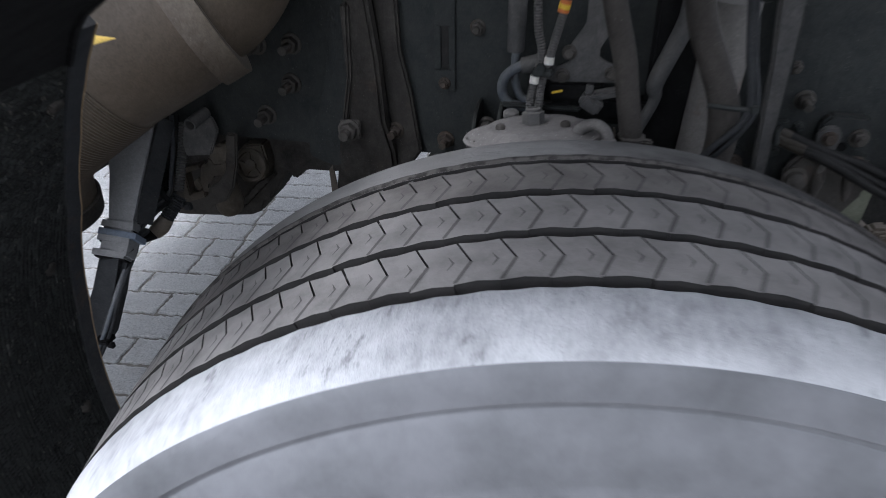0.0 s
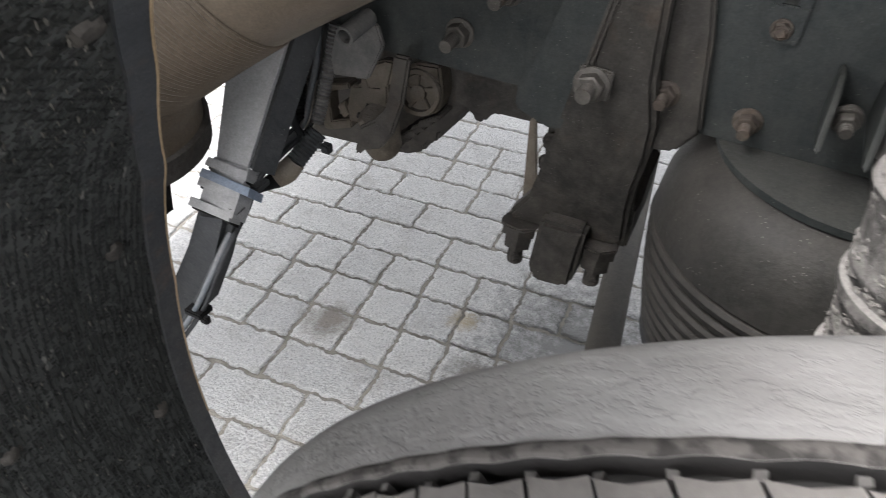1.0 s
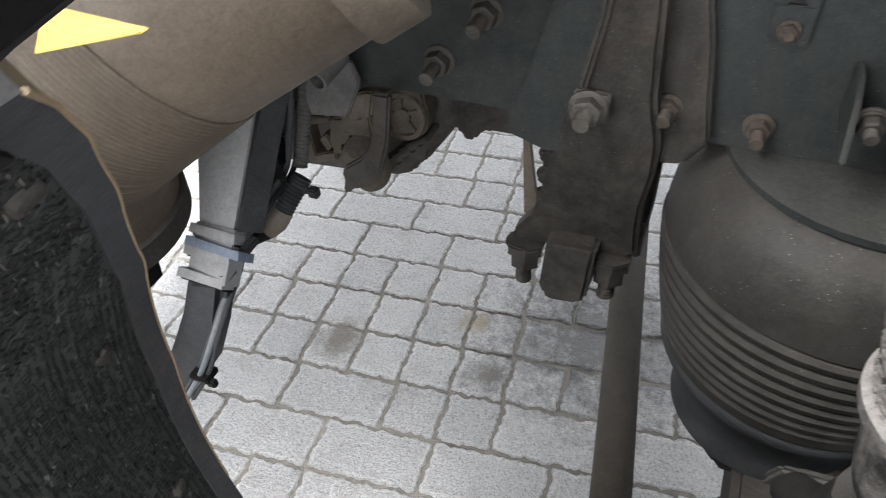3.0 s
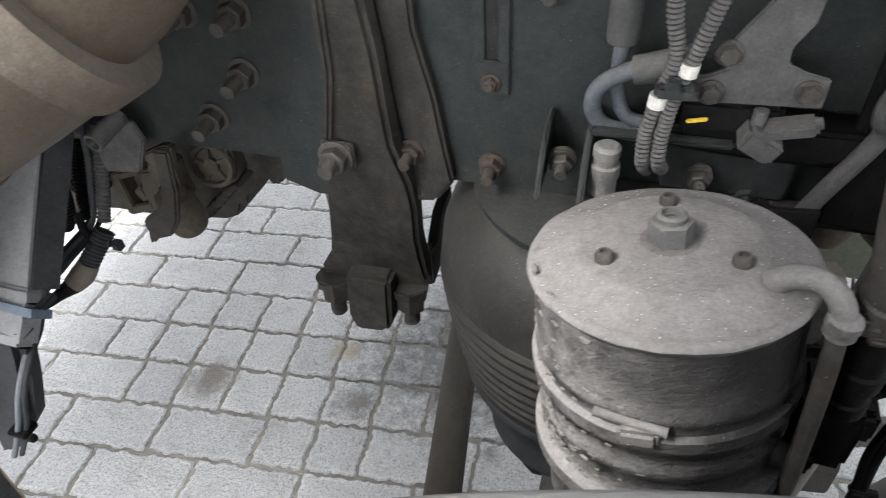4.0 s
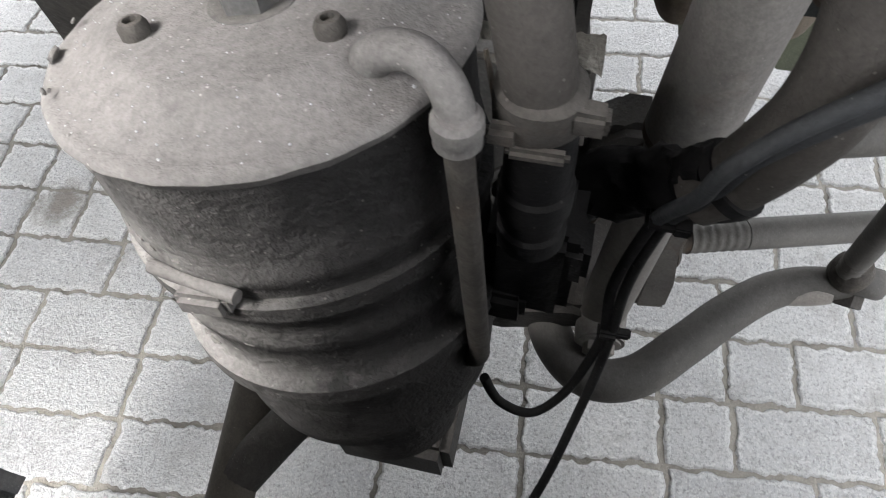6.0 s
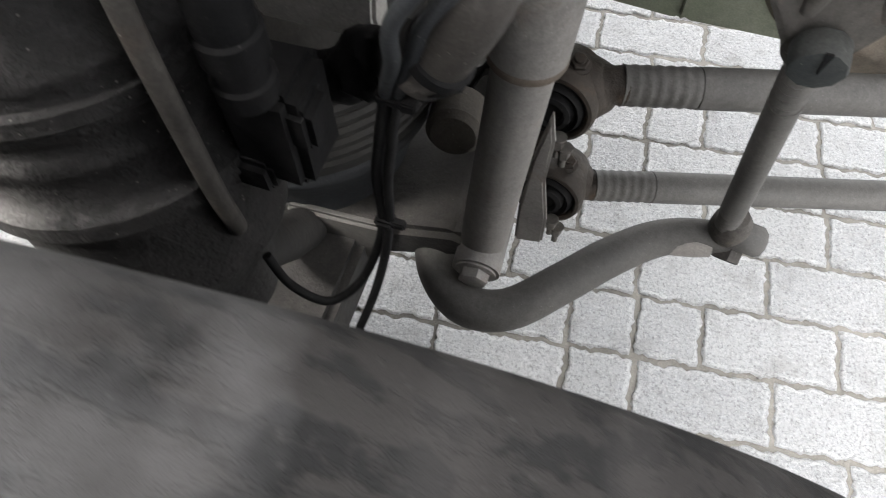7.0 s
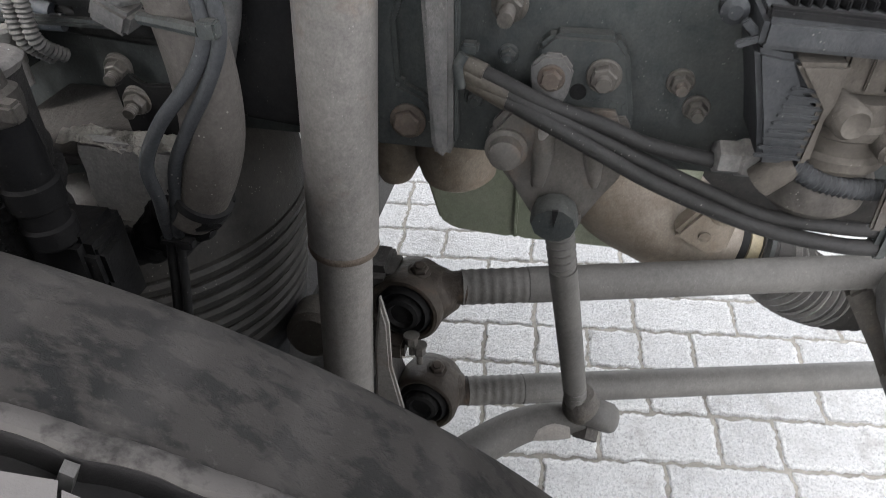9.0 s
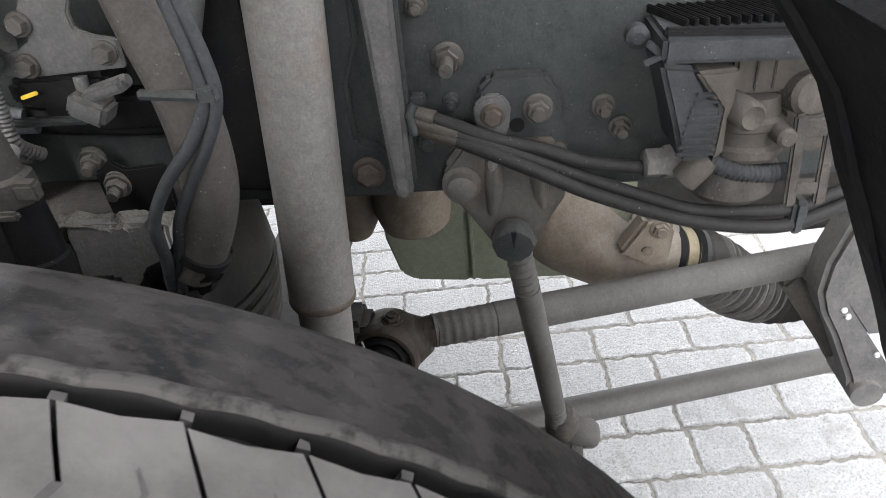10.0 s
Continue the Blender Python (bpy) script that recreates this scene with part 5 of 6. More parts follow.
box = thing("actuator_unit", (-0.75, 0.58, 0.60), "dirty brown cast actuator unit with fan-like ribs under the rail", "actuator")
part("body", shaken(prism([(-1.06, 0.838), (-1.092, 0.557), (-1.067, 0.542), (-1.051, 0.531), (-1.008, 0.563), (-0.956, 0.572), (-0.904, 0.571), (-0.806, 0.579), (-0.732, 0.590), (-0.703, 0.605), (-0.691, 0.627), (-0.674, 0.634), (-0.670, 0.649), (-0.652, 0.665), (-0.640, 0.693), (-0.612, 0.720), (-0.600, 0.838)], 0.64, 0.70, bevel=0.006), 0.004, 24), M_CAST, box)
part("hook", shaken(prism([(-0.698, 0.753), (-0.706, 0.742), (-0.704, 0.727), (-0.709, 0.709), (-0.703, 0.706), (-0.694, 0.716), (-0.667, 0.728), (-0.649, 0.754), (-0.633, 0.803), (-0.622, 0.867), (-0.645, 0.866), (-0.649, 0.834), (-0.659, 0.789), (-0.677, 0.767)], 0.455, 0.465, bevel=0.003), 0.0012, 30), M_CAST, box, "dark hooked plate")
part("yoke_plate", shaken(joined(prism([(-0.776, 0.690), (-0.780, 0.714), (-0.770, 0.752), (-0.754, 0.756), (-0.751, 0.770), (-0.741, 0.772), (-0.738, 0.760), (-0.724, 0.762), (-0.720, 0.774), (-0.709, 0.772), (-0.708, 0.708), (-0.746, 0.692)], 0.545, 0.575, bevel=0.003),
                                 prism([(-0.742, 0.792), (-0.705, 0.812), (-0.690, 0.812), (-0.700, 0.772), (-0.735, 0.760)], 0.535, 0.550, bevel=0.003)), 0.0015, 40), M_BROWN, box, "tan yoke plate")
# Black blocks on the plate give the shaded depth of its slots.
for x, z, w, h in ((-0.744, 0.722, 0.004, 0.018), (-0.722, 0.728, 0.004, 0.008), (-0.756, 0.706, 0.010, 0.010), (-0.732, 0.704, 0.014, 0.010)):
    part("slot", shaken(block((x, 0.5445, z), (w, 0.004, h), 0.001, Matrix.Rotation(0.3, 4, "Y")), 0.0008, 60), M_BLACK, box)
part("side_frame", shaken(joined(prism([(-0.830, 0.735), (-0.776, 0.752), (-0.776, 0.742), (-0.828, 0.722)], 0.550, 0.575, bevel=0.002), prism([(-0.828, 0.672), (-0.776, 0.692), (-0.776, 0.676), (-0.824, 0.658)], 0.550, 0.575, bevel=0.002),
                                 prism([(-0.830, 0.735), (-0.814, 0.738), (-0.812, 0.662), (-0.828, 0.660)], 0.550, 0.575, bevel=0.002), prism([(-0.800, 0.708), (-0.786, 0.720), (-0.778, 0.700), (-0.790, 0.688)], 0.550, 0.570, bevel=0.002)), 0.0015, 40), M_BROWN, box, "tan open side frame")
part("motor", shaken(lathe([(0, -0.040), (0.026, -0.038), (0.029, -0.028), (0.029, 0.030), (0.022, 0.040), (0, 0.042)], (-0.722, 0.545, 0.690), (0.10, -0.35, 1), 24), 0.0015, 40), M_BROWN, box, "round dirty motor body")
part("fan_block", shaken(prism([(-0.722, 0.756), (-0.700, 0.778), (-0.660, 0.782), (-0.652, 0.734), (-0.662, 0.706), (-0.690, 0.690), (-0.720, 0.692)], 0.606, 0.655, bevel=0.004), 0.0015, 40), M_BROWN, box)
WC, WA = V(-0.688, 0.603, 0.736), V(0.02, -1, 0.20).normalized()
part("wheel_rim", shaken(lathe([(0.026, -0.004), (0.034, -0.004), (0.036, 0.004), (0.034, 0.008), (0.028, 0.008), (0.026, 0.002)], WC, WA, 28), 0.0010, 60), M_BROWN, box)
part("wheel_hub", lathe([(0, -0.004), (0.012, -0.004), (0.012, 0.008), (0, 0.010)], WC, WA, 16), M_BROWN, box)
part("wheel_back", lathe([(0, -0.003), (0.027, -0.003), (0.027, 0.0005), (0, 0.0005)], WC, WA, 20), M_BLACK, box)
wq = Vector((0, 0, 1)).rotation_difference(WA).to_matrix().to_4x4()
for a in range(20, 380, 72):
    sp = block((0.019, 0.003, 0.003), (0.018, 0.006, 0.007), 0.001)
    bmesh.ops.transform(sp, matrix=Matrix.Translation(WC) @ wq @ Matrix.Rotation(radians(a), 4, "Z"), verts=sp.verts)
    part("spoke", sp, M_BROWN, box)
for k in range(6):
    part("fin", shaken(block((-0.735 + 0.013 * k, 0.622, 0.630 + 0.013 * k), (0.040, 0.05, 0.009), 0.002, Matrix.Rotation(-0.6, 4, "Y")), 0.002, 40), M_CAST, box)
random.seed(11)
for k in range(14):
    x, z = random.uniform(-1.02, -0.90), random.uniform(0.59, 0.76)
    part("lump", shaken(block((x, random.uniform(0.61, 0.635), z), (random.uniform(0.012, 0.045), 0.035, random.uniform(0.010, 0.035)), 0.003, Matrix.Rotation(random.uniform(-0.5, 0.5), 4, "Y")), 0.002, 40),
         random.choice((M_CAST, M_BLACK, M_CAST)), box)
part("conduit", ridged([(-0.93, 0.56, 0.80), (-0.935, 0.55, 0.72), (-0.945, 0.545, 0.65), (-0.965, 0.545, 0.615)], 0.014, 0.006, 0.002), M_BLACK, box)
part("stub", shaken(prism([(-0.640, 0.836), (-0.632, 0.735), (-0.605, 0.730), (-0.602, 0.720), (-0.595, 0.714), (-0.583, 0.716), (-0.574, 0.729), (-0.562, 0.738), (-0.535, 0.738), (-0.500, 0.738), (-0.450, 0.745), (-0.450, 0.836)], 0.60, 0.66, bevel=0.006), 0.003, 30), M_CAST, box)

# ---- mudguards round the wheel ----
random.seed(17)
def guard(name, angles, radius, y0, inner, mat, lip_mat, label, thick=0.012, lip=0.026):
    """A curved shell round the wheel's axle; angles in degrees from straight up; inner gives its inboard edge."""
    ob = thing(name, (radius(angles[0]) * math.sin(radians(angles[0])), 0.0, 0.54 + radius(angles[0]) * math.cos(radians(angles[0]))), label, "mudguard")
    shell, edge = bmesh.new(), bmesh.new()
    for bm, near, ra, rb in ((shell, False, 0.0, thick), (edge, True, -0.004, thick + 0.006)):
        rows = []
        for a in angles:
            s, c = math.sin(radians(a)), math.cos(radians(a))
            R = radius(a)
            ya, yb = (inner(a) - lip, inner(a)) if near else (y0, inner(a) - lip)
            steps = [ya + (yb - ya) * k / 6 for k in range(7)]
            rows.append([bm.verts.new(((R + dr) * s, y, 0.54 + (R + dr) * c)) for y, dr in [(y, ra) for y in steps] + [(y, rb) for y in reversed(steps)]])
        for p, q2 in zip(rows, rows[1:]):
            for k in range(len(p)):
                bm.faces.new((p[k], p[(k + 1) % len(p)], q2[(k + 1) % len(p)], q2[k]))
        bm.faces.new(rows[0])
        bm.faces.new(rows[-1])
    if mat is M_LINER:
        ridges, cols = bmesh.new(), [-0.11 + 0.0074 * k for k in range(40)]
        for ci, y in enumerate(cols):
            ring, a = None, angles[0]
            while a < -41.0:
                mesh_zone = max(0.0, min(1.0, (a + 66) / 8 + 1.2 * noise.noise(Vector((a * 0.12, y * 22, 3)))))
                yy = y + 0.0034 * mesh_zone * math.sin(a * 2 * math.pi / 0.80 + math.pi * (ci % 2)) + 0.0016 * noise.noise(Vector((a * 0.5, ci * 3.1, 0)))
                w = 0.0016 - 0.0007 * mesh_zone + 0.0008 * noise.noise(Vector((a * 1.7, ci * 7.7, 5))) + 0.0007 * math.sin(a * 2 * math.pi / 0.6)
                h = 0.0045 + 0.0035 * noise.noise(Vector((a * 0.9, ci * 5.3, 9)))
                if yy > inner(a) - lip - 0.003 or noise.noise(Vector((a * 0.35, ci * 1.9, 21))) > 0.42:
                    ring = None
                else:
                    s, c = math.sin(radians(a)), math.cos(radians(a))
                    nxt = [ridges.verts.new(((radius(a) + 0.003 - q2) * s, yy + dy, 0.54 + (radius(a) + 0.003 - q2) * c)) for dy, q2 in ((-w, 0), (-w * 0.6, h), (w * 0.6, h), (w, 0))]
                    if ring:
                        for k in range(3):
                            ridges.faces.new((ring[k], ring[k + 1], nxt[k + 1], nxt[k]))
                    ring = nxt
                a += 0.24
        tagged(part("knitted_lining", ridges, M_FIBRE, ob), "matted knitted ridges of the lining", kind="stuff")
        clods = bmesh.new()
        for k in range(620):
            a = random.uniform(angles[0], -43.0)
            y = random.uniform(-0.1, inner(a) - lip - 0.008)
            R = radius(a) - random.uniform(0.0, 0.005)
            bmesh.ops.create_icosphere(clods, subdivisions=1, radius=random.choice((0.0005, 0.0006, 0.0008, 0.0010, 0.0015)), matrix=Matrix.Translation((R * math.sin(radians(a)), y, 0.54 + R * math.cos(radians(a)))) @ Matrix.Diagonal((1, 0.7, random.uniform(1.2, 3.0), 1)))
        tagged(part("mud_specks", shaken(clods, 0.0008, 200), M_MUD, ob), "dull specks of dried mud", kind="stuff")
    part("shell", shaken(shell, 0.004 if mat is not M_LINER and angles[0] > 0 else 0.0006, 9), mat, ob, sharp=60)
    if mat is M_LINER:
        part("worn_edge", tube([((radius(a) - 0.004) * math.sin(radians(a)), inner(a) + 0.0005, 0.54 + (radius(a) - 0.004) * math.cos(radians(a))) for a in angles[12:]], 0.0013, 6, 2), M_WEAR, ob, "thin tan worn edge")
    part("edge_lip", edge, lip_mat, ob, "smooth grey edge lip")
    return ob


def left_edge(a):
    return float(np.interp(a, (-120, -100, -80, -66, -55, -46, -40, -34), (0.150, 0.165, 0.176, 0.163, 0.122, 0.068, 0.022, -0.03)))


left = guard("spray_guard", [-122 + 2.0 * k for k in range(44)], lambda a: 0.79, -0.30, left_edge, M_LINER, M_LINERLIP, "black fibrous spray-suppression mudguard with a smooth grey edge")
for a, y in ((-72, 0.106), (-48, 0.035), (-93, 0.11), (-84, -0.05)):
    s, c = math.sin(radians(a)), math.cos(radians(a))
    part("rivet", shaken(lathe([(0.012, -0.004), (0.011, 0.001), (0.008, 0.004), (0.004, 0.0055), (0, 0.006)], (0.788 * s, y, 0.54 + 0.788 * c), (-s, 0, -c), 14), 0.005, 60), M_CAST, left, "muddy rivet head")
arch_panel = guard("wheel_arch_panel", [-41.5 + 2.0 * k for k in range(9)], lambda a: 0.7875, -0.34, lambda a: left_edge(a) - 0.0265, M_BLACK, M_BLACK, "smooth black wheel arch panel above the mudguard", 0.012, 0.006)
right = guard("rear_mudguard", [40 + 2.0 * k for k in range(33)], lambda a: float(np.interp(a, (38, 42, 46, 50, 55, 62, 104), (0.735, 0.726, 0.716, 0.698, 0.684, 0.672, 0.66))), -0.30, lambda a: 0.24, M_BLACK, M_BLACK, "black plastic mudguard on the other side of the wheel", 0.010, 0.02)
cab_skirt = single("cab_skirt", prism([(-0.609, 1.110), (-0.587, 1.136), (-0.530, 1.132)], 0.090, 0.096, bevel=0.001), M_CAB, (-0.57, 0.093, 1.11), "small yellow painted cab panel corner above the duct", "cab panel")

# ---- hoses along the rail and the steering gear ----
for pts, r in (([(0.266, 0.486, 0.936), (0.307, 0.474, 0.925), (0.342, 0.466, 0.913), (0.388, 0.465, 0.900), (0.429, 0.465, 0.885), (0.486, 0.465, 0.876)], 0.0066),
               ([(0.266, 0.484, 0.930), (0.342, 0.462, 0.907), (0.388, 0.463, 0.888), (0.429, 0.464, 0.869), (0.488, 0.465, 0.845), (0.537, 0.465, 0.829), (0.620, 0.467, 0.825), (0.662, 0.47, 0.840), (0.76, 0.49, 0.862)], 0.0062),
               ([(0.266, 0.488, 0.924), (0.342, 0.458, 0.902), (0.388, 0.458, 0.879), (0.430, 0.459, 0.857), (0.489, 0.460, 0.833), (0.538, 0.461, 0.818), (0.587, 0.462, 0.810), (0.623, 0.463, 0.811), (0.663, 0.466, 0.825), (0.76, 0.485, 0.85)], 0.0070)):
    hs = thing("rubber_hose", pts[0], "dusty black rubber hose slung along the rail", "hose", "hoses on the rail")
    part("hose", tube(pts, r, 16), M_HOSEDUST, hs)
    p0, p1 = V(*pts[0]), V(*pts[1])
    part("end_sleeve", tube([p0, p0.lerp(p1, 0.6)], r * 1.22, 16, 1), M_RUBBER, hs)
single("hose_clip", joined(tube([(0.273, 0.476, 0.946), (0.268, 0.474, 0.935), (0.271, 0.474, 0.918)], 0.0045, 10, 3), block((0.276, 0.486, 0.948), (0.014, 0.012, 0.009), 0.002)), M_FRAME, (0.27, 0.49, 0.91), "dark clip holding hoses to the rail", "clip")
single("hose_clip", block((0.626, 0.466, 0.820), (0.014, 0.022, 0.036), 0.004), M_FRAME, (0.63, 0.468, 0.81), "dark clip round two hoses", "clip")
single("cable_tie", tube([(0.345, 0.468, 0.900), (0.342, 0.472, 0.884), (0.340, 0.474, 0.877)], [0.004, 0.005, 0.002], 8, 2), M_DUSTGREY, (0.34, 0.47, 0.875), "grey cable tie hanging from the lug", "cable tie")
fit_ob = thing("hose_union", (0.495, 0.466, 0.880), "grey hexagon hose union", "fitting")
part("nut", joined(lathe([(0.011, -0.012), (0.014, -0.010), (0.014, 0.006), (0.0165, 0.008), (0.0165, 0.020), (0.012, 0.024), (0.010, 0.034), (0, 0.034)], (0.490, 0.466, 0.881), (1, 0.1, -0.02), 6)), M_HOSEGREY, fit_ob)

gear = thing("steering_gear", (0.57, 0.48, 0.83), "dirty grey steering gear housing with ribbed black cover", "steering gear")
part("cover", shaken(prism([(0.478, 0.984), (0.508, 0.980), (0.512, 0.972), (0.521, 0.956), (0.533, 0.945), (0.536, 0.905), (0.522, 0.897), (0.502, 0.896), (0.494, 0.93)], 0.432, 0.505, bevel=0.004), 0.0008, 30), M_COVER, gear, "dusty blue-grey stepped cover")
for k in range(9):
    part("step", block((0.5155 + 0.0008 * k, 0.4312, 0.9045 + 0.0066 * k), (0.036 - 0.0012 * k, 0.003, 0.0036), 0.0010), M_COVER, gear)
part("top_cover", shaken(block((0.572, 0.470, 0.9925), (0.186, 0.084, 0.022), 0.004, Matrix.Rotation(0.03, 4, "Y")), 0.0010, 30), M_COVER, gear)
part("top_rim", shaken(block((0.560, 0.436, 1.0035), (0.160, 0.010, 0.008), 0.002, Matrix.Rotation(0.05, 4, "Y")), 0.0015, 40), M_BLACK, gear)
for k in range(22):
    part("fin", shaken(block((0.492 + 0.0082 * k, 0.482, 1.0085), (0.0032, 0.060, 0.0075), 0.001, Matrix.Rotation(0.35, 4, "Z")), 0.0006, 60), M_BLACK, gear)
part("housing", shaken(block((0.592, 0.492, 0.932), (0.120, 0.050, 0.100), 0.006), 0.0012, 30), M_GEAR, gear)
part("panel", shaken(block((0.600, 0.462, 0.962), (0.110, 0.014, 0.032), 0.003), 0.0008, 30), M_GEAR, gear)
for cx in (0.5635, 0.578):
    part("rib", block((cx, 0.4535, 0.963), (0.003, 0.004, 0.026), 0.001), M_GEAR, gear)
part("side_rib", shaken(prism([(0.506, 0.977), (0.541, 0.978), (0.540, 0.948), (0.537, 0.935), (0.537, 0.902), (0.527, 0.900), (0.530, 0.945)], 0.428, 0.470, bevel=0.003), 0.0008, 30), M_GEAR, gear)
part("boss", lathe([(0.013, -0.02), (0.013, 0.010), (0.010, 0.014), (0.007, 0.012), (0, 0.012)], (0.551, 0.436, 0.938), (0.25, -1, 0), 22), M_GEAR, gear)
part("boss", lathe([(0.019, -0.03), (0.019, 0.010), (0.015, 0.014), (0, 0.014)], (0.606, 0.452, 0.946), (0.1, -1, 0.1), 24), M_GEAR, gear)
part("boss", lathe([(0.009, -0.02), (0.009, 0.010), (0.006, 0.013), (0, 0.013)], (0.586, 0.438, 0.916), (0.1, -1, 0), 18), M_GEAR, gear)
part("barrel", shaken(lathe([(0, 0.887), (0.030, 0.887), (0.034, 0.892), (0.034, 0.899), (0.029, 0.902), (0.028, 0.914), (0.032, 0.917), (0.032, 0.924), (0.027, 0.927), (0.026, 0.944), (0, 0.944)], (0.566, 0.470, 0), seg=32), 0.0008, 40), M_GEAR, gear, "flanged round barrel")
for b0, w2, h2 in (((0.598, 0.893), 0.010, 0.086), ((0.623, 0.890), 0.010, 0.078)):
    part("strap_plate", shaken(block((b0[0], 0.430, b0[1]), (w2, 0.006, h2), 0.002, Matrix.Rotation(-0.06, 4, "Y")), 0.0008, 40), M_CAST, gear)
part("strap_end", shaken(block((0.609, 0.431, 0.924), (0.030, 0.006, 0.020), 0.003), 0.0008, 40), M_CAST, gear)
part("strap_end", shaken(block((0.612, 0.431, 0.868), (0.024, 0.006, 0.016), 0.003), 0.0008, 40), M_CAST, gear)
part("pot", lathe([(0.0, 0.842), (0.032, 0.842), (0.040, 0.850), (0.042, 0.872), (0.036, 0.884), (0, 0.886)], (0.562, 0.480, 0), seg=28), M_CAST, gear)
part("elbow", tube([(0.512, 0.447, 0.872), (0.522, 0.446, 0.884), (0.532, 0.446, 0.892)], [0.013, 0.013, 0.011], 16, 4), M_GEAR, gear)
part("conduit", ridged([(0.530, 0.444, 0.892), (0.550, 0.442, 0.882), (0.575, 0.443, 0.877), (0.604, 0.446, 0.876)], 0.0088, 0.0042, 0.0015), M_COVER, gear)
part("clip", joined(lathe([(0.010, -0.006), (0.010, 0.006), (0.005, 0.010)], (0.466, 0.470, 0.997), (0, -1, 0), 16), block((0.480, 0.440, 0.990), (0.030, 0.006, 0.006), 0.001, Matrix.Rotation(0.7, 4, "Y")),
                    block((0.476, 0.436, 0.988), (0.022, 0.005, 0.005), 0.001, Matrix.Rotation(-0.4, 4, "Y"))), M_COVER, gear)

# ---- engine and gearbox between the rails ----
pan = thing("engine_sump", (0.33, 0.95, 0.51), "olive green engine oil sump hanging between the rails", "oil sump")
part("tank", shaken(prism([(0.150, 0.80), (0.165, 0.60), (0.182, 0.535), (0.205, 0.520), (0.292, 0.514), (0.300, 0.520), (0.308, 0.514), (0.450, 0.517), (0.490, 0.528), (0.545, 0.60), (0.56, 0.80)], 0.80, 1.25, bevel=0.012), 0.002, 8), M_OLIVE, pan)
part("seam", block((0.300, 0.798, 0.66), (0.006, 0.008, 0.27), 0.002), M_OLIVE, pan)
part("top_flange", block((0.355, 0.792, 0.80), (0.44, 0.03, 0.014), 0.004), M_OLIVE, pan)
bell = thing("alloy_housing", (0.20, 0.68, 0.69), "beige dusty alloy housings under the rail", "housing")
part("dome", shaken(lathe([(0, 0.688), (0.030, 0.692), (0.046, 0.705), (0.050, 0.725), (0.050, 0.85)], (0.232, 0.68, 0), seg=28), 0.003, 30), M_BEIGE, bell)
part("side", shaken(lathe([(0, 0.680), (0.022, 0.684), (0.030, 0.70), (0.032, 0.85)], (0.150, 0.69, 0), seg=24), 0.002, 30), M_BEIGE, bell)
pipe = thing("alloy_elbow_pipe", (0.50, 0.85, 0.48), "beige cast alloy elbow pipe with a mounting lug", "pipe")
part("pipe", shaken(tube([(0.380, 0.86, 0.84), (0.389, 0.85, 0.746), (0.415, 0.85, 0.665), (0.460, 0.85, 0.598), (0.525, 0.85, 0.552), (0.585, 0.85, 0.527), (0.622, 0.85, 0.517)], [0.094, 0.094, 0.092, 0.088, 0.080, 0.064, 0.054], 36, 8), 0.003, 18), M_BEIGE, pipe)
part("lug", shaken(joined(prism([(0.520, 0.590), (0.556, 0.646), (0.586, 0.650), (0.600, 0.628), (0.596, 0.570), (0.570, 0.560)], 0.752, 0.790, bevel=0.006), hex_bolt((0.578, 0.752, 0.630), (0, -1, 0), 0.012, 0.008, 0.004)), 0.0015, 40), M_BEIGE, pipe)
# Brown disc on the lug, for the darker inside of its hole.
part("lug_hole", lathe([(0, 0), (0.008, 0), (0.008, 0.002), (0, 0.002)], (0.562, 0.751, 0.594), (0, -1, 0), 14), M_BROWN, pipe)
part("ring", lathe([(0.046, -0.011), (0.0535, -0.011), (0.0535, 0.011), (0.046, 0.011)], (0.634, 0.851, 0.513), (1, 0.2, -0.36), 36), M_RING, pipe, "faded yellow ring")
part("black_ring", lathe([(0.046, -0.006), (0.0555, -0.006), (0.0555, 0.006), (0.046, 0.006)], (0.615, 0.849, 0.519), (1, 0.2, -0.36), 36), M_BLACK, pipe, "black seal ring")
bell2 = thing("ribbed_hose", (0.70, 0.87, 0.42), "black ribbed rubber bellows hose", "hose")
part("hose", ridged([(0.640, 0.852, 0.511), (0.665, 0.857, 0.500), (0.700, 0.866, 0.478), (0.745, 0.880, 0.436), (0.800, 0.897, 0.402), (0.860, 0.918, 0.385), (0.96, 0.96, 0.37)], 0.0580, 0.022, 0.012, 32, 8), M_BELLOWS, bell2)
for k in range(9):
    u = k / 8
    crest = V(0.690, 0.863, 0.484).lerp(V(0.800, 0.897, 0.402), u) + V(0, 0, -0.010 * math.sin(math.pi * u))
    part("crest", lathe([(0.0560, -0.0016), (0.0588, -0.0010), (0.0588, 0.0010), (0.0560, 0.0016)], crest, (0.8, 0.25, -0.58), 32), M_HOSEGREY, bell2, "paler grey crest of a fold")
part("clamp", lathe([(0.050, -0.004), (0.0575, -0.004), (0.0575, 0.004), (0.050, 0.004)], (0.655, 0.855, 0.506), (1, 0.2, -0.40), 32), M_FRAME, bell2, "dark hose clamp")
eng = thing("engine_block", (0.3, 1.1, 0.66), "dark oily engine and gearbox mass between the rails", "engine")
part("block", shaken(block((0.06, 1.02, 1.02), (0.72, 0.62, 0.62), 0.03), 0.012, 7), M_ENGINE, eng)
part("side_cover", shaken(prism([(0.40, 0.80), (0.47, 0.62), (0.60, 0.50), (0.72, 0.475), (0.90, 0.455), (1.02, 0.47), (1.05, 0.95), (0.40, 0.95)], 0.985, 1.20, bevel=0.02), 0.008, 9), M_ENGINE, eng)
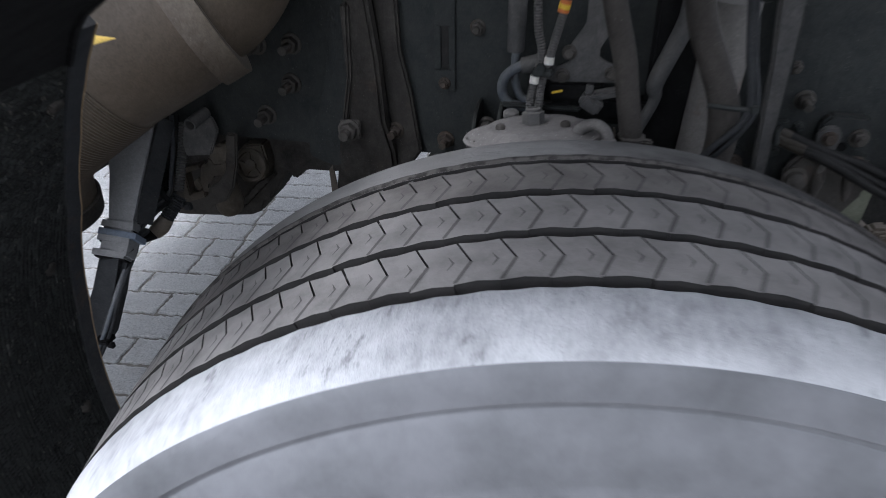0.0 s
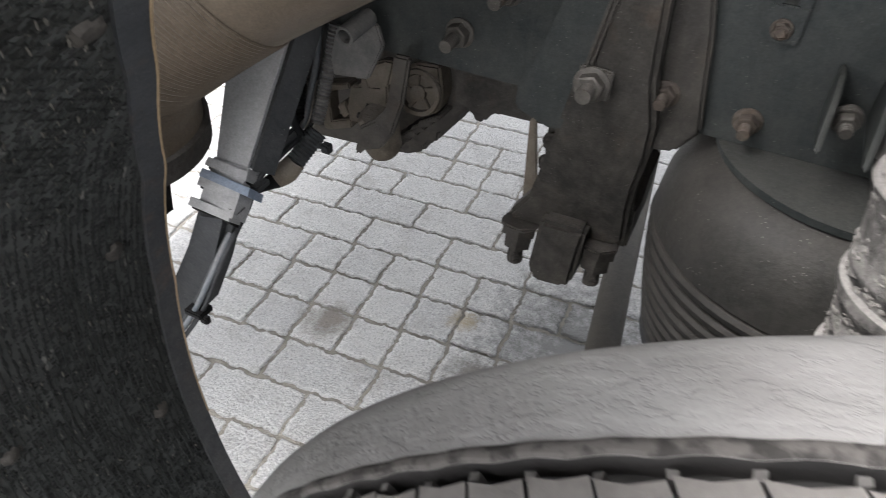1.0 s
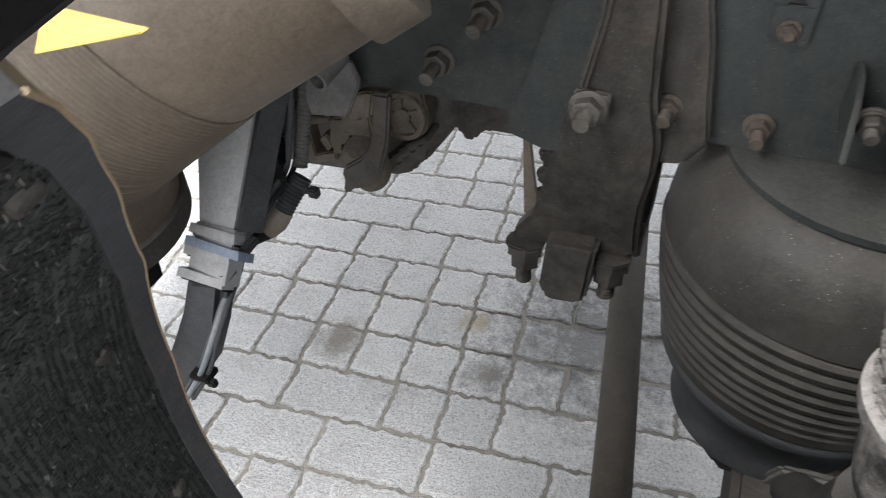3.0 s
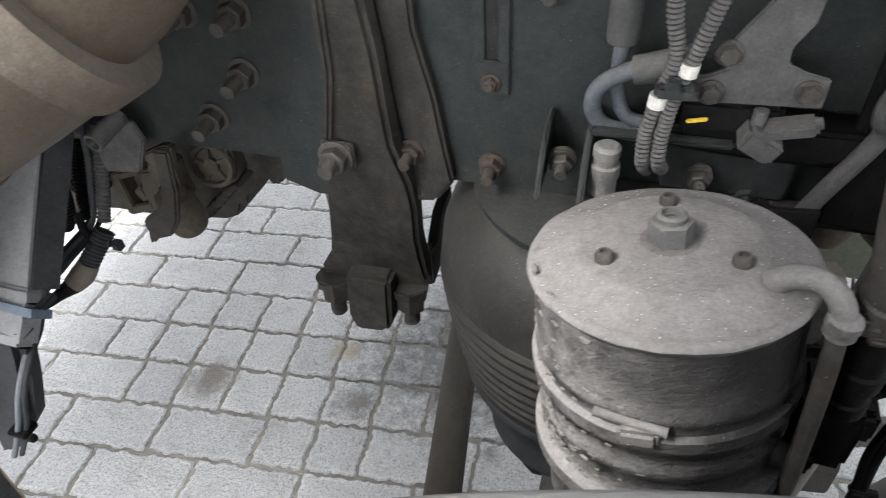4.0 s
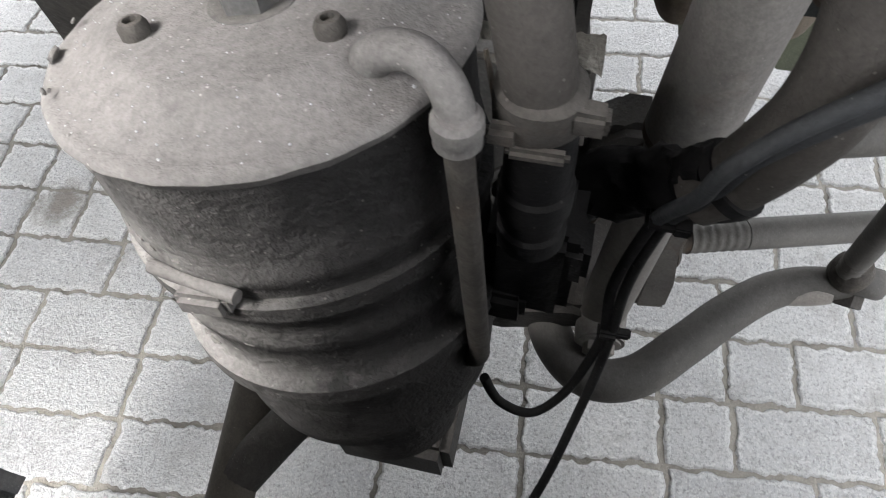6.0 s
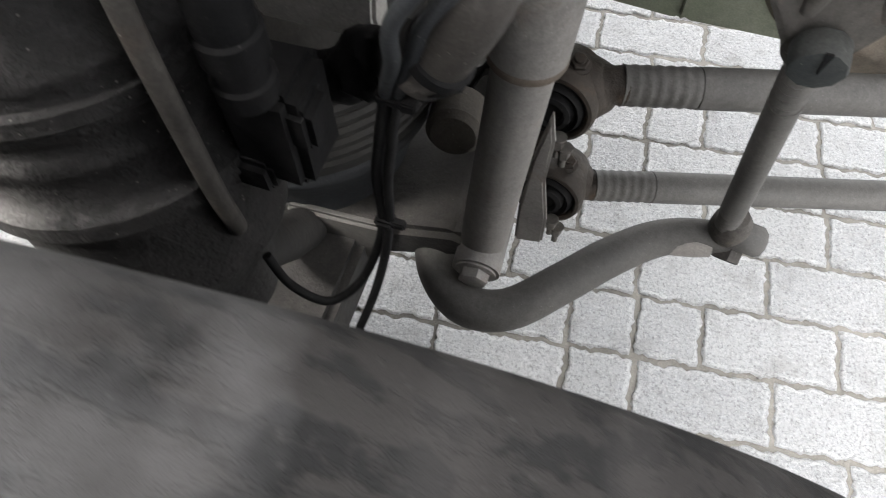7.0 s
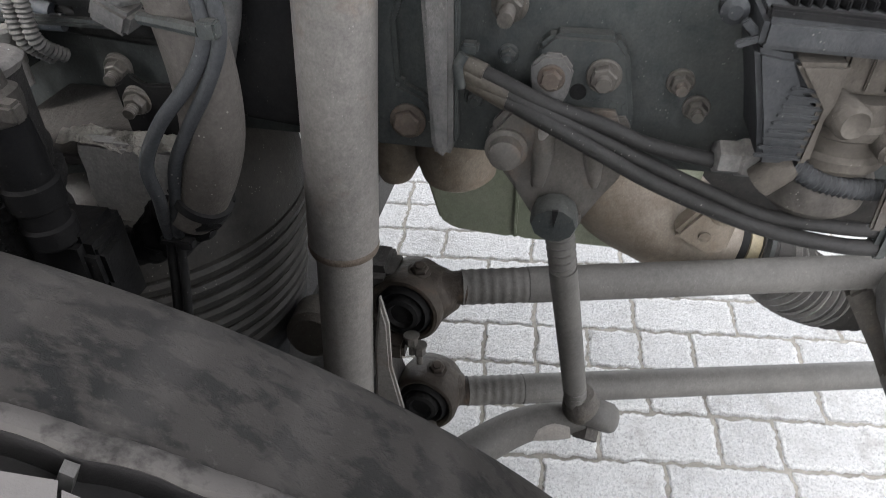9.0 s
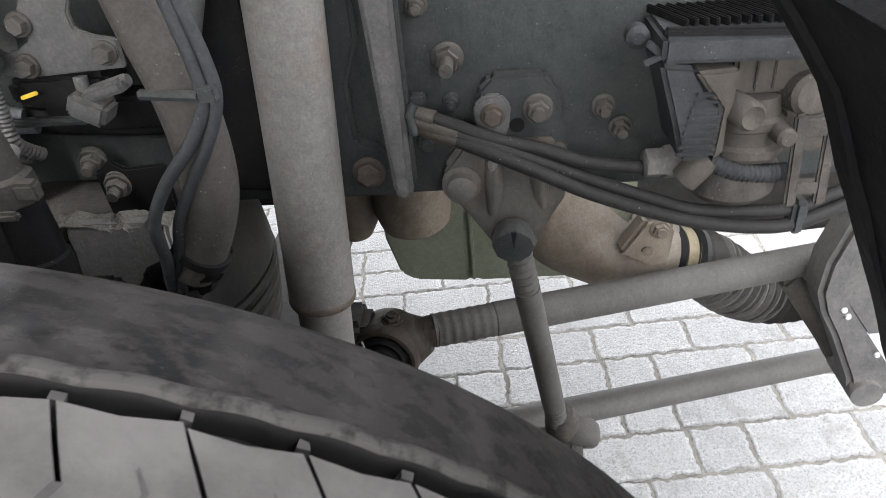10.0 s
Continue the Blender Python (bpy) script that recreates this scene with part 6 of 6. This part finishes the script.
part("gearbox", shaken(block((-0.75, 1.10, 1.08), (1.1, 0.42, 0.50), 0.05), 0.012, 7), M_ENGINE, eng)
far_rail = single("chassis_rail", joined(block((0.05, 1.452, 0.986), (3.3, 0.010, 0.296), 0.0), block((0.05, 1.41, 0.844), (3.3, 0.084, 0.010), 0.0)), M_FRAME, (0.05, 1.45, 0.838), "dark grey far chassis side rail", "truck frame")
# Unseen slabs added to block daylight; their gap lets it reach the chamber.
cab = thing("cab_shade_slabs", (-0.42, 0.78, 1.47), "unseen dark slabs added to block daylight, where the cab would be", "cab")
part("shade_roof", block((-0.795, 1.27, 1.50), (1.75, 1.42, 0.06), 0.01), M_ENGINE, cab)
part("shade_roof_side", block((-0.585, 0.33, 1.50), (2.17, 0.46, 0.06), 0.01), M_ENGINE, cab)
part("shade_roof_step", block((0.075, -0.16, 1.50), (0.85, 0.52, 0.06), 0.01), M_ENGINE, cab)
part("shade_roof_corner", block((-1.215, -0.16, 1.50), (0.91, 0.52, 0.06), 0.01), M_ENGINE, cab)
part("side", block((0.075, -0.43, 2.08), (0.85, 0.05, 1.42), 0.01), M_ENGINE, cab)
part("shade_front", block((-1.69, 0.78, 0.91), (0.04, 2.4, 1.18), 0.01), M_ENGINE, cab)


# ---- front wheel ----
TYRE = pose(0, 0, 0.538, 0, 0, 9.0)
RADIUS = 0.538
wheel = thing("truck_tyre", (0.016, -0.10, 0.0), "worn dusty wide truck tyre on a grey steel rim", "tyre")


def crown(a):
    """Tread radius at the distance a outwards from the innermost groove."""
    return RADIUS - 0.0042 * ((a - 0.099) / 0.12) ** 2


def placed(bm):
    bmesh.ops.transform(bm, matrix=TYRE, verts=bm.verts)
    return bm


def turned(profile, seg=160, wavy=0):
    """Turns (outward distance, radius) round the wheel's axle."""
    bm = bmesh.new()
    rings = []
    for i, (a, r) in enumerate(profile):
        w = 0.0016 if wavy and i < 4 else 0.0
        ring = []
        for k in range(seg):
            t = 2 * math.pi * k / seg
            ph = 98 * t
            ring.append(bm.verts.new((r * math.sin(t), -(a + w * wavy * abs(math.sin(ph / 2)) ** 3), r * math.cos(t))))
        rings.append(ring)
    for i, (p, q2) in enumerate(zip(rings, rings[1:])):
        for k in range(seg):
            bm.faces.new((p[k], p[(k + 1) % seg], q2[(k + 1) % seg], q2[k])).material_index = 1 if wavy and i == 0 else 0
    return placed(bm)


GROOVES = (0.0, 0.066, 0.132, 0.193)
GW = 0.0046
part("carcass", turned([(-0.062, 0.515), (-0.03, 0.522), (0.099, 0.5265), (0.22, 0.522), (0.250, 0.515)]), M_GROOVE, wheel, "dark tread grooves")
tread_inner = part("inner_sidewall", turned([(-0.0055, crown(0.0) - 0.016), (-0.0060, crown(0.0) - 0.001), (-0.008, crown(0.0)), (-0.030, crown(-0.03)), (-0.050, crown(-0.05)), (-0.064, 0.5290), (-0.072, 0.5255), (-0.0770, 0.519), (-0.0790, 0.509), (-0.081, 0.49),
                                              (-0.083, 0.45), (-0.084, 0.41), (-0.076, 0.36), (-0.060, 0.315), (-0.045, 0.292)], 528, 1), M_INNER, wheel, "inner shoulder with dust blotches")
tread_inner.data.materials.append(M_GROOVE)
part("groove_rim", turned([(-0.0061, crown(0.0) - 0.0010), (-0.0072, crown(0.0) + 0.0011), (-0.0100, crown(0.0) + 0.0017), (-0.0128, crown(0.0) + 0.0009), (-0.0142, crown(-0.0142) - 0.0004)], 528, 1), M_WORN, wheel, "pale worn bead along the groove").data.materials.append(M_WORN)
part("outer_sidewall", turned([(0.1985, crown(0.193) - 0.016), (0.1990, crown(0.193) - 0.001), (0.201, crown(0.193)), (0.222, crown(0.222)), (0.243, crown(0.243)), (0.252, 0.5295), (0.2585, 0.5260), (0.2605, 0.5247)], 528, -1), M_SHOULDER, wheel,
     "chalky pale outer shoulder").data.materials.append(M_GROOVE)
part("sidewall", turned([(0.2605, 0.5247), (0.2622, 0.5230), (0.2650, 0.518), (0.2665, 0.508), (0.2680, 0.499), (0.2665, 0.4965), (0.2665, 0.4935), (0.2695, 0.490), (0.275, 0.465), (0.279, 0.44), (0.278, 0.435), (0.2805, 0.43), (0.282, 0.39), (0.272, 0.33), (0.260, 0.298), (0.250, 0.292)], 200), M_SIDEWALL, wheel, "dark grey outer sidewall")

BLOCKS = 98


def pitch_angle(k):
    """Where a tread pitch begins; the pitches vary in length round the tyre."""
    u = 2 * math.pi * k / BLOCKS - math.pi
    return u + 0.33 * (1 - math.cos(u))
random.seed(5)
for g, (a0, a1) in enumerate(zip(GROOVES, GROOVES[1:])):
    a0, a1 = a0 + GW, a1 - GW
    bm, cuts = bmesh.new(), bmesh.new()
    gap, tip = 0.0009 / RADIUS, 0.0115 / RADIUS
    for k in range(BLOCKS):
        e0, e1 = pitch_angle(k + 0.37 * g), pitch_angle(k + 1 + 0.37 * g)
        n2 = 4
        grid = []
        for j in range(n2 + 1):
            u = j / n2
            a = a0 + (a1 - a0) * u
            slit = gap if u < 0.6 else gap * 0.15
            t0, t1 = e0 + slit, e1 - slit
            bend = tip * (1 - abs(2 * u - 1)) * (1 if g != 1 else 1)
            wob = 0.0013 * random.uniform(-1, 1) if j in (0, n2) else 0.0
            row = []
            for s in (0.0, 0.5, 1.0):
                t = t0 + (t1 - t0) * s + bend
                row.append((t, a + (wob + (0.0022 if s == 0.5 else 0.0) * (1 if j == 0 else -1) if j in (0, n2) else 0.0), crown(a)))
            grid.append(row)
        top = [[bm.verts.new((r * math.sin(t), -a, r * math.cos(t))) for t, a, r in row] for row in grid]
        low = [[bm.verts.new(((r - 0.013) * math.sin(t), -a, (r - 0.013) * math.cos(t))) for t, a, r in row] for row in grid]
        for j in range(n2):
            for s in range(2):
                bm.faces.new((top[j][s], top[j][s + 1], top[j + 1][s + 1], top[j + 1][s]))
            for s in (0, 2):
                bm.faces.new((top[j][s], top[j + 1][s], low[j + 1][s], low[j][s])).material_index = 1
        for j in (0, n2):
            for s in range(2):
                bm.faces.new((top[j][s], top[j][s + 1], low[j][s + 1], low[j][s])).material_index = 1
        tm = (t0 + t1) / 2 + tip * 0.9
        am = (a0 + a1) / 2
        w = 0.0009 / RADIUS
        strip = [(tm + 0.004 / RADIUS * (1 - abs(v)), am + v * 0.0085) for v in (-1, -0.5, 0, 0.5, 1)]
        rr = crown(am) + 0.0003
        pts = [[cuts.verts.new((rr * math.sin(t + e), -a, rr * math.cos(t + e))) for e in (-w * (1.1 - abs(i - 2) * 0.4), w * (1.1 - abs(i - 2) * 0.4))] for i, (t, a) in enumerate(strip)]
        for p, q2 in zip(pts, pts[1:]):
            cuts.faces.new((p[0], p[1], q2[1], q2[0]))
        strip = [(e0 + tip * (1 - abs(2 * u - 1)), a0 + (a1 - a0) * u) for u in (0.5, 0.66, 0.82, 0.97)]
        pts = [[cuts.verts.new((rr2 * math.sin(t + e), -a, rr2 * math.cos(t + e))) for e in (-0.0016 / RADIUS, 0.0016 / RADIUS) for rr2 in (crown(a) + 0.0003,)] for t, a in strip]
        for p, q2 in zip(pts, pts[1:]):
            cuts.faces.new((p[0], p[1], q2[1], q2[0]))
    part("tread_rib", placed(bm), M_TREAD if g else M_TREADSHADED, wheel, "worn tread rib with chevron sipes", 30).data.materials.append(M_GROOVE)
    # Strips lie on the tread; their grey is the shade of shallow sipes.
    tagged(part("sipe_pattern", placed(cuts), M_SIPE, wheel), "grey strips for the shade in shallow sipes", kind="stuff")
# small stone ejectors in the grooves
for a in GROOVES[:2]:
    bits = bmesh.new()
    for k in range(BLOCKS):
        t = pitch_angle(k + 0.37 * GROOVES.index(a))
        bmesh.ops.create_cube(bits, size=1.0, matrix=Matrix.Rotation(t, 4, "Y") @ Matrix.Translation((0, -a + random.uniform(-0.0015, 0.0015), 0.5275)) @ Matrix.Diagonal((0.0045, 0.004, random.uniform(0.006, 0.012), 1)))
    tagged(part("ejector_strip", placed(shaken(bits, 0.001, 200)), M_SIPE, wheel), "small rubber lugs in the groove", kind="stuff")
rim = part("rim", turned([(0.250, 0.294), (0.262, 0.300), (0.266, 0.296), (0.258, 0.285), (0.22, 0.275), (0.15, 0.262), (0.11, 0.22), (0.10, 0.14), (0.16, 0.12), (0.17, 0.05)], 96), M_PALE, wheel, "grey steel rim")
part("hub", placed(lathe([(0.11, 0.08), (0.11, 0.20), (0.08, 0.24), (0, 0.25)], (0, 0, 0), (0, -1, 0), 40)), M_CAST, rim)
for k in range(10):
    t = 2 * math.pi * k / 10
    part("wheel_nut", placed(hex_bolt((0.168 * math.sin(t), -0.105, 0.168 * math.cos(t)), (0, -1, 0), 0.018, 0.03, 0.02)), M_BOLT, rim)


# ---- paved ground ----
me_ground = bmesh.new()
bmesh.ops.create_grid(me_ground, x_segments=2, y_segments=2, size=600.0)
bmesh.ops.translate(me_ground, verts=me_ground.verts, vec=(0, 0, -0.0042))
ground = to_object("ground", me_ground, M_SAND)
tagged(ground, "sandy paved yard ground reaching to the horizon", "ground", kind="structure")
BASE[ground.name] = V(0, 0, 0)

ROW, SLANT, UNIT = 0.1208, radians(7.0), 0.1195
LENGTHS = (UNIT, 2 * UNIT)
random.seed(21)
# cross joints along the rows that stay in view, counted in stone units
JOINTS = {-4: (-12, -10, 2, 4, 6), -3: (-11, -10, -8, 1, 3, 5, 7), -2: (-12, -10, -8, 0, 1, 2, 4, 6), -1: (-13, -11, -9, -8, -7, -1, 1, 3, 5, 7), 0: (-14, -12, -11, -10, -9, -8, -7, -6, 0, 2, 4, 5, 7),
          1: (-13, -12, -11, -10, -9, -8, -7, -5, 0, 1, 3, 4, 6), 2: (-14, -12, -11, -10, -9, -8, -7, -6, 0, 1, 2, 3, 4, 6), 3: (-13, -11, -9, -7, 1, 3, 5, 7), 4: (-14, -12, -10, -8, 0, 2, 4, 6), 5: (-12, -11, -9, -8, -1, 1, 3),
          6: (-12, -10, -9, -8, 0, 2, 4)}


def paver_outline(length, rng):
    """One interlocking stone with waved, chipped edges; centred. Neighbours share the wave."""
    hl, hw = length / 2 - 0.0032, ROW / 2 - 0.0034
    pts = []
    for (x0, y0), (x1, y1), n2 in (((-hl, -hw), (hl, -hw), int(length / 0.0085)), ((hl, -hw), (hl, hw), 14), ((hl, hw), (-hl, hw), int(length / 0.0085)), ((-hl, hw), (-hl, -hw), 14)):
        nx, ny = (y1 - y0), -(x1 - x0)
        ln = math.hypot(nx, ny)
        for k in range(n2):
            u = k / n2
            edge = min(1.0, 6 * min(u, 1 - u))
            w = edge * rng.uniform(-0.0042, 0.0022) - (0.0035 if k == 0 else 0.0)
            x, y = x0 + (x1 - x0) * u + w * nx / ln, y0 + (y1 - y0) * u + w * ny / ln
            pts.append((x + 0.0034 * math.sin(2 * math.pi * y / ROW), y + 0.0022 * math.sin(4 * math.pi * x / UNIT)))
    return pts


def paver_verts(length, rng):
    o = paver_outline(length, rng)
    # a crumbled arris, paler than the face
    inner = []
    for x, y in o:
        w = rng.uniform(0.014, 0.024)
        inner.append((x * (1 - w / length), y * (1 - w / ROW), rng.uniform(-0.0004, 0.0004)))
    top = [(x * (1 - 0.007 / length), y * (1 - 0.007 / ROW), rng.uniform(-0.0022, 0.0018)) for x, y in o]
    rim2 = [(x, y, -0.0030) for x, y in o]
    low = [(x, y, -0.012) for x, y in o]
    return inner, top, rim2, low


def paver_faces(n2, off=0):
    f = [tuple(off + k for k in range(n2))]
    for k in range(n2):
        j = (k + 1) % n2
        for ring in range(3):
            a, b3 = off + ring * n2, off + (ring + 1) * n2
            f.append((b3 + k, b3 + j, a + j, a + k))
    return f


def paver_slots(n2):
    return [0] + [1, 0, 0] * n2


SHAPES = {}
for li, length in enumerate(LENGTHS):
    for v in range(7):
        rings = paver_verts(length, random)
        me = bpy.data.meshes.new("paver")
        me.from_pydata(sum(rings, []), [], paver_faces(len(rings[0])))
        me.polygons.foreach_set("use_smooth", [True] * len(me.polygons))
        me.set_sharp_from_angle(angle=radians(28))
        me.materials.append(M_PAVER)
        me.materials.append(M_PAVEREDGE)
        me.polygons.foreach_set("material_index", paver_slots(len(rings[0])))
        SHAPES[li, v] = me
cs, sn = math.cos(SLANT), math.sin(SLANT)
far_v, far_f, far_slots = [], [], []
spots = []
for row in range(-43, 47):
    v = 0.728 + ROW * (row + 0.5)
    known = JOINTS.get(row, ())
    k = -36 + random.randrange(2)
    while k < 38:
        if known and known[0] <= k < known[-1]:
            nxt = min(min(j for j in known if j > k), k + 2)
        else:
            nxt = k + random.choices((1, 2), (0.34, 0.66))[0]
            if known and k < known[0] < nxt:
                nxt = known[0]
        uc = 0.357 + UNIT * (k + nxt) / 2
        x, y = uc * cs - v * sn, uc * sn + v * cs
        spots.append((abs(x + 0.05) * 0.75 + abs(y - 1.0), x, y, nxt - k - 1))
        k = nxt
spots.sort()
for k, (_, x, y, li) in enumerate(spots):
    if k < 300:
        ob = new("paver", SHAPES[li, random.randrange(7)])
        ob.parent = ground
        ob.matrix_basis = Matrix.Translation((x, y, random.uniform(-0.0012, 0.0012))) @ Euler((random.gauss(0, 0.006), random.gauss(0, 0.006), SLANT + random.gauss(0, 0.008) + (math.pi if random.random() < 0.5 else 0))).to_matrix().to_4x4()
    else:
        rings = paver_verts(LENGTHS[li], random)
        a = SLANT + random.gauss(0, 0.006)
        off = len(far_v)
        ca, sa, dz = math.cos(a), math.sin(a), random.uniform(-0.0012, 0.0012)
        far_v += [(x + px * ca - py * sa, y + px * sa + py * ca, pz + dz) for px, py, pz in sum(rings, [])]
        far_f += paver_faces(len(rings[0]), off)
        far_slots += paver_slots(len(rings[0]))
me = bpy.data.meshes.new("paving")
me.from_pydata(far_v, [], far_f)
me.polygons.foreach_set("use_smooth", [True] * len(me.polygons))
me.set_sharp_from_angle(angle=radians(28))
me.materials.append(M_PAVERFAR)
me.materials.append(M_PAVEREDGEFAR)
me.polygons.foreach_set("material_index", far_slots)
paving = new("paving", me)
paving.parent = ground
tagged(paving, "grey concrete block paving further out", kind="stuff")
